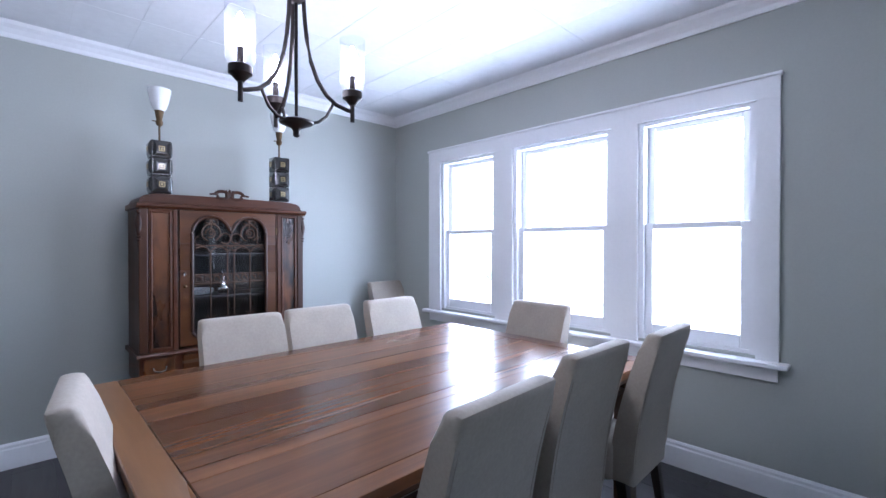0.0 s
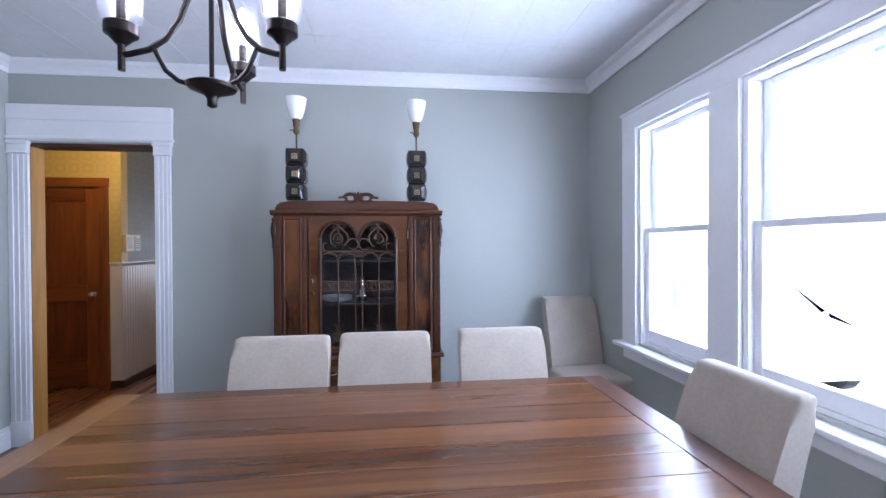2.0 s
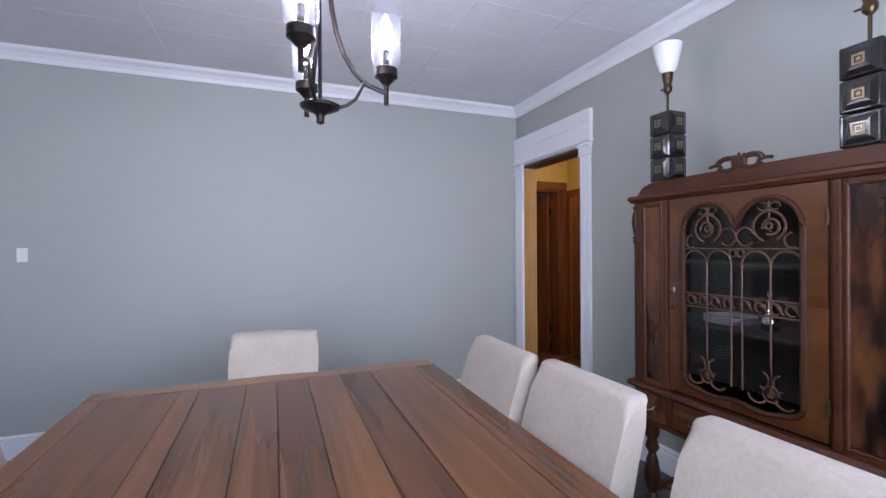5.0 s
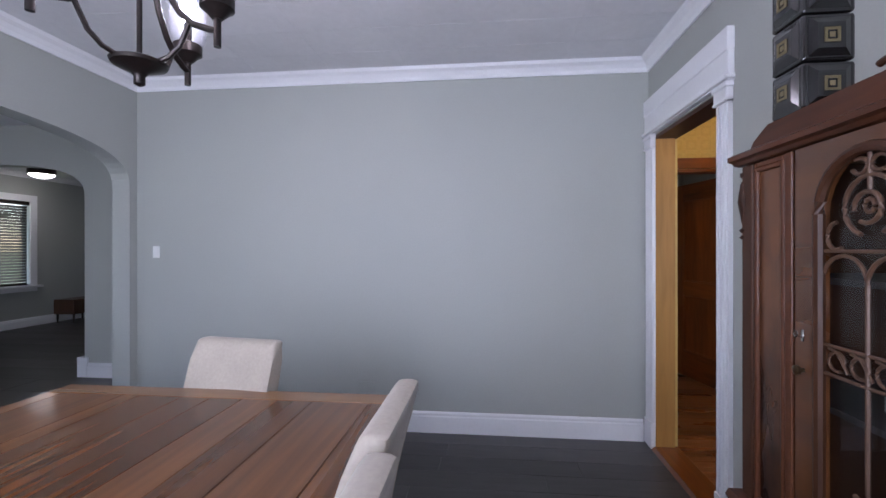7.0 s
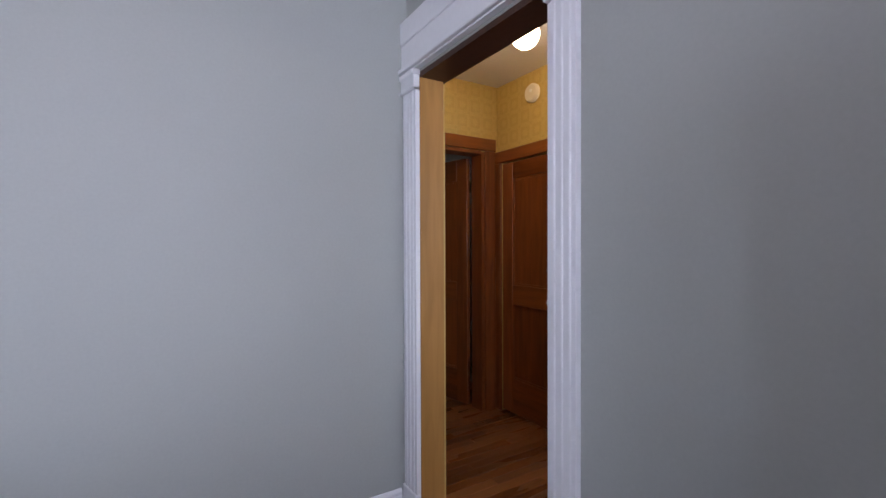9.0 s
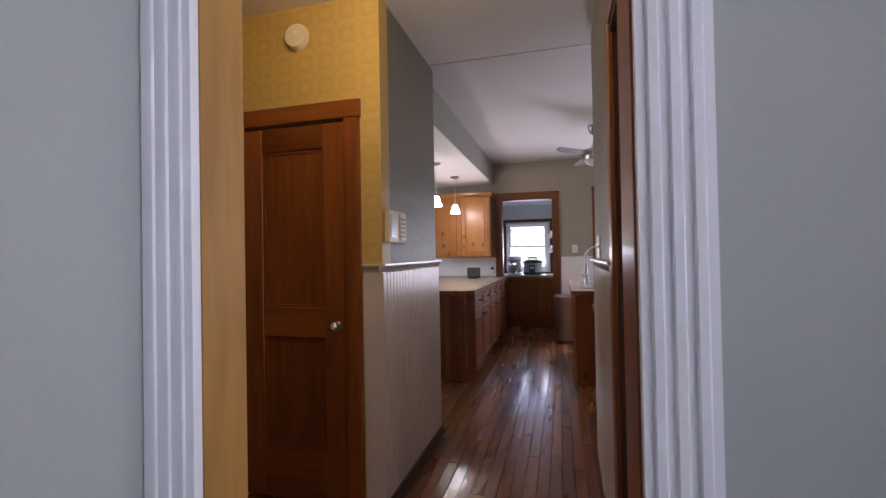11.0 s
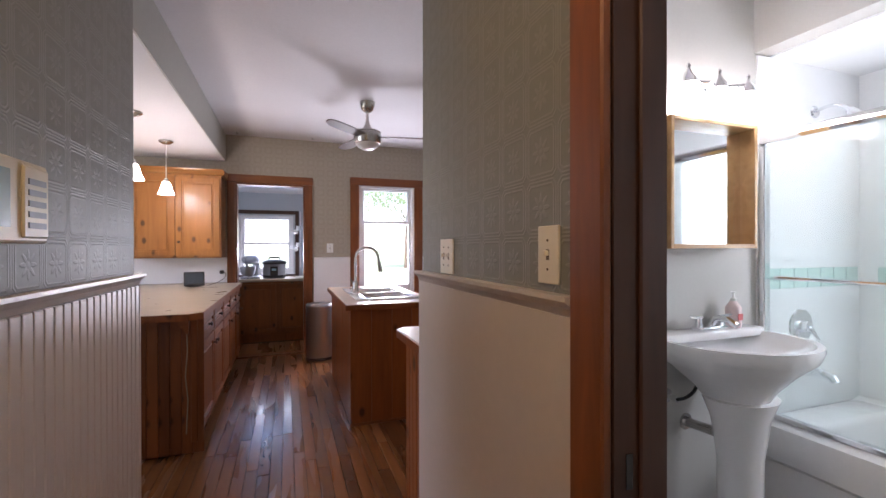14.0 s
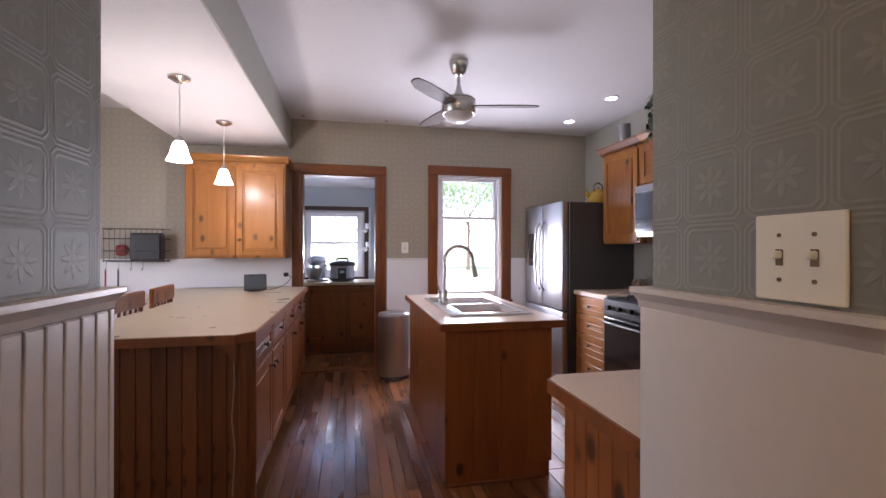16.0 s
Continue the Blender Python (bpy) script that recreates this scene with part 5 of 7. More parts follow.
cooker = thing("pressure_cooker", 0.335, 6.98, 0.869, "steel electric pressure cooker with a black lid", "pressure cooker")
part("body", lathe(bmesh.new(), [(0.13, 0.0), (0.145, 0.02), (0.15, 0.05), (0.15, 0.19), (0.155, 0.20)], seg=30), STEEL, cooker, "", True)
part("base", lathe(bmesh.new(), [(0.135, 0.001), (0.152, 0.012), (0.153, 0.045)], seg=30), MATBLACK, cooker, "", True)
part("lid", lathe(bmesh.new(), [(0.162, 0.20), (0.165, 0.215), (0.15, 0.24), (0.10, 0.26), (0.03, 0.265)], seg=30), MATBLACK, cooker, "black plastic lid", True)
part("handle", tube(bmesh.new(), [(-0.075, 0, 0.255), (-0.06, 0, 0.29), (0.06, 0, 0.29), (0.075, 0, 0.255)], 0.012, 8), MATBLACK, cooker, "", True)
part("control_panel", box(-0.05, 0.05, -0.158, -0.14, 0.04, 0.17, 0.006), MATBLACK, cooker)
part("display", box(-0.028, 0.028, -0.160, -0.157, 0.11, 0.14), surface("lcd", (0.35, 0.55, 0.65), 0.2), cooker, "pale blue display")
mix = thing("stand_mixer", 0.045, 6.99, 0.869, "silver stand mixer with a steel bowl in the pantry", "stand mixer", "", -35)
part("base", box(-0.07, 0.07, -0.16, 0.12, 0, 0.035, 0.014, 3), STEEL, mix, "", True)
bm = bmesh.new()
prism(bm, [(0.045, 0.03), (0.115, 0.03), (0.10, 0.12), (0.105, 0.22), (0.05, 0.22), (0.055, 0.12)], 'x', -0.045, 0.045)
bmesh.ops.bevel(bm, geom=list(bm.edges), offset=0.012, segments=2, affect='EDGES')
part("column", bm, STEEL, mix, "", True)
bm = lathe(bmesh.new(), [(0.02, -0.165), (0.045, -0.155), (0.058, -0.11), (0.062, 0.0), (0.058, 0.10), (0.04, 0.14), (0.012, 0.148)], seg=20)
part("motor_head", bm, STEEL, mix, "silver rounded motor head", True, pose(0, -0.03, 0.265, 90, 0, 0) @ Matrix.Diagonal((0.9, 1.0, 1.0, 1)))
part("hub", rod(bmesh.new(), (0, -0.10, 0.225), (0, -0.10, 0.165), 0.022, 0.016, 16), STEEL, mix, "", True)
part("bowl", lathe(bmesh.new(), [(0.045, 0.036), (0.06, 0.04), (0.088, 0.075), (0.10, 0.13), (0.102, 0.17), (0.098, 0.17), (0.095, 0.13), (0.05, 0.045)], 0, -0.085, 0, 28, cap=False), STEEL, mix, "polished steel bowl", True)
part("bowl_handle", tube(bmesh.new(), [(-0.098, -0.085, 0.15), (-0.135, -0.085, 0.145), (-0.14, -0.085, 0.10), (-0.096, -0.085, 0.09)], 0.006, 8), STEEL, mix, "", True)
part("lock_lever", rod(bmesh.new(), (0.045, 0.06, 0.20), (0.07, 0.06, 0.20), 0.006, seg=8), MATBLACK, mix)
wine = thing("wall_rack", 0.70, PY - 0.031, 1.0, "small white rack holding cups by the window", "rack")
part("post", box(-0.01, 0.01, -0.02, 0, 0, 0.85), WHITE, wine)
for z in (0.3, 0.55):
    part("arm", rod(bmesh.new(), (0, -0.01, z), (0, -0.14, z), 0.006, seg=8), WHITE, wine)
    part("cup", lathe(bmesh.new(), [(0.02, 0), (0.035, 0.02), (0.035, 0.07), (0.031, 0.07)], -0.03, -0.10, z + 0.006, 16), MILK, wine, "", True)

# ---- peninsula with base cabinets ----
pen = thing("peninsula_cabinet", 0, 0, 0, "brown pine peninsula cabinet with doors and a beadboard end", "cabinet")
PX, PY0, PH = -0.03, 3.42, 0.855
part("body", box(-0.62, PX, PY0 + 0.02, YB - 0.02, 0.10, PH), PINE_D, pen)
part("toe_board", box(-0.60, PX - 0.06, PY0 + 0.05, YB - 0.03, 0, 0.10), GAP, pen)
bead = mesh_of("bead_board", box(-0.031, 0.031, -0.006, 0.006, -0.42, 0.42, 0.004), PINE_D)
for k in range(10):
    ob = new("bead_board", bead)
    ob.parent = pen
    ob.location = (-0.585 + k * 0.0625, PY0 + 0.012, 0.432)
part("corner_post", box(PX - 0.035, PX + 0.004, PY0 - 0.002, PY0 + 0.04, 0.08, PH, 0.004), PINE_D, pen)
bm = bmesh.new()
prism(bm, [(PX - 0.12, 0.85), (PX - 0.035, 0.85), (PX - 0.04, 0.76), (PX - 0.07, 0.80), (PX - 0.10, 0.835)], 'y', PY0 - 0.05, PY0 - 0.01)
part("corbel", bm, PINE_D, pen)
units = [(3.47, 3.98), (4.0, 4.48), (4.5, 4.98), (5.0, 5.48), (5.5, 5.88)]
for i, (a, b) in enumerate(units):
    cab_door(pen, "drawer", 'y', PX, 1, a, b, 0.70, 0.84, (PINE_R, PINE_R), ((a + b) / 2, 0.77))
    cab_door(pen, "door", 'y', PX, 1, a, b, 0.12, 0.675, (PINE_R, PINE_R), (b - 0.04, 0.60) if i != 1 else (a + 0.04, 0.60))
bm = bmesh.new()
tube(bm, [(PX - 0.055, PY0 - 0.006, 0.80), (PX - 0.05, PY0 - 0.009, 0.66), (PX - 0.062, PY0 - 0.008, 0.5), (PX - 0.048, PY0 - 0.009, 0.35), (PX - 0.058, PY0 - 0.007, 0.14)], 0.0038, 6)
tagged(new("hanging_cord", mesh_of("hanging_cord", bm, surface("twine", (0.22, 0.18, 0.12), 0.9), True)), "loose tan cord hanging down the cabinet corner", "cord")
bm = bmesh.new()
out = [(-0.72, 3.36), (-0.07, 3.36), (0.0, 3.43), (0.0, YB - 0.002), (-1.25, YB - 0.002), (-1.25, 5.1), (-0.95, 4.7)]
prism(bm, out, 'z', 0.856, 0.893)
top = tagged(new("peninsula_worktop", mesh_of("peninsula_worktop", bm, LAMIN)), "mottled beige laminate worktop with a wooden edge", "worktop")
bm = bmesh.new()
edge = [(-0.72, 3.352), (-0.067, 3.352), (0.008, 3.427), (0.008, YB - 0.003)]
for (x0, y0), (x1, y1) in zip(edge, edge[1:]):
    d = Vector((x1 - x0, y1 - y0, 0)).normalized()
    nrm = Vector((-d.y, d.x, 0)) * 0.007
    p = [(x0, y0), (x1, y1), (x1 + nrm.x, y1 + nrm.y), (x0 + nrm.x, y0 + nrm.y)]
    prism(bm, p, 'z', 0.850, 0.890)
part("wooden_edge", bm, PINE_R, top, "reddish wood edging")

disp = thing("smart_display", -0.40, 5.45, 0.894, "small black smart display standing on the worktop", "display", "", 12)
disp.scale = (1.05, 1.0, 1.3)
bm = box(-0.09, 0.09, -0.012, 0.012, 0, 0.115, 0.006, 2)
bm.transform(pose(0, 0, 0.008, -18, 0, 0))
part("case", bm, MATBLACK, disp)
bm = box(-0.078, 0.078, -0.014, -0.0121, 0.016, 0.10)
bm.transform(pose(0, 0, 0.008, -18, 0, 0))
part("screen", bm, surface("screen_grey", (0.05, 0.06, 0.07), 0.5, spec=0.2), disp, "dim grey screen")
bm = bmesh.new()
prism(bm, [(0.01, 0.002), (0.07, 0.002), (0.035, 0.09)], 'x', -0.06, 0.06)
part("stand", bm, MATBLACK, disp)
plug = thing("wall_plug", -0.20, YB - 0.0125, 1.0, "dark adapter plugged into the backsplash with its cord", "plug")
part("adapter", box(-0.022, 0.022, -0.035, 0, 0, 0.04, 0.005), MATBLACK, plug)
part("cord", tube(bmesh.new(), bezier((0.02, -0.03, 0.01), (0.06, -0.05, 0.03), (0.08, -0.06, -0.08), (-0.1, -0.35, -0.103), 14), 0.003, 6), MATBLACK, plug, "", True)

# ---- wall cabinet over the worktop ----
up = thing("wall_cabinet", 0, 0, 0, "knotty pine wall cabinet with two raised-panel doors", "cabinet")
UX0, UX1, UY, UZ0, UZ1 = -1.03, -0.165, 5.60, 1.19, 2.08
part("body", box(UX0, UX1, UY, YB - 0.001, UZ0, UZ1, 0.003), PINE, up)
mid = (UX0 + UX1) / 2
cab_door(up, "door", 'x', UY, -1, UX0 + 0.015, mid - 0.004, UZ0 + 0.02, UZ1 - 0.03, (PINE, PINE))
cab_door(up, "door", 'x', UY, -1, mid + 0.004, UX1 - 0.015, UZ0 + 0.02, UZ1 - 0.03, (PINE, PINE), (mid + 0.035, UZ0 + 0.17))
bm = bmesh.new()
prism(bm, [(UY, UZ1), (UY - 0.02, UZ1 + 0.01), (UY - 0.05, UZ1 + 0.045), (UY - 0.055, UZ1 + 0.06), (YB - 0.001, UZ1 + 0.06), (YB - 0.001, UZ1)], 'x', UX0 - 0.04, UX1 + 0.03)
part("cornice", bm, PINE_H, up)

# ---- pendant lamps ----
def pendant(x, y):
    root = thing("pendant_lamp", x, y, 2.30, "small lit white glass pendant on a nickel canopy", "pendant lamp", "pendants over the peninsula")
    part("canopy", lathe(bmesh.new(), [(0.01, -0.035), (0.03, -0.03), (0.06, -0.012), (0.062, 0)], seg=24), NICKEL, root, "", True)
    part("cord", rod(bmesh.new(), (0, 0, -0.36), (0, 0, -0.03), 0.004, seg=8), WPLAS, root)
    part("socket", lathe(bmesh.new(), [(0.022, -0.385), (0.024, -0.37), (0.012, -0.35)], seg=16), NICKEL, root, "", True)
    sh = part("shade", lathe(bmesh.new(), [(0.068, -0.50), (0.062, -0.485), (0.050, -0.46), (0.042, -0.42), (0.030, -0.39), (0.02, -0.383)], seg=28, cap=False), SHADE, root, "glowing white glass bell shade", True)
    sh.visible_shadow = False
    bulb_light("pendant_light", x, y, 1.84, 1.2, (1.0, 0.9, 0.76), 0.03)
    return root


pendant(-0.56, 4.12)
pendant(-0.56, 5.05)

# ---- ceiling fan ----
fan = thing("ceiling_fan", 1.19, 4.27, KC, "brushed nickel three-blade ceiling fan with a frosted light", "ceiling fan")
part("canopy", lathe(bmesh.new(), [(0.025, -0.095), (0.05, -0.075), (0.068, -0.02), (0.07, 0)], seg=28), NICKEL, fan, "", True)
part("downrod", rod(bmesh.new(), (0, 0, -0.2), (0, 0, -0.08), 0.013, seg=12), NICKEL, fan, "", True)
part("motor", lathe(bmesh.new(), [(0.115, -0.375), (0.122, -0.36), (0.122, -0.285), (0.117, -0.283), (0.117, -0.277), (0.122, -0.275), (0.112, -0.262), (0.045, -0.245), (0.022, -0.20), (0.014, -0.16)], seg=36), NICKEL, fan, "", True)
part("light_bowl", lathe(bmesh.new(), [(0.01, -0.435), (0.05, -0.428), (0.09, -0.405), (0.108, -0.376)], seg=30), surface("frosted_bowl", (0.72, 0.70, 0.68), 0.3), fan, "frosted white glass bowl", True)
for ang in (-12, 108, 228):
    bm = bmesh.new()
    pts = [(0.10, -0.045), (0.3, -0.06), (0.48, -0.058), (0.56, -0.03), (0.575, 0.0), (0.56, 0.03), (0.46, 0.045), (0.25, 0.05), (0.10, 0.045)]
    prism(bm, pts, 'z', -0.004, 0.004)
    bm.transform(pose(0, 0, -0.315, 0, 0, ang) @ pose(0, 0, 0, 10, 0, 0))
    part("blade", bm, wood("fan_blade", (0.10, 0.07, 0.06), (0.16, 0.115, 0.10), 'x', 0.6, 0.0) if ang == -12 else bpy.data.materials["fan_blade"], fan, "grey-brown fan blade")
for x, y in ((2.68, 4.70), (2.66, 5.42), (0.80, 5.80), (-0.03, 5.80)):
    sp = thing("recessed_spotlight", x, y, KC, "small lit recessed ceiling spotlight", "spotlight", "recessed kitchen spots")
    bright = x > 2
    part("trim_ring", lathe(bmesh.new(), [(0.045 if bright else 0.02, -0.004), (0.062 if bright else 0.03, -0.008), (0.065 if bright else 0.032, -0.001)], seg=24), WHITE, sp, "", True)
    part("lens", lathe(bmesh.new(), [(0.043 if bright else 0.018, -0.006), (0.043 if bright else 0.018, -0.003)], seg=24), SPOT if bright else BRASS, sp, "", True)

# ---- island with the sink ----
isl = thing("kitchen_island", 0, 0, 0, "reddish pine kitchen island with plain board sides", "island")
IX0, IX1, IY0, IY1, IH = 0.935, 1.55, 3.53, 4.95, 0.85
part("body", box(IX0 + 0.012, IX1 - 0.012, IY0 + 0.012, IY1 - 0.01, 0.0, IH), PINE_R, isl)
for k in range(4):
    w = (IX1 - IX0) / 4
    part("front_board", box(IX0 + k * w + 0.0008, IX0 + (k + 1) * w - 0.0008, IY0, IY0 + 0.012, 0.0 if k < 3 else 0.09, IH, 0.002), PINE_R, isl)
for k in range(6):
    w = (IY1 - IY0 - 0.012) / 6
    part("side_board", box(IX0, IX0 + 0.012, IY0 + 0.012 + k * w + 0.0006, IY0 + 0.012 + (k + 1) * w - 0.0006, 0.0, IH, 0.001), PINE_R, isl)
part("floor_trim", box(IX0 - 0.006, IX1 - 0.05, IY0 - 0.008, IY0 - 0.001, 0, 0.018, 0.002), PINE_D, isl)
SX0, SX1, SY0, SY1 = 1.03, 1.50, 3.74, 4.62
bm = bmesh.new()
bx(bm, IX0 - 0.03, IX1 + 0.06, IY0 - 0.035, SY0, IH + 0.001, IH + 0.036)
bx(bm, IX0 - 0.03, IX1 + 0.06, SY1, IY1 + 0.03, IH + 0.001, IH + 0.036)
bx(bm, IX0 - 0.03, SX0, SY0, SY1, IH + 0.001, IH + 0.036)
bx(bm, SX1, IX1 + 0.06, SY0, SY1, IH + 0.001, IH + 0.036)
itop = tagged(new("island_worktop", mesh_of("island_worktop", bm, LAMIN_P)), "pale laminate island worktop with a wooden edge", "worktop")
bm = bmesh.new()
for a in ((IX0 - 0.038, IX1 + 0.068, IY0 - 0.043, IY0 - 0.0352), (IX0 - 0.038, IX1 + 0.068, IY1 + 0.0302, IY1 + 0.038), (IX0 - 0.038, IX0 - 0.0302, IY0 - 0.035, IY1 + 0.03), (IX1 + 0.0602, IX1 + 0.068, IY0 - 0.035, IY1 + 0.03)):
    bx(bm, *a, IH - 0.006, IH + 0.033, 0.002)
part("wooden_edge", bm, PINE_R, itop, "reddish wood edging")
sink = thing("double_sink", 0, 0, 0, "white enamel double-bowl kitchen sink set in the island", "sink")
ZT = IH + 0.037
for a, b in ((SY0 + 0.03, (SY0 + SY1) / 2 - 0.012), ((SY0 + SY1) / 2 + 0.012, SY1 - 0.03)):
    x0, x1, zb = SX0 + 0.07, SX1 - 0.03, ZT - 0.17
    bm = box(x0, x1, a, b, zb, zb + 0.004)
    for q in ((x0 - 0.004, x0, a, b), (x1, x1 + 0.004, a, b), (x0 - 0.004, x1 + 0.004, a - 0.004, a), (x0 - 0.004, x1 + 0.004, b, b + 0.004)):
        bx(bm, *q, zb, ZT + 0.004)
    part("bowl", bm, ENAMEL, sink)
bm = bmesh.new()
ym = (SY0 + SY1) / 2
for q in ((SX0 - 0.02, SX0 + 0.066, SY0 - 0.02, SY1 + 0.02), (SX1 - 0.026, SX1 + 0.02, SY0 - 0.02, SY1 + 0.02), (SX0 + 0.066, SX1 - 0.026, SY0 - 0.02, SY0 + 0.026), (SX0 + 0.066, SX1 - 0.026, SY1 - 0.026, SY1 + 0.02), (SX0 + 0.066, SX1 - 0.026, ym - 0.008, ym + 0.008)):
    bx(bm, *q, ZT + 0.0005, ZT + 0.012, 0.003, 2)
part("rim", bm, ENAMEL, sink, "", True)
tap = thing("kitchen_faucet", 1.065, 4.16, ZT + 0.012, "brushed nickel gooseneck pull-down kitchen faucet", "faucet")
part("base", lathe(bmesh.new(), [(0.03, 0), (0.03, 0.006), (0.024, 0.012), (0.023, 0.10), (0.017, 0.11)], seg=20), NICKEL, tap, "", True)
arc = [(0, 0, 0.10), (0, 0, 0.30)] + [(0.10 - 0.10 * math.cos(radians(a)), 0, 0.30 + 0.10 * math.sin(radians(a))) for a in range(15, 166, 15)] + [(0.205, 0, 0.27)]
part("neck", tube(bmesh.new(), arc, 0.0125, 12), NICKEL, tap, "", True)
part("spray_head", rod(bmesh.new(), (0.203, 0, 0.275), (0.222, 0, 0.185), 0.0145, 0.019, 14), NICKEL, tap, "dark-tipped spray head", True)
part("lever", tube(bmesh.new(), [(0, 0, 0.07), (-0.03, 0, 0.085), (-0.045, 0, 0.13)], 0.006, 8), NICKEL, tap, "", True)
soap = thing("soap_dispenser", 1.065, 4.32, ZT + 0.012, "small nickel soap pump beside the faucet", "soap pump")
part("pump", lathe(bmesh.new(), [(0.018, 0), (0.018, 0.03), (0.008, 0.035), (0.008, 0.075), (0.012, 0.08)], seg=14), NICKEL, soap, "", True)
part("spout", rod(bmesh.new(), (0, 0, 0.076), (0.05, 0, 0.07), 0.005, seg=8), NICKEL, soap, "", True)

can = thing("trash_can", 0.86, 5.62, 0, "tall stainless steel step trash can", "trash can")
part("body", lathe(bmesh.new(), [(0.15, 0.03), (0.152, 0.6)], seg=32, sx=1, sy=0.8), STEEL, can, "", True)
part("lid", lathe(bmesh.new(), [(0.155, 0.6), (0.157, 0.625), (0.14, 0.65), (0.02, 0.655)], seg=32, sx=1, sy=0.8), STEEL, can, "", True)
part("foot", lathe(bmesh.new(), [(0.158, 0), (0.158, 0.03)], seg=32, sx=1, sy=0.8), MATBLACK, can, "black plastic foot ring", True)
part("pedal", box(-0.05, 0.05, -0.18, -0.115, 0.012, 0.024, 0.003), MATBLACK, can)
switch_plate("switch_plate", 1.01, YB - 0.0005, 1.235, 0, 0.075, 0.115, 1, "white single switch on the kitchen wall", WPLAS)

# ---- counter stub by the hall wall ----
stub = thing("counter_cabinet", 0, 0, 0, "reddish pine base cabinet beside the hall wall", "cabinet")
part("body", box(1.075, 2.4, 2.021, 2.46, 0.0, 0.85), PINE_R, stub)
for k in range(7):
    part("side_board", box(1.063, 1.075, 2.023 + k * 0.061, 2.082 + k * 0.061, 0.0, 0.85, 0.002), PINE_R, stub)
bm = bmesh.new()
prism(bm, [(1.03, 2.021), (1.03, 2.475), (1.065, 2.51), (2.4, 2.51), (2.4, 2.021)], 'z', 0.851, 0.887)
st = tagged(new("counter_worktop", mesh_of("counter_worktop", bm, LAMIN_P)), "pale pinkish laminate worktop with a rounded wood edge", "worktop")
bm = bmesh.new()
edge = [(1.021, 2.021), (1.021, 2.478), (1.062, 2.52), (2.4, 2.52)]
for (x0, y0), (x1, y1) in zip(edge, edge[1:]):
    d = Vector((x1 - x0, y1 - y0, 0)).normalized()
    nrm = Vector((d.y, -d.x, 0)) * 0.008
    prism(bm, [(x0, y0), (x1, y1), (x1 + nrm.x, y1 + nrm.y), (x0 + nrm.x, y0 + nrm.y)], 'z', 0.845, 0.884)
part("wooden_edge", bm, PINE_R, st, "reddish wood edging")
trv = thing("wire_trivet", 1.36, 2.20, 0.8875, "thin grey outlined mat lying on the worktop", "trivet")
bm = bmesh.new()
frame_of_pts = [(-0.1, -0.09), (0.1, -0.09), (0.1, 0.09), (-0.1, 0.09)]
tube(bm, [(x, y, 0.003) for x, y in frame_of_pts], 0.0025, 6, True)
tube(bm, [(x * 0.8, y * 0.8, 0.003) for x, y in frame_of_pts], 0.0025, 6, True)
part("wire", bm, NICKEL, trv, "", True)

# ---- refrigerator ----
fr = thing("refrigerator", 0, 0, 0, "stainless french-door refrigerator with dark grey sides", "refrigerator")
FX, FY0, FY1, FT = 2.38, 5.02, 5.90, 1.738
part("case", box(FX + 0.07, XR - 0.002, FY0, FY1, 0.03, FT - 0.01, 0.006), DSTEEL, fr, "dark grey steel case")
fm = (FY0 + FY1) / 2
for a, b in ((FY0 + 0.003, fm - 0.003), (fm + 0.003, FY1 - 0.003)):
    d = part("door", box(FX, FX + 0.065, a, b, 0.70, FT, 0.012, 3), STEEL, fr, "", True)
    hy = fm - 0.05 if a < fm - 0.1 else fm + 0.05
    part("handle", tube(bmesh.new(), [(FX - 0.002, hy, 0.86), (FX - 0.045, hy, 0.92), (FX - 0.06, hy, 1.2), (FX - 0.045, hy, 1.5), (FX - 0.002, hy, 1.56)], 0.012, 10), STEEL, d, "", True)
part("dispenser", box(FX - 0.003, FX + 0.002, fm + 0.14, fm + 0.34, 1.1, 1.45, 0.003), BLACK, fr, "black ice and water dispenser")
fz = part("freezer_drawer", box(FX, FX + 0.065, FY0 + 0.003, FY1 - 0.003, 0.06, 0.69, 0.012, 3), STEEL, fr, "", True)
part("handle", tube(bmesh.new(), [(FX - 0.002, FY0 + 0.08, 0.62), (FX - 0.05, FY0 + 0.12, 0.62), (FX - 0.05, FY1 - 0.12, 0.62), (FX - 0.002, FY1 - 0.08, 0.62)], 0.012, 10), STEEL, fz, "", True)
for s in (FY0 + 0.05, FY1 - 0.05):
    part("foot", rod(bmesh.new(), (FX + 0.12, s, 0), (FX + 0.12, s, 0.03), 0.02, seg=10), MATBLACK, fr)
ket = thing("tea_kettle", 2.86, 5.2, FT - 0.008, "yellow enamel tea kettle standing on the refrigerator", "kettle")
YEL = surface("mustard_enamel", (0.50, 0.30, 0.03), 0.25, 0, 0.1, coat=0.5)
part("body", lathe(bmesh.new(), [(0.09, 0), (0.105, 0.02), (0.11, 0.06), (0.085, 0.11), (0.045, 0.13), (0.04, 0.135)], seg=28), YEL, ket, "", True)
part("lid", lathe(bmesh.new(), [(0.045, 0.132), (0.03, 0.145), (0.008, 0.15), (0.012, 0.165), (0.004, 0.175)], seg=18), YEL, ket, "", True)
part("handle", tube(bmesh.new(), [(-0.05, 0, 0.125), (-0.045, 0, 0.19), (0, 0, 0.215), (0.045, 0, 0.19), (0.05, 0, 0.125)], 0.008, 8), NICKEL, ket, "", True)
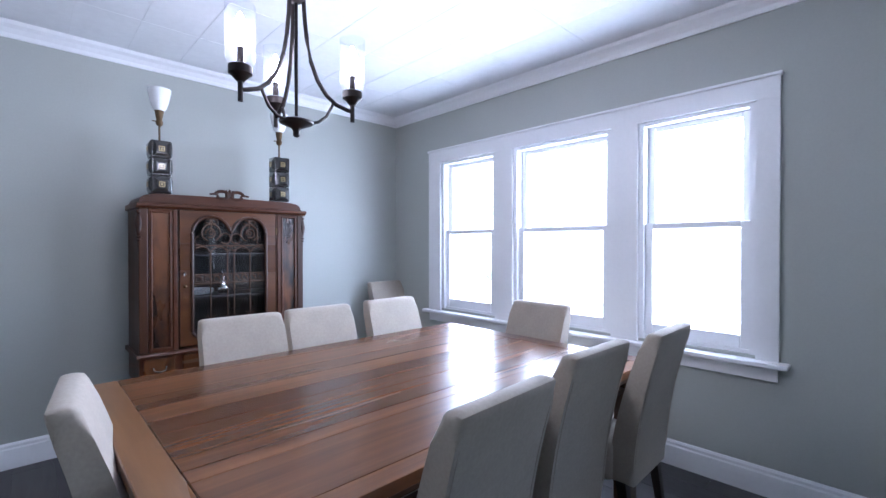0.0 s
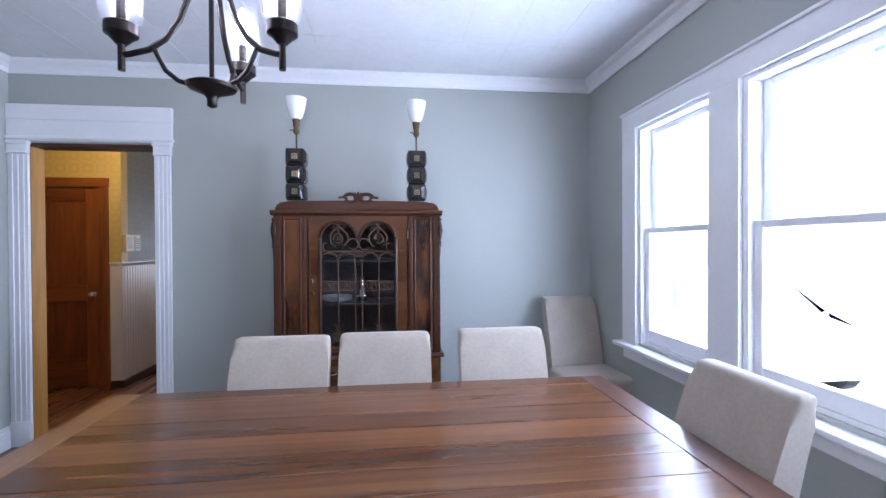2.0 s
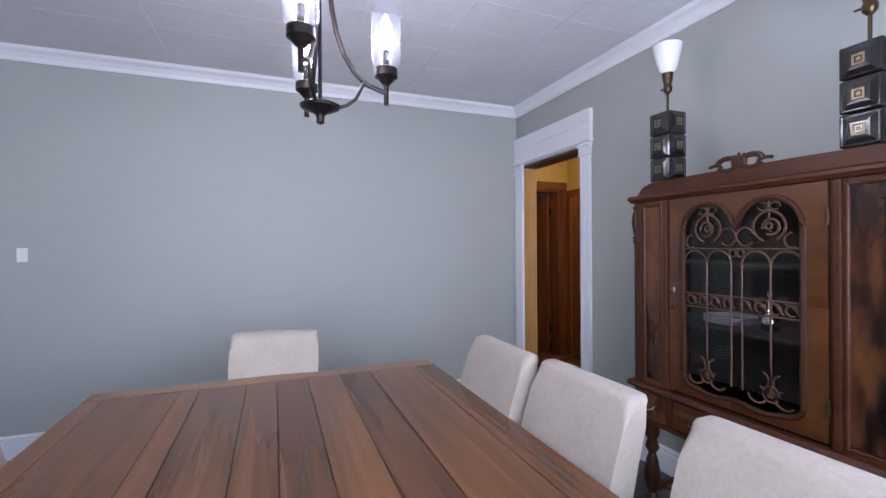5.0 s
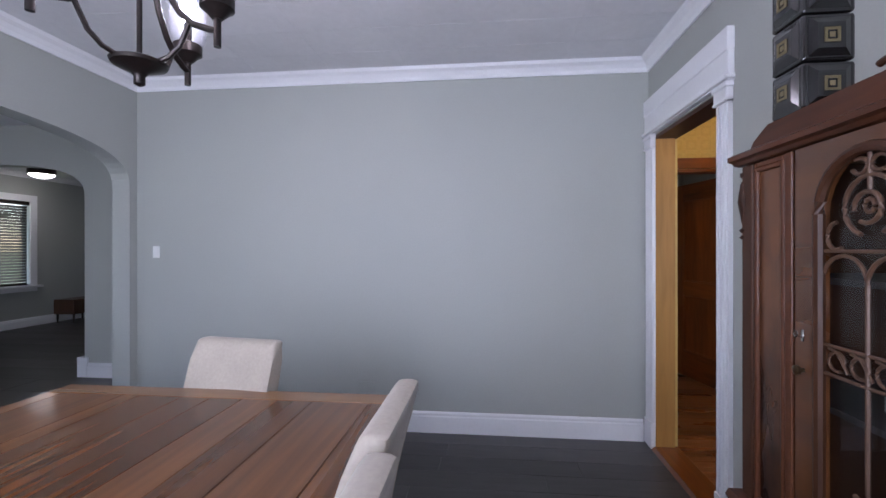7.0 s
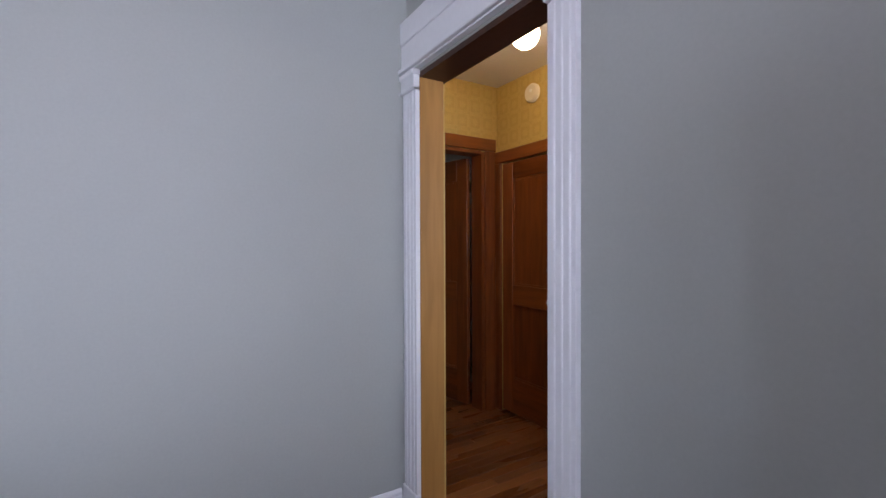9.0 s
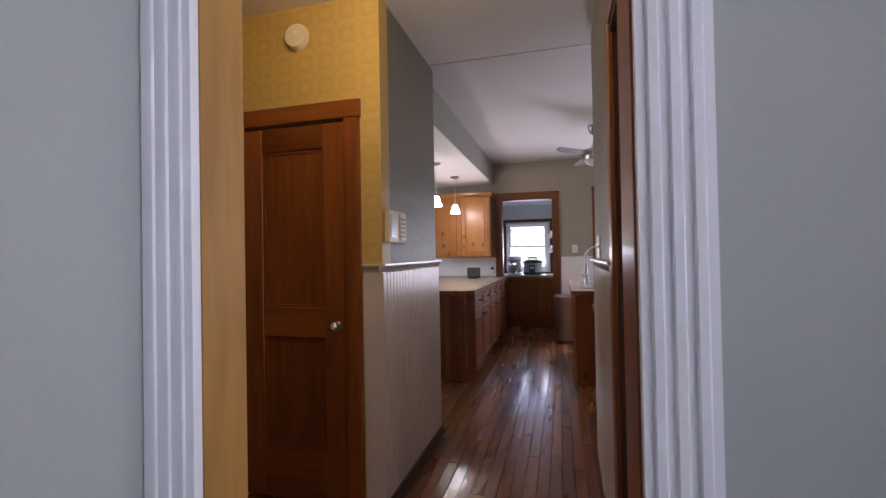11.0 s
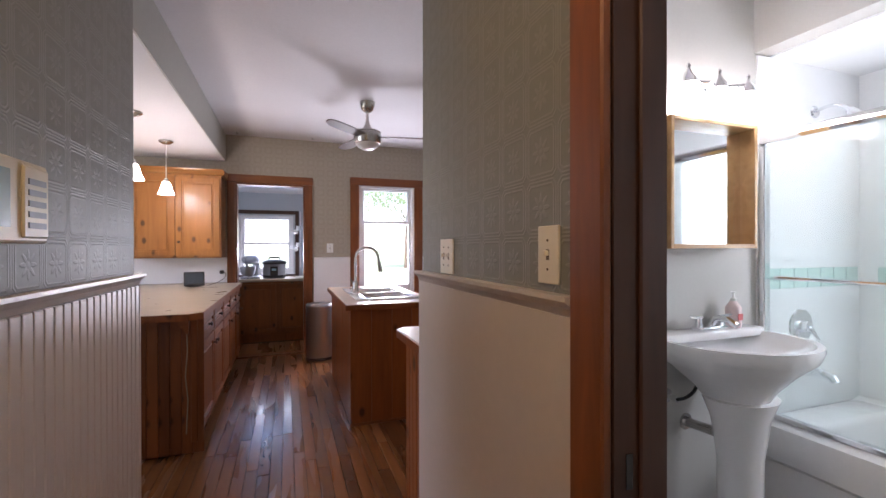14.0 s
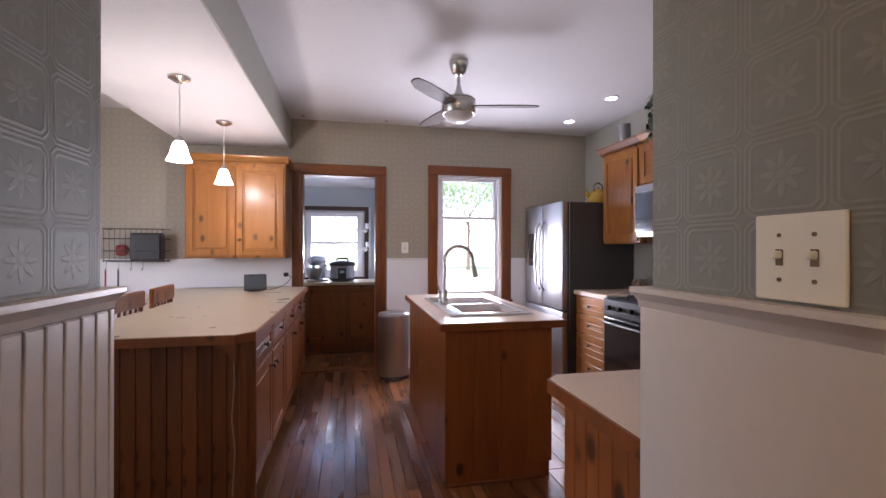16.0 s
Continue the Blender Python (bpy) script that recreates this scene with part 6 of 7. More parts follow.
part("spout", tube(bmesh.new(), [(-0.08, 0, 0.07), (-0.12, 0, 0.10), (-0.135, 0, 0.13)], lambda t: 0.02 - 0.008 * t, 10), YEL, ket, "", True)

# ---- stove side ----
drw = thing("drawer_cabinet", 0, 0, 0, "knotty pine base cabinet with four drawers", "cabinet")
part("body", box(2.52, XR - 0.001, 4.47, 5.0, 0.1, 0.86), PINE, drw)
part("toe_board", box(2.57, 3.0, 4.47, 5.0, 0, 0.10), GAP, drw)
for lo, hi in ((0.12, 0.34), (0.35, 0.52), (0.53, 0.69), (0.70, 0.85)):
    cab_door(drw, "drawer", 'y', 2.52, -1, 4.49, 4.98, lo, hi, (PINE, PINE), (4.735, (lo + hi) / 2))
tagged(new("stove_worktop", mesh_of("stove_worktop", box(2.49, XR - 0.001, 4.465, 5.01, 0.861, 0.90, 0.005), LAMIN_P)), "pale laminate worktop beside the stove", "worktop")
sv = thing("gas_stove", 0, 0, 0, "black gas stove with an oven window and rail handle", "stove")
part("body", box(2.48, XR - 0.001, 3.70, 4.455, 0.03, 0.89, 0.004), MATBLACK, sv)
ov = part("oven_door", box(2.445, 2.479, 3.715, 4.44, 0.24, 0.74, 0.008, 2), BLACK, sv, "black glass oven door")
part("handle", tube(bmesh.new(), [(2.445, 3.76, 0.70), (2.40, 3.78, 0.705), (2.40, 4.38, 0.705), (2.445, 4.40, 0.70)], 0.011, 8), MATBLACK, ov, "", True)
part("control_panel", box(2.45, 2.479, 3.71, 4.45, 0.75, 0.885, 0.006), MATBLACK, sv)
part("drawer", box(2.455, 2.479, 3.715, 4.44, 0.05, 0.225, 0.006), STEEL, sv, "steel lower drawer")
for k in range(5):
    part("knob", rod(bmesh.new(), (2.449, 3.80 + k * 0.14, 0.82), (2.42, 3.80 + k * 0.14, 0.82), 0.02, 0.016, 14), BLACK, sv, "", True)
for cy in (3.9, 4.27):
    for cx in (2.66, 2.95):
        g = bmesh.new()
        rod(g, (cx, cy, 0.891), (cx, cy, 0.903), 0.045, seg=18)
        for a in range(4):
            rod(g, (cx, cy, 0.918), (cx + 0.11 * math.cos(a * 1.5708), cy + 0.11 * math.sin(a * 1.5708), 0.918), 0.005, seg=6)
            rod(g, (cx + 0.11 * math.cos(a * 1.5708), cy + 0.11 * math.sin(a * 1.5708), 0.89), (cx + 0.11 * math.cos(a * 1.5708), cy + 0.11 * math.sin(a * 1.5708), 0.92), 0.005, seg=6)
        part("burner_grate", g, MATBLACK, sv)
part("back_guard", box(XR - 0.06, XR - 0.002, 3.70, 4.455, 0.89, 1.10, 0.006), BLACK, sv)
spice = thing("spice_jars", 3.0, 4.72, 0.9005, "small cluster of glass spice jars by the stove", "jars")
for k in range(4):
    j = part("jar", lathe(bmesh.new(), [(0.022, 0), (0.024, 0.01), (0.024, 0.08), (0.018, 0.09)], (k % 2) * 0.06 - 0.03, (k // 2) * 0.06, 0, 14), surface("spice_brown", (0.2, 0.12, 0.06), 0.3) if k == 0 else bpy.data.materials["spice_brown"], spice, "", True)
    part("lid", lathe(bmesh.new(), [(0.02, 0.09), (0.02, 0.11)], (k % 2) * 0.06 - 0.03, (k // 2) * 0.06, 0, 14), NICKEL, j, "", True)

ru = thing("wall_cabinet", 0, 0, 0, "tall knotty pine wall cabinet beside the microwave", "cabinet")
part("body", box(2.80, XR - 0.001, 4.47, 5.0, 1.33, 2.16, 0.003), PINE, ru)
cab_door(ru, "door", 'y', 2.80, -1, 4.485, 4.985, 1.35, 2.13, (PINE, PINE))
bm = bmesh.new()
prism(bm, [(2.80, 2.16), (2.775, 2.175), (2.745, 2.21), (2.74, 2.225), (XR - 0.001, 2.225), (XR - 0.001, 2.16)], 'y', 4.44, 5.04)
part("cornice", bm, PINE_D, ru)
ru2 = thing("wall_cabinet", 0, 0, 0, "knotty pine wall cabinet above the microwave", "cabinet")
part("body", box(2.80, XR - 0.001, 3.45, 4.465, 1.80, 2.16, 0.003), PINE, ru2)
for a, b in ((3.47, 3.95), (3.96, 4.45)):
    cab_door(ru2, "door", 'y', 2.80, -1, a, b, 1.82, 2.13, (PINE, PINE))
bm = bmesh.new()
prism(bm, [(2.80, 2.16), (2.775, 2.175), (2.745, 2.21), (2.74, 2.225), (XR - 0.001, 2.225), (XR - 0.001, 2.16)], 'y', 3.45, 4.439)
part("cornice", bm, PINE_H, ru2)
mw = thing("microwave", 0, 0, 0, "stainless over-range microwave with a black window", "microwave")
part("body", box(2.76, XR - 0.001, 3.70, 4.46, 1.38, 1.799, 0.004), STEEL, mw)
part("door", box(2.738, 2.759, 3.90, 4.455, 1.42, 1.74, 0.005), BLACK, mw, "black glass door")
part("top_grille", box(2.74, 2.759, 3.70, 4.455, 1.745, 1.795, 0.003), STEEL, mw)
part("handle", rod(bmesh.new(), (2.715, 3.93, 1.45), (2.715, 3.93, 1.71), 0.01, seg=10), STEEL, mw, "", True)
part("control_panel", box(2.738, 2.759, 3.705, 3.89, 1.42, 1.74, 0.003), MATBLACK, mw)
can2 = thing("steel_canister", 2.86, 4.78, 2.226, "plain steel canister on top of the cabinet", "canister")
part("body", lathe(bmesh.new(), [(0.055, 0), (0.058, 0.01), (0.058, 0.17), (0.05, 0.178)], seg=24), STEEL, can2, "", True)
part("lid", lathe(bmesh.new(), [(0.06, 0.17), (0.06, 0.182), (0.01, 0.186)], seg=24), STEEL, can2, "", True)
plant = thing("trailing_plant", 2.84, 4.2, 2.226, "trailing green ivy in a pot on top of the cabinet", "plant")
part("pot", lathe(bmesh.new(), [(0.05, 0), (0.07, 0.10), (0.072, 0.11), (0.06, 0.11)], seg=20), surface("terracotta", (0.30, 0.12, 0.06), 0.8), plant, "", True)
rng = random.Random(3)
IVY = surface("ivy_leaf", (0.035, 0.075, 0.03), 0.5, 0, 0.4, 30)
verts, faces = [], []
for k in range(240):
    a, h = rng.random() * 6.28, rng.random()
    r = 0.03 + 0.10 * rng.random()
    z = 0.10 + 0.16 * h if k % 3 else 0.08 - 0.16 * h
    if k % 3 == 0:
        a, r = math.pi + rng.gauss(0, 0.5), 0.10 + 0.03 * rng.random()
    c = Vector((r * math.cos(a), r * math.sin(a) * 1.4, z))
    q = Euler((rng.random() * 6, rng.random() * 6, rng.random() * 6)).to_matrix()
    s = 0.018 + 0.014 * rng.random()
    b = len(verts)
    verts += [c + q @ Vector(p) * s for p in ((-1, 0, 0), (-0.2, -0.7, 0.15), (1, 0, 0), (-0.2, 0.7, 0.15))]
    faces.append((b, b + 1, b + 2, b + 3))
me = bpy.data.meshes.new("leaves")
me.from_pydata(verts, [], faces)
me.materials.append(IVY)
lv = new("leaves", me)
lv.parent = plant

# ---- breakfast corner ----
rack = thing("wire_rack", -1.51, YB - 0.013, 1.145, "black wire wall rack filled with kitchen oddments", "wall rack")
rack.scale = (0.78, 1.0, 1.12)
bm = bmesh.new()
for z in (0.02, 0.10, 0.20, 0.28):
    tube(bm, [(-0.32, -0.002, z), (-0.32, -0.16, z), (0.32, -0.16, z), (0.32, -0.002, z)], 0.005, 6)
for k in range(12):
    x = -0.31 + k * 0.056
    tube(bm, [(x, -0.002, 0.01), (x, -0.155, 0.01), (x, -0.16, 0.28)], 0.003, 6)
part("wires", bm, MATBLACK, rack, "", True)
part("red_packet", box(-0.22, -0.10, -0.13, -0.05, 0.06, 0.15, 0.03, 3), surface("red_packet", (0.28, 0.03, 0.03), 0.5), rack)
part("black_box", box(-0.06, 0.28, -0.14, -0.03, 0.015, 0.25, 0.02), MATBLACK, rack)
for k, x in enumerate((-0.28, -0.15, -0.02, 0.10)):
    hk = part("hook", tube(bmesh.new(), [(x, -0.16, 0.02), (x, -0.165, -0.05), (x, -0.18, -0.06), (x, -0.185, -0.04)], 0.003, 6), NICKEL, rack, "", True)
    if k < 2:
        part("lanyard", box(x - 0.008, x + 0.008, -0.178, -0.172, -0.36, -0.055), MATBLACK if k else bpy.data.materials["red_packet"], hk)


def slat_chair(x, y, rz):
    root = thing("kitchen_chair", x, y, 0, "brown wooden kitchen chair with a slatted back", "chair", "kitchen chairs", rz)
    part("seat", box(-0.2, 0.2, -0.2, 0.2, 0.43, 0.46, 0.01), PINE_D, root)
    for sx in (-0.18, 0.18):
        part("back_post", rod(bmesh.new(), (sx, -0.18, 0), (sx, -0.24, 1.0), 0.016, 0.013), PINE_D, root, "", True)
        part("leg", rod(bmesh.new(), (sx, 0.17, 0), (sx, 0.17, 0.43), 0.015, 0.019), PINE_D, root, "", True)
    part("top_rail", box(-0.20, 0.20, -0.255, -0.225, 0.92, 1.02, 0.008), PINE_D, root)
    for k in range(5):
        part("slat", rod(bmesh.new(), (-0.12 + k * 0.06, -0.196, 0.455), (-0.12 + k * 0.06, -0.238, 0.93), 0.008), PINE_D, root, "", True)
    return root


slat_chair(-1.06, 4.08, 88)
slat_chair(-1.06, 4.56, 93)
slat_chair(-1.10, 3.52, 82)

# ---- bathroom ----
BY, BX = 1.76, 2.56
BH = 2.60
BWALL = surface("pale_grey_paint", (0.52, 0.52, 0.49), 0.6, 0, 0.03, 80, 0.04)
TUBW = surface("white_surround", (0.80, 0.82, 0.82), 0.2, 0, 0.02)
wall("wall_bath_north", 'x', BY, BY + 0.1, 1.0995, 3.45, 0, BH, BWALL, "pale grey bathroom wall behind sink and toilet")
wall("wall_bath_south", 'x', -0.0 + 0.131, 0.168, 1.0995, 3.45, 0, BH, BWALL, "pale grey bathroom wall")
wall("wall_bath_east", 'y', 3.33, 3.45, 0.168, BY, 0, BH, TUBW, "white surround wall behind the tub with a glass window", [(0.55, 1.15, 1.05, 1.95)])
wall("wall_bath_header", 'y', BX, BX + 0.1, 0.168, BY, 2.20, BH, BWALL, "pale grey wall above the tub alcove")
wall("wall_bath_west", 'y', 1.0995, 1.104, 0.945, BY, 0, BH, BWALL, "pale grey bathroom wall")
structure("ceiling_bath", box(1.151, 3.45, 0.131, BY + 0.1, BH, BH + 0.1), KCEIL, "white bathroom ceiling", "ceiling")
structure("ceiling_tub", box(BX + 0.1, 3.33, 0.168, BY, 2.19, 2.25), TUBW, "white ceiling of the tub alcove", "ceiling")
structure("wall_tub_end", box(BX + 0.01, 3.33, BY - 0.012, BY - 0.0005, 0.5, 2.19), TUBW, "white tub surround panel", "wall")
AQUA = surface("aqua_tile", (0.45, 0.66, 0.60), 0.15, 0, 0.08)
tile = mesh_of("tile", box(-0.048, 0.048, -0.003, 0.003, -0.048, 0.048, 0.002), AQUA)
band = tagged(new("trim_tile_band"), "band of pale aqua tiles round the tub", "tiles", "", "structure")
for k in range(7):
    ob = new("tile", tile)
    ob.parent = band
    ob.location = (BX + 0.10 + k * 0.1, BY - 0.0155, 1.145)
for k in range(15):
    ob = new("tile", tile)
    ob.parent = band
    ob.matrix_basis = pose(3.3265, 0.22 + k * 0.1, 1.145, 0, 0, 90) if not 0.5 < 0.22 + k * 0.1 < 1.2 else pose(3.3265, 0.22 + k * 0.1, 0.995, 0, 0, 90)
block = tagged(new("window_bath"), "window of glass blocks above the tub", "window", "", "structure")
BLK = glass("glass_block", (0.95, 1.0, 1.0), 0.15, 0.35)
bm = box(-0.096, 0.096, -0.04, 0.04, -0.109, 0.109, 0.01, 2)
blk = mesh_of("glass_block", bm, BLK)
for i in range(3):
    for j in range(4):
        ob = new("glass_block", blk)
        ob.parent = block
        ob.matrix_basis = pose(3.39, 0.65 + i * 0.2, 1.165 + j * 0.223, 0, 0, 90)
        ob.visible_shadow = False
# slate floor
SLATE = surface("slate_tile", (0.075, 0.08, 0.085), 0.5, 0, 0, 10, 0.3, (1, 1, 1), (0.19, 0.19, 0.18), piece=0.5)
structure("floor_base_bath", box(1.121, 3.45, 0.13, BY, -0.1, -0.006), surface("grey_grout", (0.25, 0.24, 0.22), 0.8), "grey grout below the slate tiles", "floor")
sl = tagged(new("floor_bath"), "dark slate tile floor of the bathroom", "floor", "", "structure")
tm = mesh_of("slate", box(-0.148, 0.148, -0.098, 0.098, -0.006, 0.001, 0.002), SLATE)
for i in range(5):
    for j in range(8):
        ob = new("slate", tm)
        ob.parent = sl
        ob.location = (1.32 + i * 0.302 + (0.15 if j % 2 else 0) - 0.1, 0.26 + j * 0.202, 0)
baseboard("baseboard_bath", 'x', 1.157, BX - 0.01, BY - 0.001, -1, 0.12)

tub = thing("bathtub", 0, 0, 0, "white enamel alcove bathtub with a moulded apron", "bathtub")
bm = bmesh.new()
prof = [(BX - 0.03, 0), (BX - 0.03, 0.08), (BX - 0.015, 0.10), (BX - 0.015, 0.34), (BX - 0.035, 0.36), (BX - 0.04, 0.46), (BX - 0.03, 0.50), (BX, 0.515), (BX + 0.07, 0.515), (BX + 0.09, 0.49), (BX + 0.14, 0.15), (BX + 0.20, 0.10), (BX + 0.62, 0.10), (BX + 0.68, 0.15), (BX + 0.71, 0.50), (BX + 0.768, 0.515), (BX + 0.768, 0)]
prism(bm, prof, 'y', 0.169, BY - 0.013)
part("tub", bm, ENAMEL, tub, "", True)
bm = box(BX + 0.05, BX + 0.72, BY - 0.20, BY - 0.014, 0.09, 0.513, 0.03, 3)
part("tub_end", bm, ENAMEL, tub, "", True)
part("drain", rod(bmesh.new(), (BX + 0.40, BY - 0.205, 0.36), (BX + 0.40, BY - 0.19, 0.36), 0.035, seg=20), CHROME, tub, "chrome overflow plate", True)
sd = thing("shower_doors", 0, 0, 0, "sliding glass shower doors in a chrome frame", "shower doors")
part("top_rail", box(BX + 0.005, BX + 0.055, 0.17, BY - 0.013, 1.765, 1.815, 0.012, 2), CHROME, sd, "", True)
part("bottom_track", box(BX + 0.01, BX + 0.05, 0.17, BY - 0.013, 0.516, 0.54, 0.004), CHROME, sd)
part("side_channel", box(BX + 0.01, BX + 0.05, BY - 0.04, BY - 0.0135, 0.541, 1.764, 0.003), CHROME, sd)
for x, a, b in ((BX + 0.018, 0.93, BY - 0.042), (BX + 0.040, 0.19, 1.02)):
    g = part("glass_panel", box(x - 0.003, x + 0.003, a, b, 0.542, 1.763), SHOWER, sd, "clear greenish glass panel")
    g.visible_shadow = False
    part("towel_bar", tube(bmesh.new(), [(x - 0.004, a + 0.06, 1.16), (x - 0.05, a + 0.07, 1.16), (x - 0.05, b - 0.07, 1.16), (x - 0.004, b - 0.06, 1.16)], 0.008, 8), CHROME, g, "chrome towel bar", True)
part("middle_stile", box(BX + 0.012, BX + 0.028, 0.915, 0.93, 0.542, 1.763), CHROME, sd)
shw = thing("shower_head", BX + 0.41, BY - 0.0125, 1.965, "chrome shower head on a curved arm", "shower head")
part("arm", tube(bmesh.new(), bezier((0, 0, 0), (0, -0.08, 0.03), (0, -0.12, 0.0), (0, -0.15, -0.04), 10), 0.009, 8), CHROME, shw, "", True)
part("flange", lathe(bmesh.new(), [(0.03, 0), (0.025, 0.008)], seg=18), CHROME, shw, "", True, pose(0, 0, 0, 90, 0, 0))
part("head", rod(bmesh.new(), (0, -0.145, -0.03), (0, -0.175, -0.08), 0.018, 0.036, 18), CHROME, shw, "", True)
vlv = thing("tub_valve", BX + 0.305, BY - 0.0125, 0.91, "round chrome tub valve with a lever", "valve")
part("plate", lathe(bmesh.new(), [(0.085, 0), (0.08, 0.008), (0.03, 0.012), (0.026, 0.04)], seg=30), CHROME, vlv, "", True, pose(0, 0, 0, 90, 0, 0))
part("lever", rod(bmesh.new(), (0, -0.04, 0), (0.03, -0.06, -0.06), 0.012, 0.008), CHROME, vlv, "", True)
spt = thing("tub_spout", BX + 0.31, BY - 0.0125, 0.70, "chrome tub spout above the drain", "spout")
part("spout", tube(bmesh.new(), [(0, 0, 0), (0, -0.09, 0), (0, -0.13, -0.01), (0, -0.14, -0.03)], lambda t: 0.026 - 0.006 * t, 12), CHROME, spt, "", True)

# pedestal sink
ps = thing("pedestal_sink", 2.20, BY - 0.001, 0, "white china pedestal sink with a wide oval basin", "sink")
bm = bmesh.new()
out = []
for k in range(33):
    a = math.pi + math.pi * k / 32
    out.append((0.31 * math.cos(a), -0.16 + 0.30 * math.sin(a) * 1.0))
out = [(-0.30, 0.0), (-0.31, -0.14)] + out[1:-1] + [(0.31, -0.14), (0.30, 0.0)]
cen = Vector((0, -0.20))


def lev(bm, scale, z, cy=-0.20):
    return [bm.verts.new((u * scale, cy + (v - cy) * scale if v < -0.02 or scale > 0.97 else min(v, cy + (v - cy) * scale), z)) for u, v in out]


levels = [lev(bm, 0.34, 0.62), lev(bm, 0.47, 0.675), lev(bm, 0.72, 0.745), lev(bm, 0.95, 0.795), lev(bm, 1.0, 0.83), lev(bm, 0.99, 0.845), lev(bm, 0.90, 0.845), lev(bm, 0.82, 0.822), lev(bm, 0.5, 0.785), lev(bm, 0.1, 0.78)]
for a, b in zip(levels, levels[1:]):
    n = len(a)
    for k in range(n):
        bm.faces.new((a[k], a[(k + 1) % n], b[(k + 1) % n], b[k]))
bm.faces.new(levels[0])
bm.faces.new(levels[-1])
part("basin", bm, ENAMEL, ps, "", True)
part("back_ledge", box(-0.295, 0.295, -0.10, 0.0, 0.825, 0.862, 0.012, 2), ENAMEL, ps, "", True)
part("pedestal", lathe(bmesh.new(), [(0.14, 0), (0.135, 0.03), (0.10, 0.07), (0.088, 0.2), (0.092, 0.42), (0.115, 0.56), (0.15, 0.64)], 0, -0.20, 0, 30, 1, 0.85), ENAMEL, ps, "", True)
bm = bmesh.new()
rod(bm, (-0.05, -0.30, 0.79), (-0.05, -0.305, 0.79), 0.012, seg=12)
part("overflow", bm, MATBLACK, ps)
ps.scale = (0.98, 0.97, 1.095)
fc = thing("bath_faucet", 2.205, BY - 0.06, 0.9445, "chrome two-lever bathroom faucet", "faucet")
part("body", box(-0.08, 0.08, -0.025, 0.025, 0, 0.015, 0.006, 2), CHROME, fc, "", True)
part("spout", tube(bmesh.new(), [(0, 0, 0.01), (0, -0.03, 0.05), (0, -0.08, 0.055), (0, -0.12, 0.035)], 0.013, 10), CHROME, fc, "", True)
for s in (-1, 1):
    h = part("handle", lathe(bmesh.new(), [(0.018, 0.012), (0.014, 0.03), (0.012, 0.05)], s * 0.065, 0, 0, 14), CHROME, fc, "", True)
    part("lever", rod(bmesh.new(), (s * 0.05, 0, 0.052), (s * 0.125, -0.01, 0.06), 0.008, 0.006), CHROME, h, "", True)
sb = thing("soap_bottle", 2.345, BY - 0.06, 0.9445, "clear pump bottle with pink soap on the sink", "soap bottle")
part("bottle", lathe(bmesh.new(), [(0.028, 0), (0.031, 0.01), (0.031, 0.09), (0.012, 0.115)], seg=20), surface("pink_soap", (0.85, 0.70, 0.69), 0.2), sb, "", True)
part("label", box(-0.014, 0.014, -0.0325, -0.0305, 0.035, 0.062), surface("label_red", (0.55, 0.12, 0.12), 0.5), sb, "red and white label")
part("pump", lathe(bmesh.new(), [(0.012, 0.115), (0.012, 0.125), (0.006, 0.13), (0.006, 0.15), (0.012, 0.155)], seg=14), WPLAS, sb, "white pump", True)
sup = thing("water_supply", 2.02, BY - 0.001, 0.665, "chrome supply valve with a braided hose below the sink", "valve")
part("valve", rod(bmesh.new(), (0, 0, 0), (0, -0.06, 0), 0.012), CHROME, sup, "", True)
part("flange", rod(bmesh.new(), (0, 0, 0), (0, -0.006, 0), 0.03, seg=16), CHROME, sup, "", True)
part("hose", tube(bmesh.new(), bezier((0, -0.06, 0), (0.10, -0.08, 0.0), (0.14, -0.07, 0.1), (0.07, -0.07, 0.2), 12), 0.007, 8), MATBLACK, sup, "", True)
drn = thing("drain_pipe", 2.13, BY - 0.001, 0.54, "grey drain pipe stub in the wall", "pipe")
part("pipe", rod(bmesh.new(), (0, 0, 0), (0.02, -0.12, 0), 0.02, seg=14), NICKEL, drn, "", True)
part("flange", rod(bmesh.new(), (0, 0, 0), (0.001, -0.008, 0), 0.035, seg=18), NICKEL, drn, "", True)

# toilet
tl = thing("toilet", 1.572, BY - 0.014, 0, "white two-piece toilet with its lid closed", "toilet", "", 3)
tl.scale = (0.92, 0.98, 1.0)
bm = bmesh.new()
prism(bm, [(-0.21, 0.0), (-0.215, -0.12), (-0.19, -0.19), (0, -0.205), (0.19, -0.19), (0.215, -0.12), (0.21, 0.0)], 'z', 0.40, 0.765)
part("tank", bm, ENAMEL, tl, "", True)
bm = bmesh.new()
prism(bm, [(-0.225, 0.0), (-0.23, -0.125), (-0.20, -0.205), (0, -0.22), (0.20, -0.205), (0.23, -0.125), (0.225, 0.0)], 'z', 0.766, 0.805)
bmesh.ops.bevel(bm, geom=[e for e in bm.edges if e.verts[0].co.z > 0.8 and e.verts[1].co.z > 0.8], offset=0.012, segments=2, affect='EDGES')
part("tank_lid", bm, ENAMEL, tl, "", True)
part("flush_lever", rod(bmesh.new(), (-0.15, -0.205, 0.70), (-0.08, -0.225, 0.695), 0.008), CHROME, tl, "chrome flush lever", True)
part("bowl", lathe(bmesh.new(), [(0.10, 0.0), (0.115, 0.02), (0.10, 0.10), (0.12, 0.20), (0.165, 0.30), (0.19, 0.365), (0.19, 0.385)], 0, -0.43, 0, 36, 1, 1.3), ENAMEL, tl, "", True)
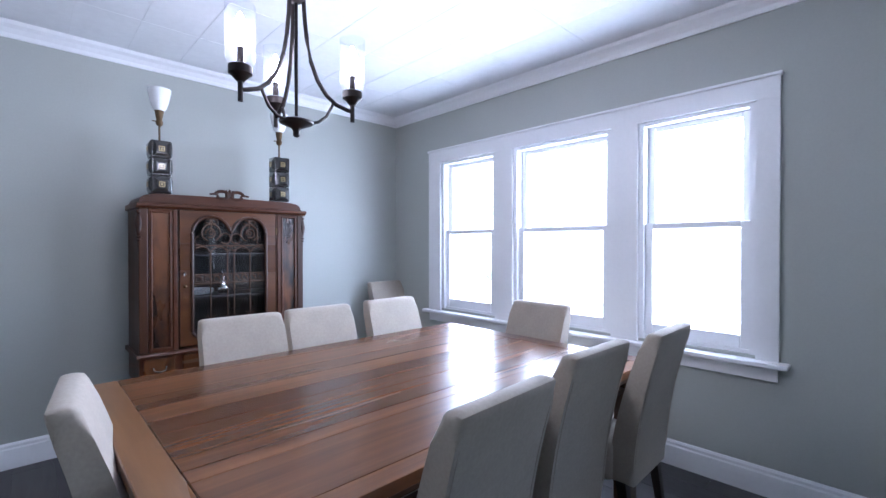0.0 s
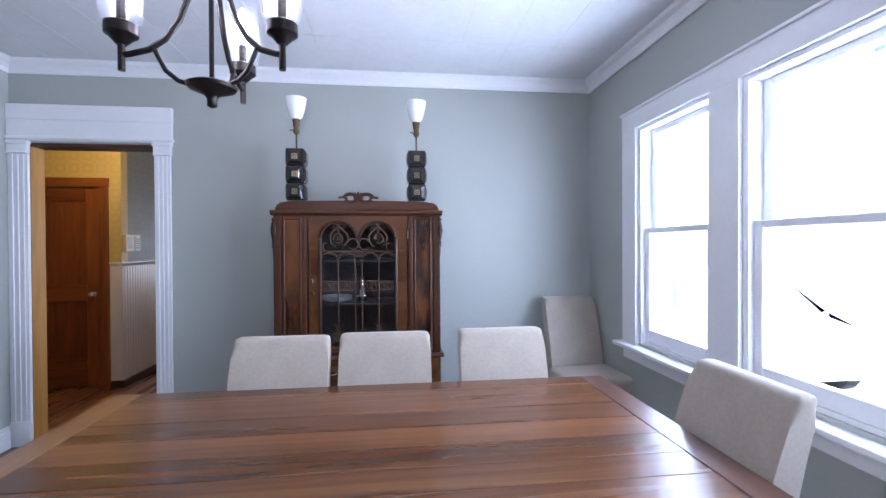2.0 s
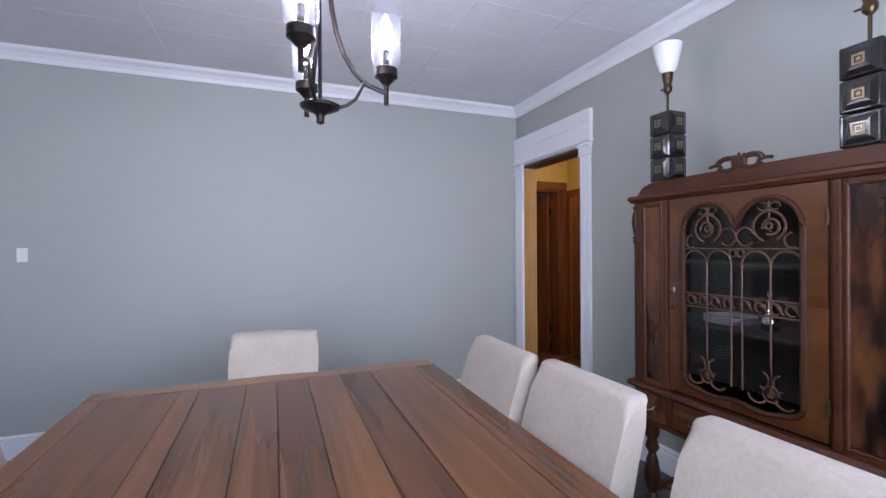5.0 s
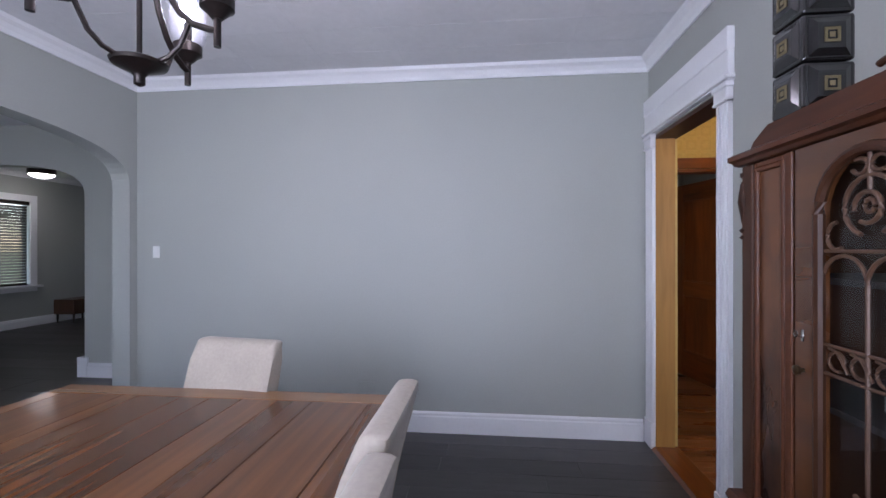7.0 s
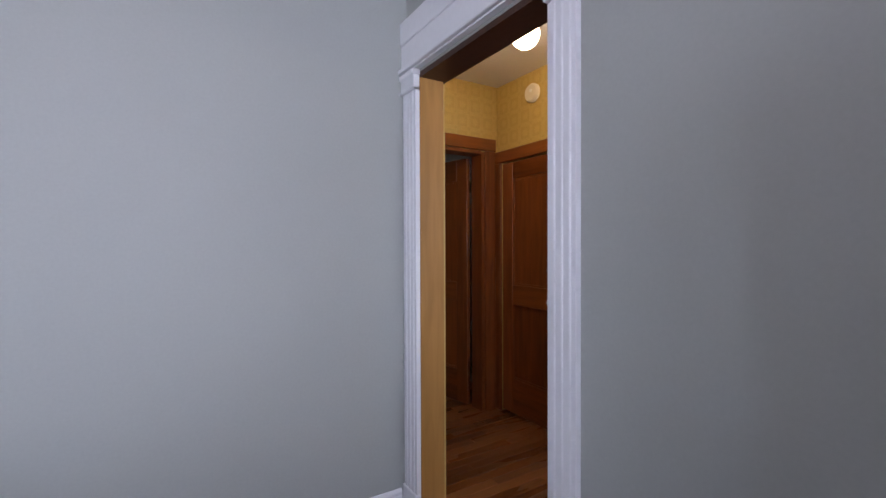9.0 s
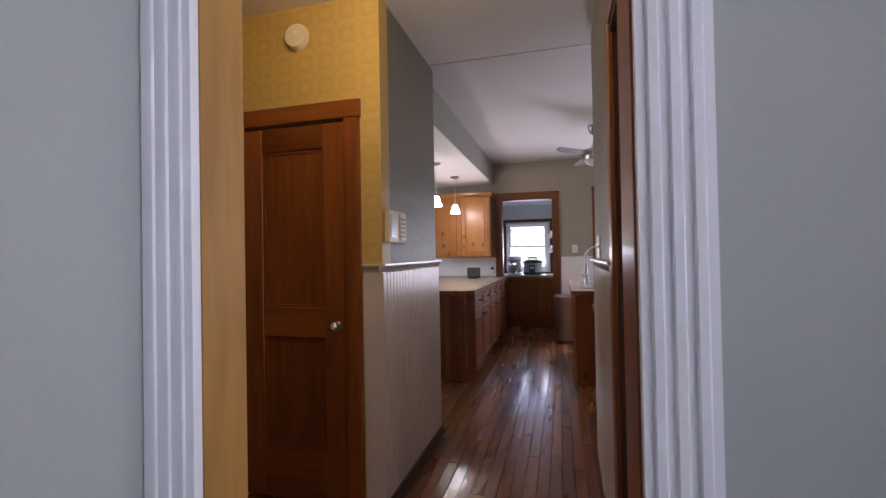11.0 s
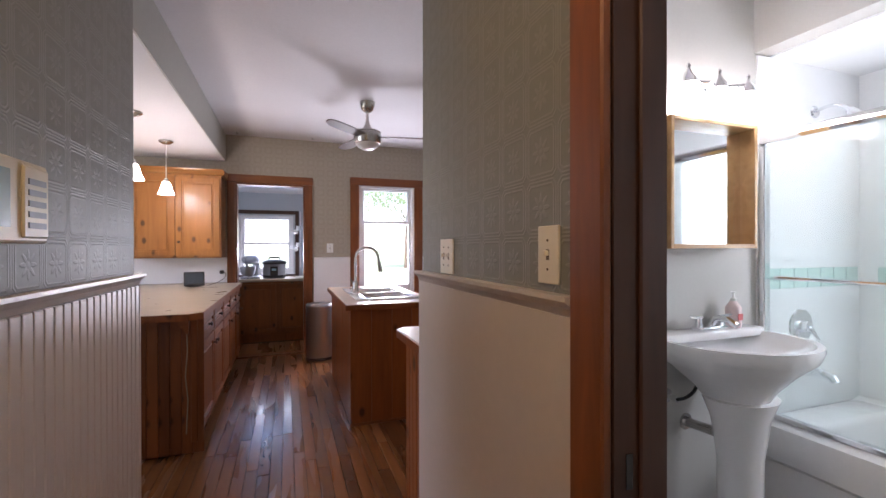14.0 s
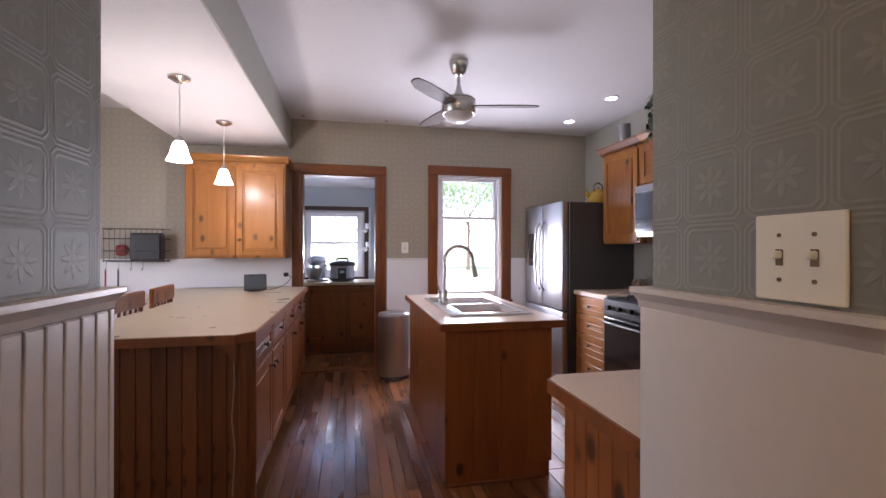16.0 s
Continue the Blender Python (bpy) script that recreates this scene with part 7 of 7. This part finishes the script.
part("pedestal_back", box(-0.10, 0.10, -0.32, -0.05, 0, 0.36, 0.04, 3), ENAMEL, tl, "", True)
part("tank_shelf", box(-0.18, 0.18, -0.30, -0.02, 0.345, 0.399, 0.02, 2), ENAMEL, tl, "", True)
part("seat", lathe(bmesh.new(), [(0.185, 0.386), (0.195, 0.393), (0.193, 0.405), (0.18, 0.409)], 0, -0.43, 0, 40, 0.98, 1.28), WPLAS, tl, "", True)
part("lid", lathe(bmesh.new(), [(0.185, 0.411), (0.193, 0.417), (0.190, 0.428), (0.165, 0.436), (0.05, 0.441), (0.01, 0.441)], 0, -0.43, 0, 40, 0.98, 1.28), WPLAS, tl, "white closed lid", True)
part("lid_hinge", box(-0.09, 0.09, -0.205 - 0.012, -0.195, 0.40, 0.425, 0.006), WPLAS, tl)

# shelves, mirror cabinet, vanity light
OAK = wood("light_oak", (0.42, 0.23, 0.08), (0.60, 0.37, 0.16), 'x', 0.4, 0.15, 0.2, 6, 0.04)
for z in (1.30, 1.567, 1.84):
    sh = thing("wall_shelf", 1.70, BY - 0.001, z, "small light oak shelf with a bracket", "shelf", "bathroom shelves")
    part("board", box(-0.21, 0.122, -0.13, 0, -0.018, 0, 0.003), OAK, sh)
    for x in (-0.14, 0.075):
        bm = bmesh.new()
        prism(bm, [(0, -0.019), (-0.075, -0.019), (-0.07, -0.035), (-0.02, -0.05), (-0.012, -0.095), (0, -0.095)], 'x', x - 0.012, x + 0.012)
        part("bracket", bm, OAK, sh)
mc = thing("mirror_cabinet", 2.153, BY - 0.001, 1.29, "light oak box frame with a mirror set back in it", "mirror")
bm = bmesh.new()
frame_of(bm, 'x', -0.13, -0.001, -0.242, 0.242, 0, 0.525, 0.018, True, 0.002)
part("frame", bm, OAK, mc)
part("mirror", box(-0.224, 0.224, -0.066, -0.058, 0.018, 0.507), MIRROR, mc, "plain mirror")
vl = thing("vanity_light", 2.195, BY - 0.001, 1.985, "chrome vanity light with three lit white glass shades", "wall lamp")
part("back_plate", lathe(bmesh.new(), [(0.06, 0), (0.05, 0.015), (0.02, 0.03)], seg=24, sy=0.7), CHROME, vl, "", True, pose(0, 0, 0, 90, 0, 0))
part("bar", tube(bmesh.new(), [(-0.18, -0.10, 0.01), (-0.08, -0.085, -0.005), (0, -0.07, 0.01), (0.08, -0.085, -0.005), (0.18, -0.10, 0.01)], 0.008, 8), CHROME, vl, "", True)
part("neck", rod(bmesh.new(), (0, 0, 0), (0, -0.075, 0.008), 0.01), CHROME, vl, "", True)
for x in (-0.17, 0, 0.17):
    cp = part("cap", lathe(bmesh.new(), [(0.03, -0.03), (0.028, -0.01), (0.012, 0.01), (0.006, 0.03), (0.009, 0.04), (0.003, 0.05)], x, -0.11, 0, 18), CHROME, vl, "", True)
    g = part("shade", lathe(bmesh.new(), [(0.02, -0.165), (0.05, -0.16), (0.066, -0.13), (0.062, -0.09), (0.04, -0.05), (0.028, -0.03)], x, -0.11, 0, 24), VANITY, vl, "glowing white glass shade", True)
    g.visible_shadow = False
    bulb_light("vanity_bulb_light", 2.195 + x, BY - 0.112, 1.88, 0.24, (1.0, 0.95, 0.88), 0.05)
gf = thing("wall_outlet", 1.893, BY - 0.0005, 0.983, "white outlet plate on the bathroom wall", "outlet")
part("plate", box(-0.037, 0.037, -0.006, 0, 0, 0.115, 0.002), WPLAS, gf)
part("socket", box(-0.018, 0.018, -0.009, -0.005, 0.025, 0.09, 0.002), WPLAS, gf)

# beadboard wainscot of the hall's left wall
hb = tagged(new("wall_hall_beadboard"), "cream painted beadboard wainscot", "wainscot", "", "structure")
hbm = mesh_of("bead_board", bx(box(0, 0.010, -0.0205, 0.0205, 0.07, 1.1615, 0.003), -0.0005, 0.0125, 0.0195, 0.0235, 0.07, 1.1615, 0.0015), WAINS)
for k in range(22):
    ob = new("bead_board", hbm)
    ob.parent = hb
    ob.location = (-0.0095, 1.243 + k * 0.0435, 0)

# ---- outdoors ----
GRASS = surface("lawn", (0.17, 0.20, 0.11), 0.9, 0, 0.3, 30, 0.3, patch=2)
SIDING = surface("white_siding", (0.78, 0.78, 0.76), 0.6, 0, 0.04, 20)
DARKPANE = surface("dark_pane", (0.08, 0.11, 0.15), 0.1)
# Panes without known curtains; their washed-out daylight look is put into the colour.
PALE_PANE = surface("washed_out_pane", (0.26, 0.31, 0.37), 0.3)
ROOFING = surface("grey_shingle", (0.10, 0.10, 0.11), 0.8, 0, 0.2, 20)
structure("ground", box(-300, 300, -300, 300, -0.75, -0.6), GRASS, "green lawn round the house", "ground")
# Pale ground added to bounce sunlight indoors and keep the window views bright.
CONC = surface("pale_concrete", (0.52, 0.51, 0.48), 0.8, 0, 0.08, 8, 0.1)
structure("pavement_drive", box(4.5, 9.3, -14, 30, -0.6, -0.58), CONC, "pale concrete drive added beside the house to bounce sunlight", "drive")
structure("pavement_yard", box(-8, 4.45, 7.7, 22, -0.6, -0.58), CONC, "pale concrete ground added behind the house to whiten the windows", "yard")
structure("pavement_street", box(9.31, 70, 4.9, 30, -0.6, -0.58), CONC, "pale concrete ground added beside the neighbour house to whiten the windows", "pavement")
house = thing("neighbour_house", 9.5, -1.2, -0.6, "white sided neighbour house seen through the windows", "house")
part("wall", box(0, 7, -6.5, 6.0, 0, 5.6), SIDING, house)
bm = bmesh.new()
for k in range(37):
    prism(bm, [(-0.002, k * 0.15), (-0.022, k * 0.15), (-0.004, k * 0.15 + 0.148)], 'y', -6.5, 6.0)
part("clapboards", bm, SIDING, house)
bm = bmesh.new()
prism(bm, [(-0.5, 5.6), (7.5, 5.6), (3.5, 8.2)], 'y', -6.9, 6.4)
part("roof", bm, ROOFING, house)
for wy in (-4.6, -0.9, 3.07):
    for wz in (1.35, 4.0):
        w = part("window", box(-0.05, -0.024, wy - 0.45, wy + 0.45, wz, wz + 1.3), SIDING, house)
        for lo, hi in ((0.06, 0.62), (0.68, 1.24)):
            part("pane", box(-0.058, -0.051, wy - 0.38, wy + 0.38, wz + lo, wz + hi), PALE_PANE, w)
LEAF = surface("leaf_green", (0.14, 0.20, 0.09), 0.6, 0, 0.4, 20)
BARK = surface("bark", (0.09, 0.065, 0.045), 0.9, 0, 0.3, 20, 0.4)


def tree(x, y, high, spread, leaves, label):
    root = thing("tree", x, y, -0.6, label, "tree")
    rng = random.Random(int(x * 13 + y * 7))
    bm = bmesh.new()
    rod(bm, (0, 0, 0), (0.1, 0.05, high * 0.55), 0.16, 0.09, 10)
    tips = []
    for k in range(7):
        a = k * 0.9 + rng.random()
        tip = (math.cos(a) * spread * 0.6, math.sin(a) * spread * 0.6, high * (0.6 + 0.3 * rng.random()))
        rod(bm, (0.1, 0.05, high * (0.35 + 0.03 * k)), tip, 0.06, 0.02, 7)
        tips.append(Vector(tip))
    part("trunk", bm, BARK, root, "", True)
    verts, faces = [], []
    for k in range(leaves):
        c = tips[k % 7] + Vector((rng.gauss(0, 1), rng.gauss(0, 1), rng.gauss(0, 0.8))) * spread * 0.33
        q = Euler((rng.random() * 6, rng.random() * 6, rng.random() * 6)).to_matrix()
        s = 0.09 + 0.08 * rng.random()
        b = len(verts)
        verts += [c + q @ Vector(p) * s for p in ((-1, 0, 0), (0, -0.5, 0.1), (1, 0, 0), (0, 0.5, 0.1))]
        faces.append((b, b + 1, b + 2, b + 3))
    me = bpy.data.meshes.new("crown")
    me.from_pydata(verts, [], faces)
    me.materials.append(LEAF)
    ob = new("crown", me)
    ob.parent = root
    return root


tree(11.0, 40.0, 9.5, 4.6, 7000, "leafy green tree behind the house")
tree(-3.6, 36.0, 9.0, 3.8, 6500, "leafy green tree behind the house")
tree(9.0, 13.5, 6.0, 2.2, 2000, "leafy green tree beside the neighbour house")
tree(-5.5, -15.5, 6.5, 2.5, 2200, "leafy green tree in front of the house")
tree(-1.5, -16.5, 6.5, 2.5, 2200, "leafy green tree in front of the house")

car = thing("parked_car", 7.6, 3.2, -0.58, "blue-grey car parked on the drive beside the house", "car", "", -90)
CARGLASS = surface("car_side_glass", (0.2, 0.25, 0.3), 0.08)
PAINT = surface("car_paint", (0.42, 0.47, 0.55), 0.25, 0.1, 0.05, coat=0.8)
bm = bmesh.new()
prism(bm, [(-2.1, 0.35), (2.1, 0.35), (2.15, 0.75), (1.2, 0.95), (0.55, 1.42), (-1.1, 1.45), (-1.9, 1.0), (-2.15, 0.9)], 'y', -0.85, 0.85)
bmesh.ops.bevel(bm, geom=list(bm.edges), offset=0.06, segments=2, affect='EDGES')
part("body", bm, PAINT, car, "", True)
for s in (-0.86, 0.86):
    part("side_glass", box(-1.0, 0.5, s - 0.01, s + 0.01, 0.98, 1.36), CARGLASS, car)
for wx in (-1.3, 1.3):
    for wy in (-0.78, 0.78):
        wh = part("wheel", rod(bmesh.new(), (wx, wy - 0.1, 0.32), (wx, wy + 0.1, 0.32), 0.32, seg=24), MATBLACK, car, "black tyre", True)
        part("rim", rod(bmesh.new(), (wx, wy - 0.105, 0.32), (wx, wy + 0.105, 0.32), 0.19, seg=20), NICKEL, wh, "silver rim", True)

# ---- floor boards ----
structure("floor_base_dining", box(LX0, XW, -8.9, 0.0, -0.12, -0.008), GAP, "dark sub floor below the planks", "floor")
structure("floor_base", box(-3.2, 3.5, 0.0, 7.6, -0.12, -0.008), GAP, "dark sub floor below the boards", "floor")


def lay(root, name, material, x0, x1, y0, y1, wide, long, seed, gap=0.0012, limit=300):
    """Boards along y in rows with broken joints, each a piece of its own on a shared mesh."""
    rng = random.Random(seed)
    meshes = {}
    x = x0
    count = 0
    while x < x1 - 0.005:
        w = min(wide, x1 - x)
        y = y0 - rng.random() * long * 0.8
        while y < y1 - 0.01:
            ln = long * rng.choice((0.7, 0.85, 1.0, 1.15))
            a, b = max(y, y0), min(y + ln, y1)
            if b - a > 0.02:
                key = (round(w, 3), round(b - a, 2))
                if key not in meshes:
                    meshes[key] = mesh_of(name, box(-key[0] / 2 + gap, key[0] / 2 - gap, -key[1] / 2 + gap, key[1] / 2 - gap, -0.008, 0.0, 0.0012), material)
                ob = new(name, meshes[key])
                ob.parent = root
                ob.location = (x + w / 2, (a + b) / 2, 0)
                count += 1
            y += ln
        x += w
    return count


fd = tagged(new("floor_dining"), "dark grey-brown plank floor of the dining room", "floor", "", "structure")
lay(fd, "plank", DFLOOR, 0.0, XW, YF, -0.012, 0.18, 1.2, 5, 0.0008)
fl = tagged(new("floor_living"), "dark grey-brown plank floor of the living room", "floor", "", "structure")
lay(fl, "plank", DFLOOR, LX0, XW, -8.9, YF - 0.003, 0.36, 2.4, 6, 0.0008)
fk = tagged(new("floor_kitchen"), "worn reddish oak strip floor", "floor", "", "structure")
lay(fk, "floor_strip", KFLOOR, -0.98, 1.16, 0.14, 6.75, 0.066, 1.3, 7)
fk2 = tagged(new("floor_kitchen_sides"), "worn reddish oak strip floor at the kitchen's sides", "floor", "", "structure")
lay(fk2, "floor_strip", KFLOOR, 1.16, 3.2, 2.03, 5.95, 0.132, 2.0, 8)
lay(fk2, "floor_strip", KFLOOR, -2.9, -0.98, 0.0, 5.95, 0.132, 2.0, 9)
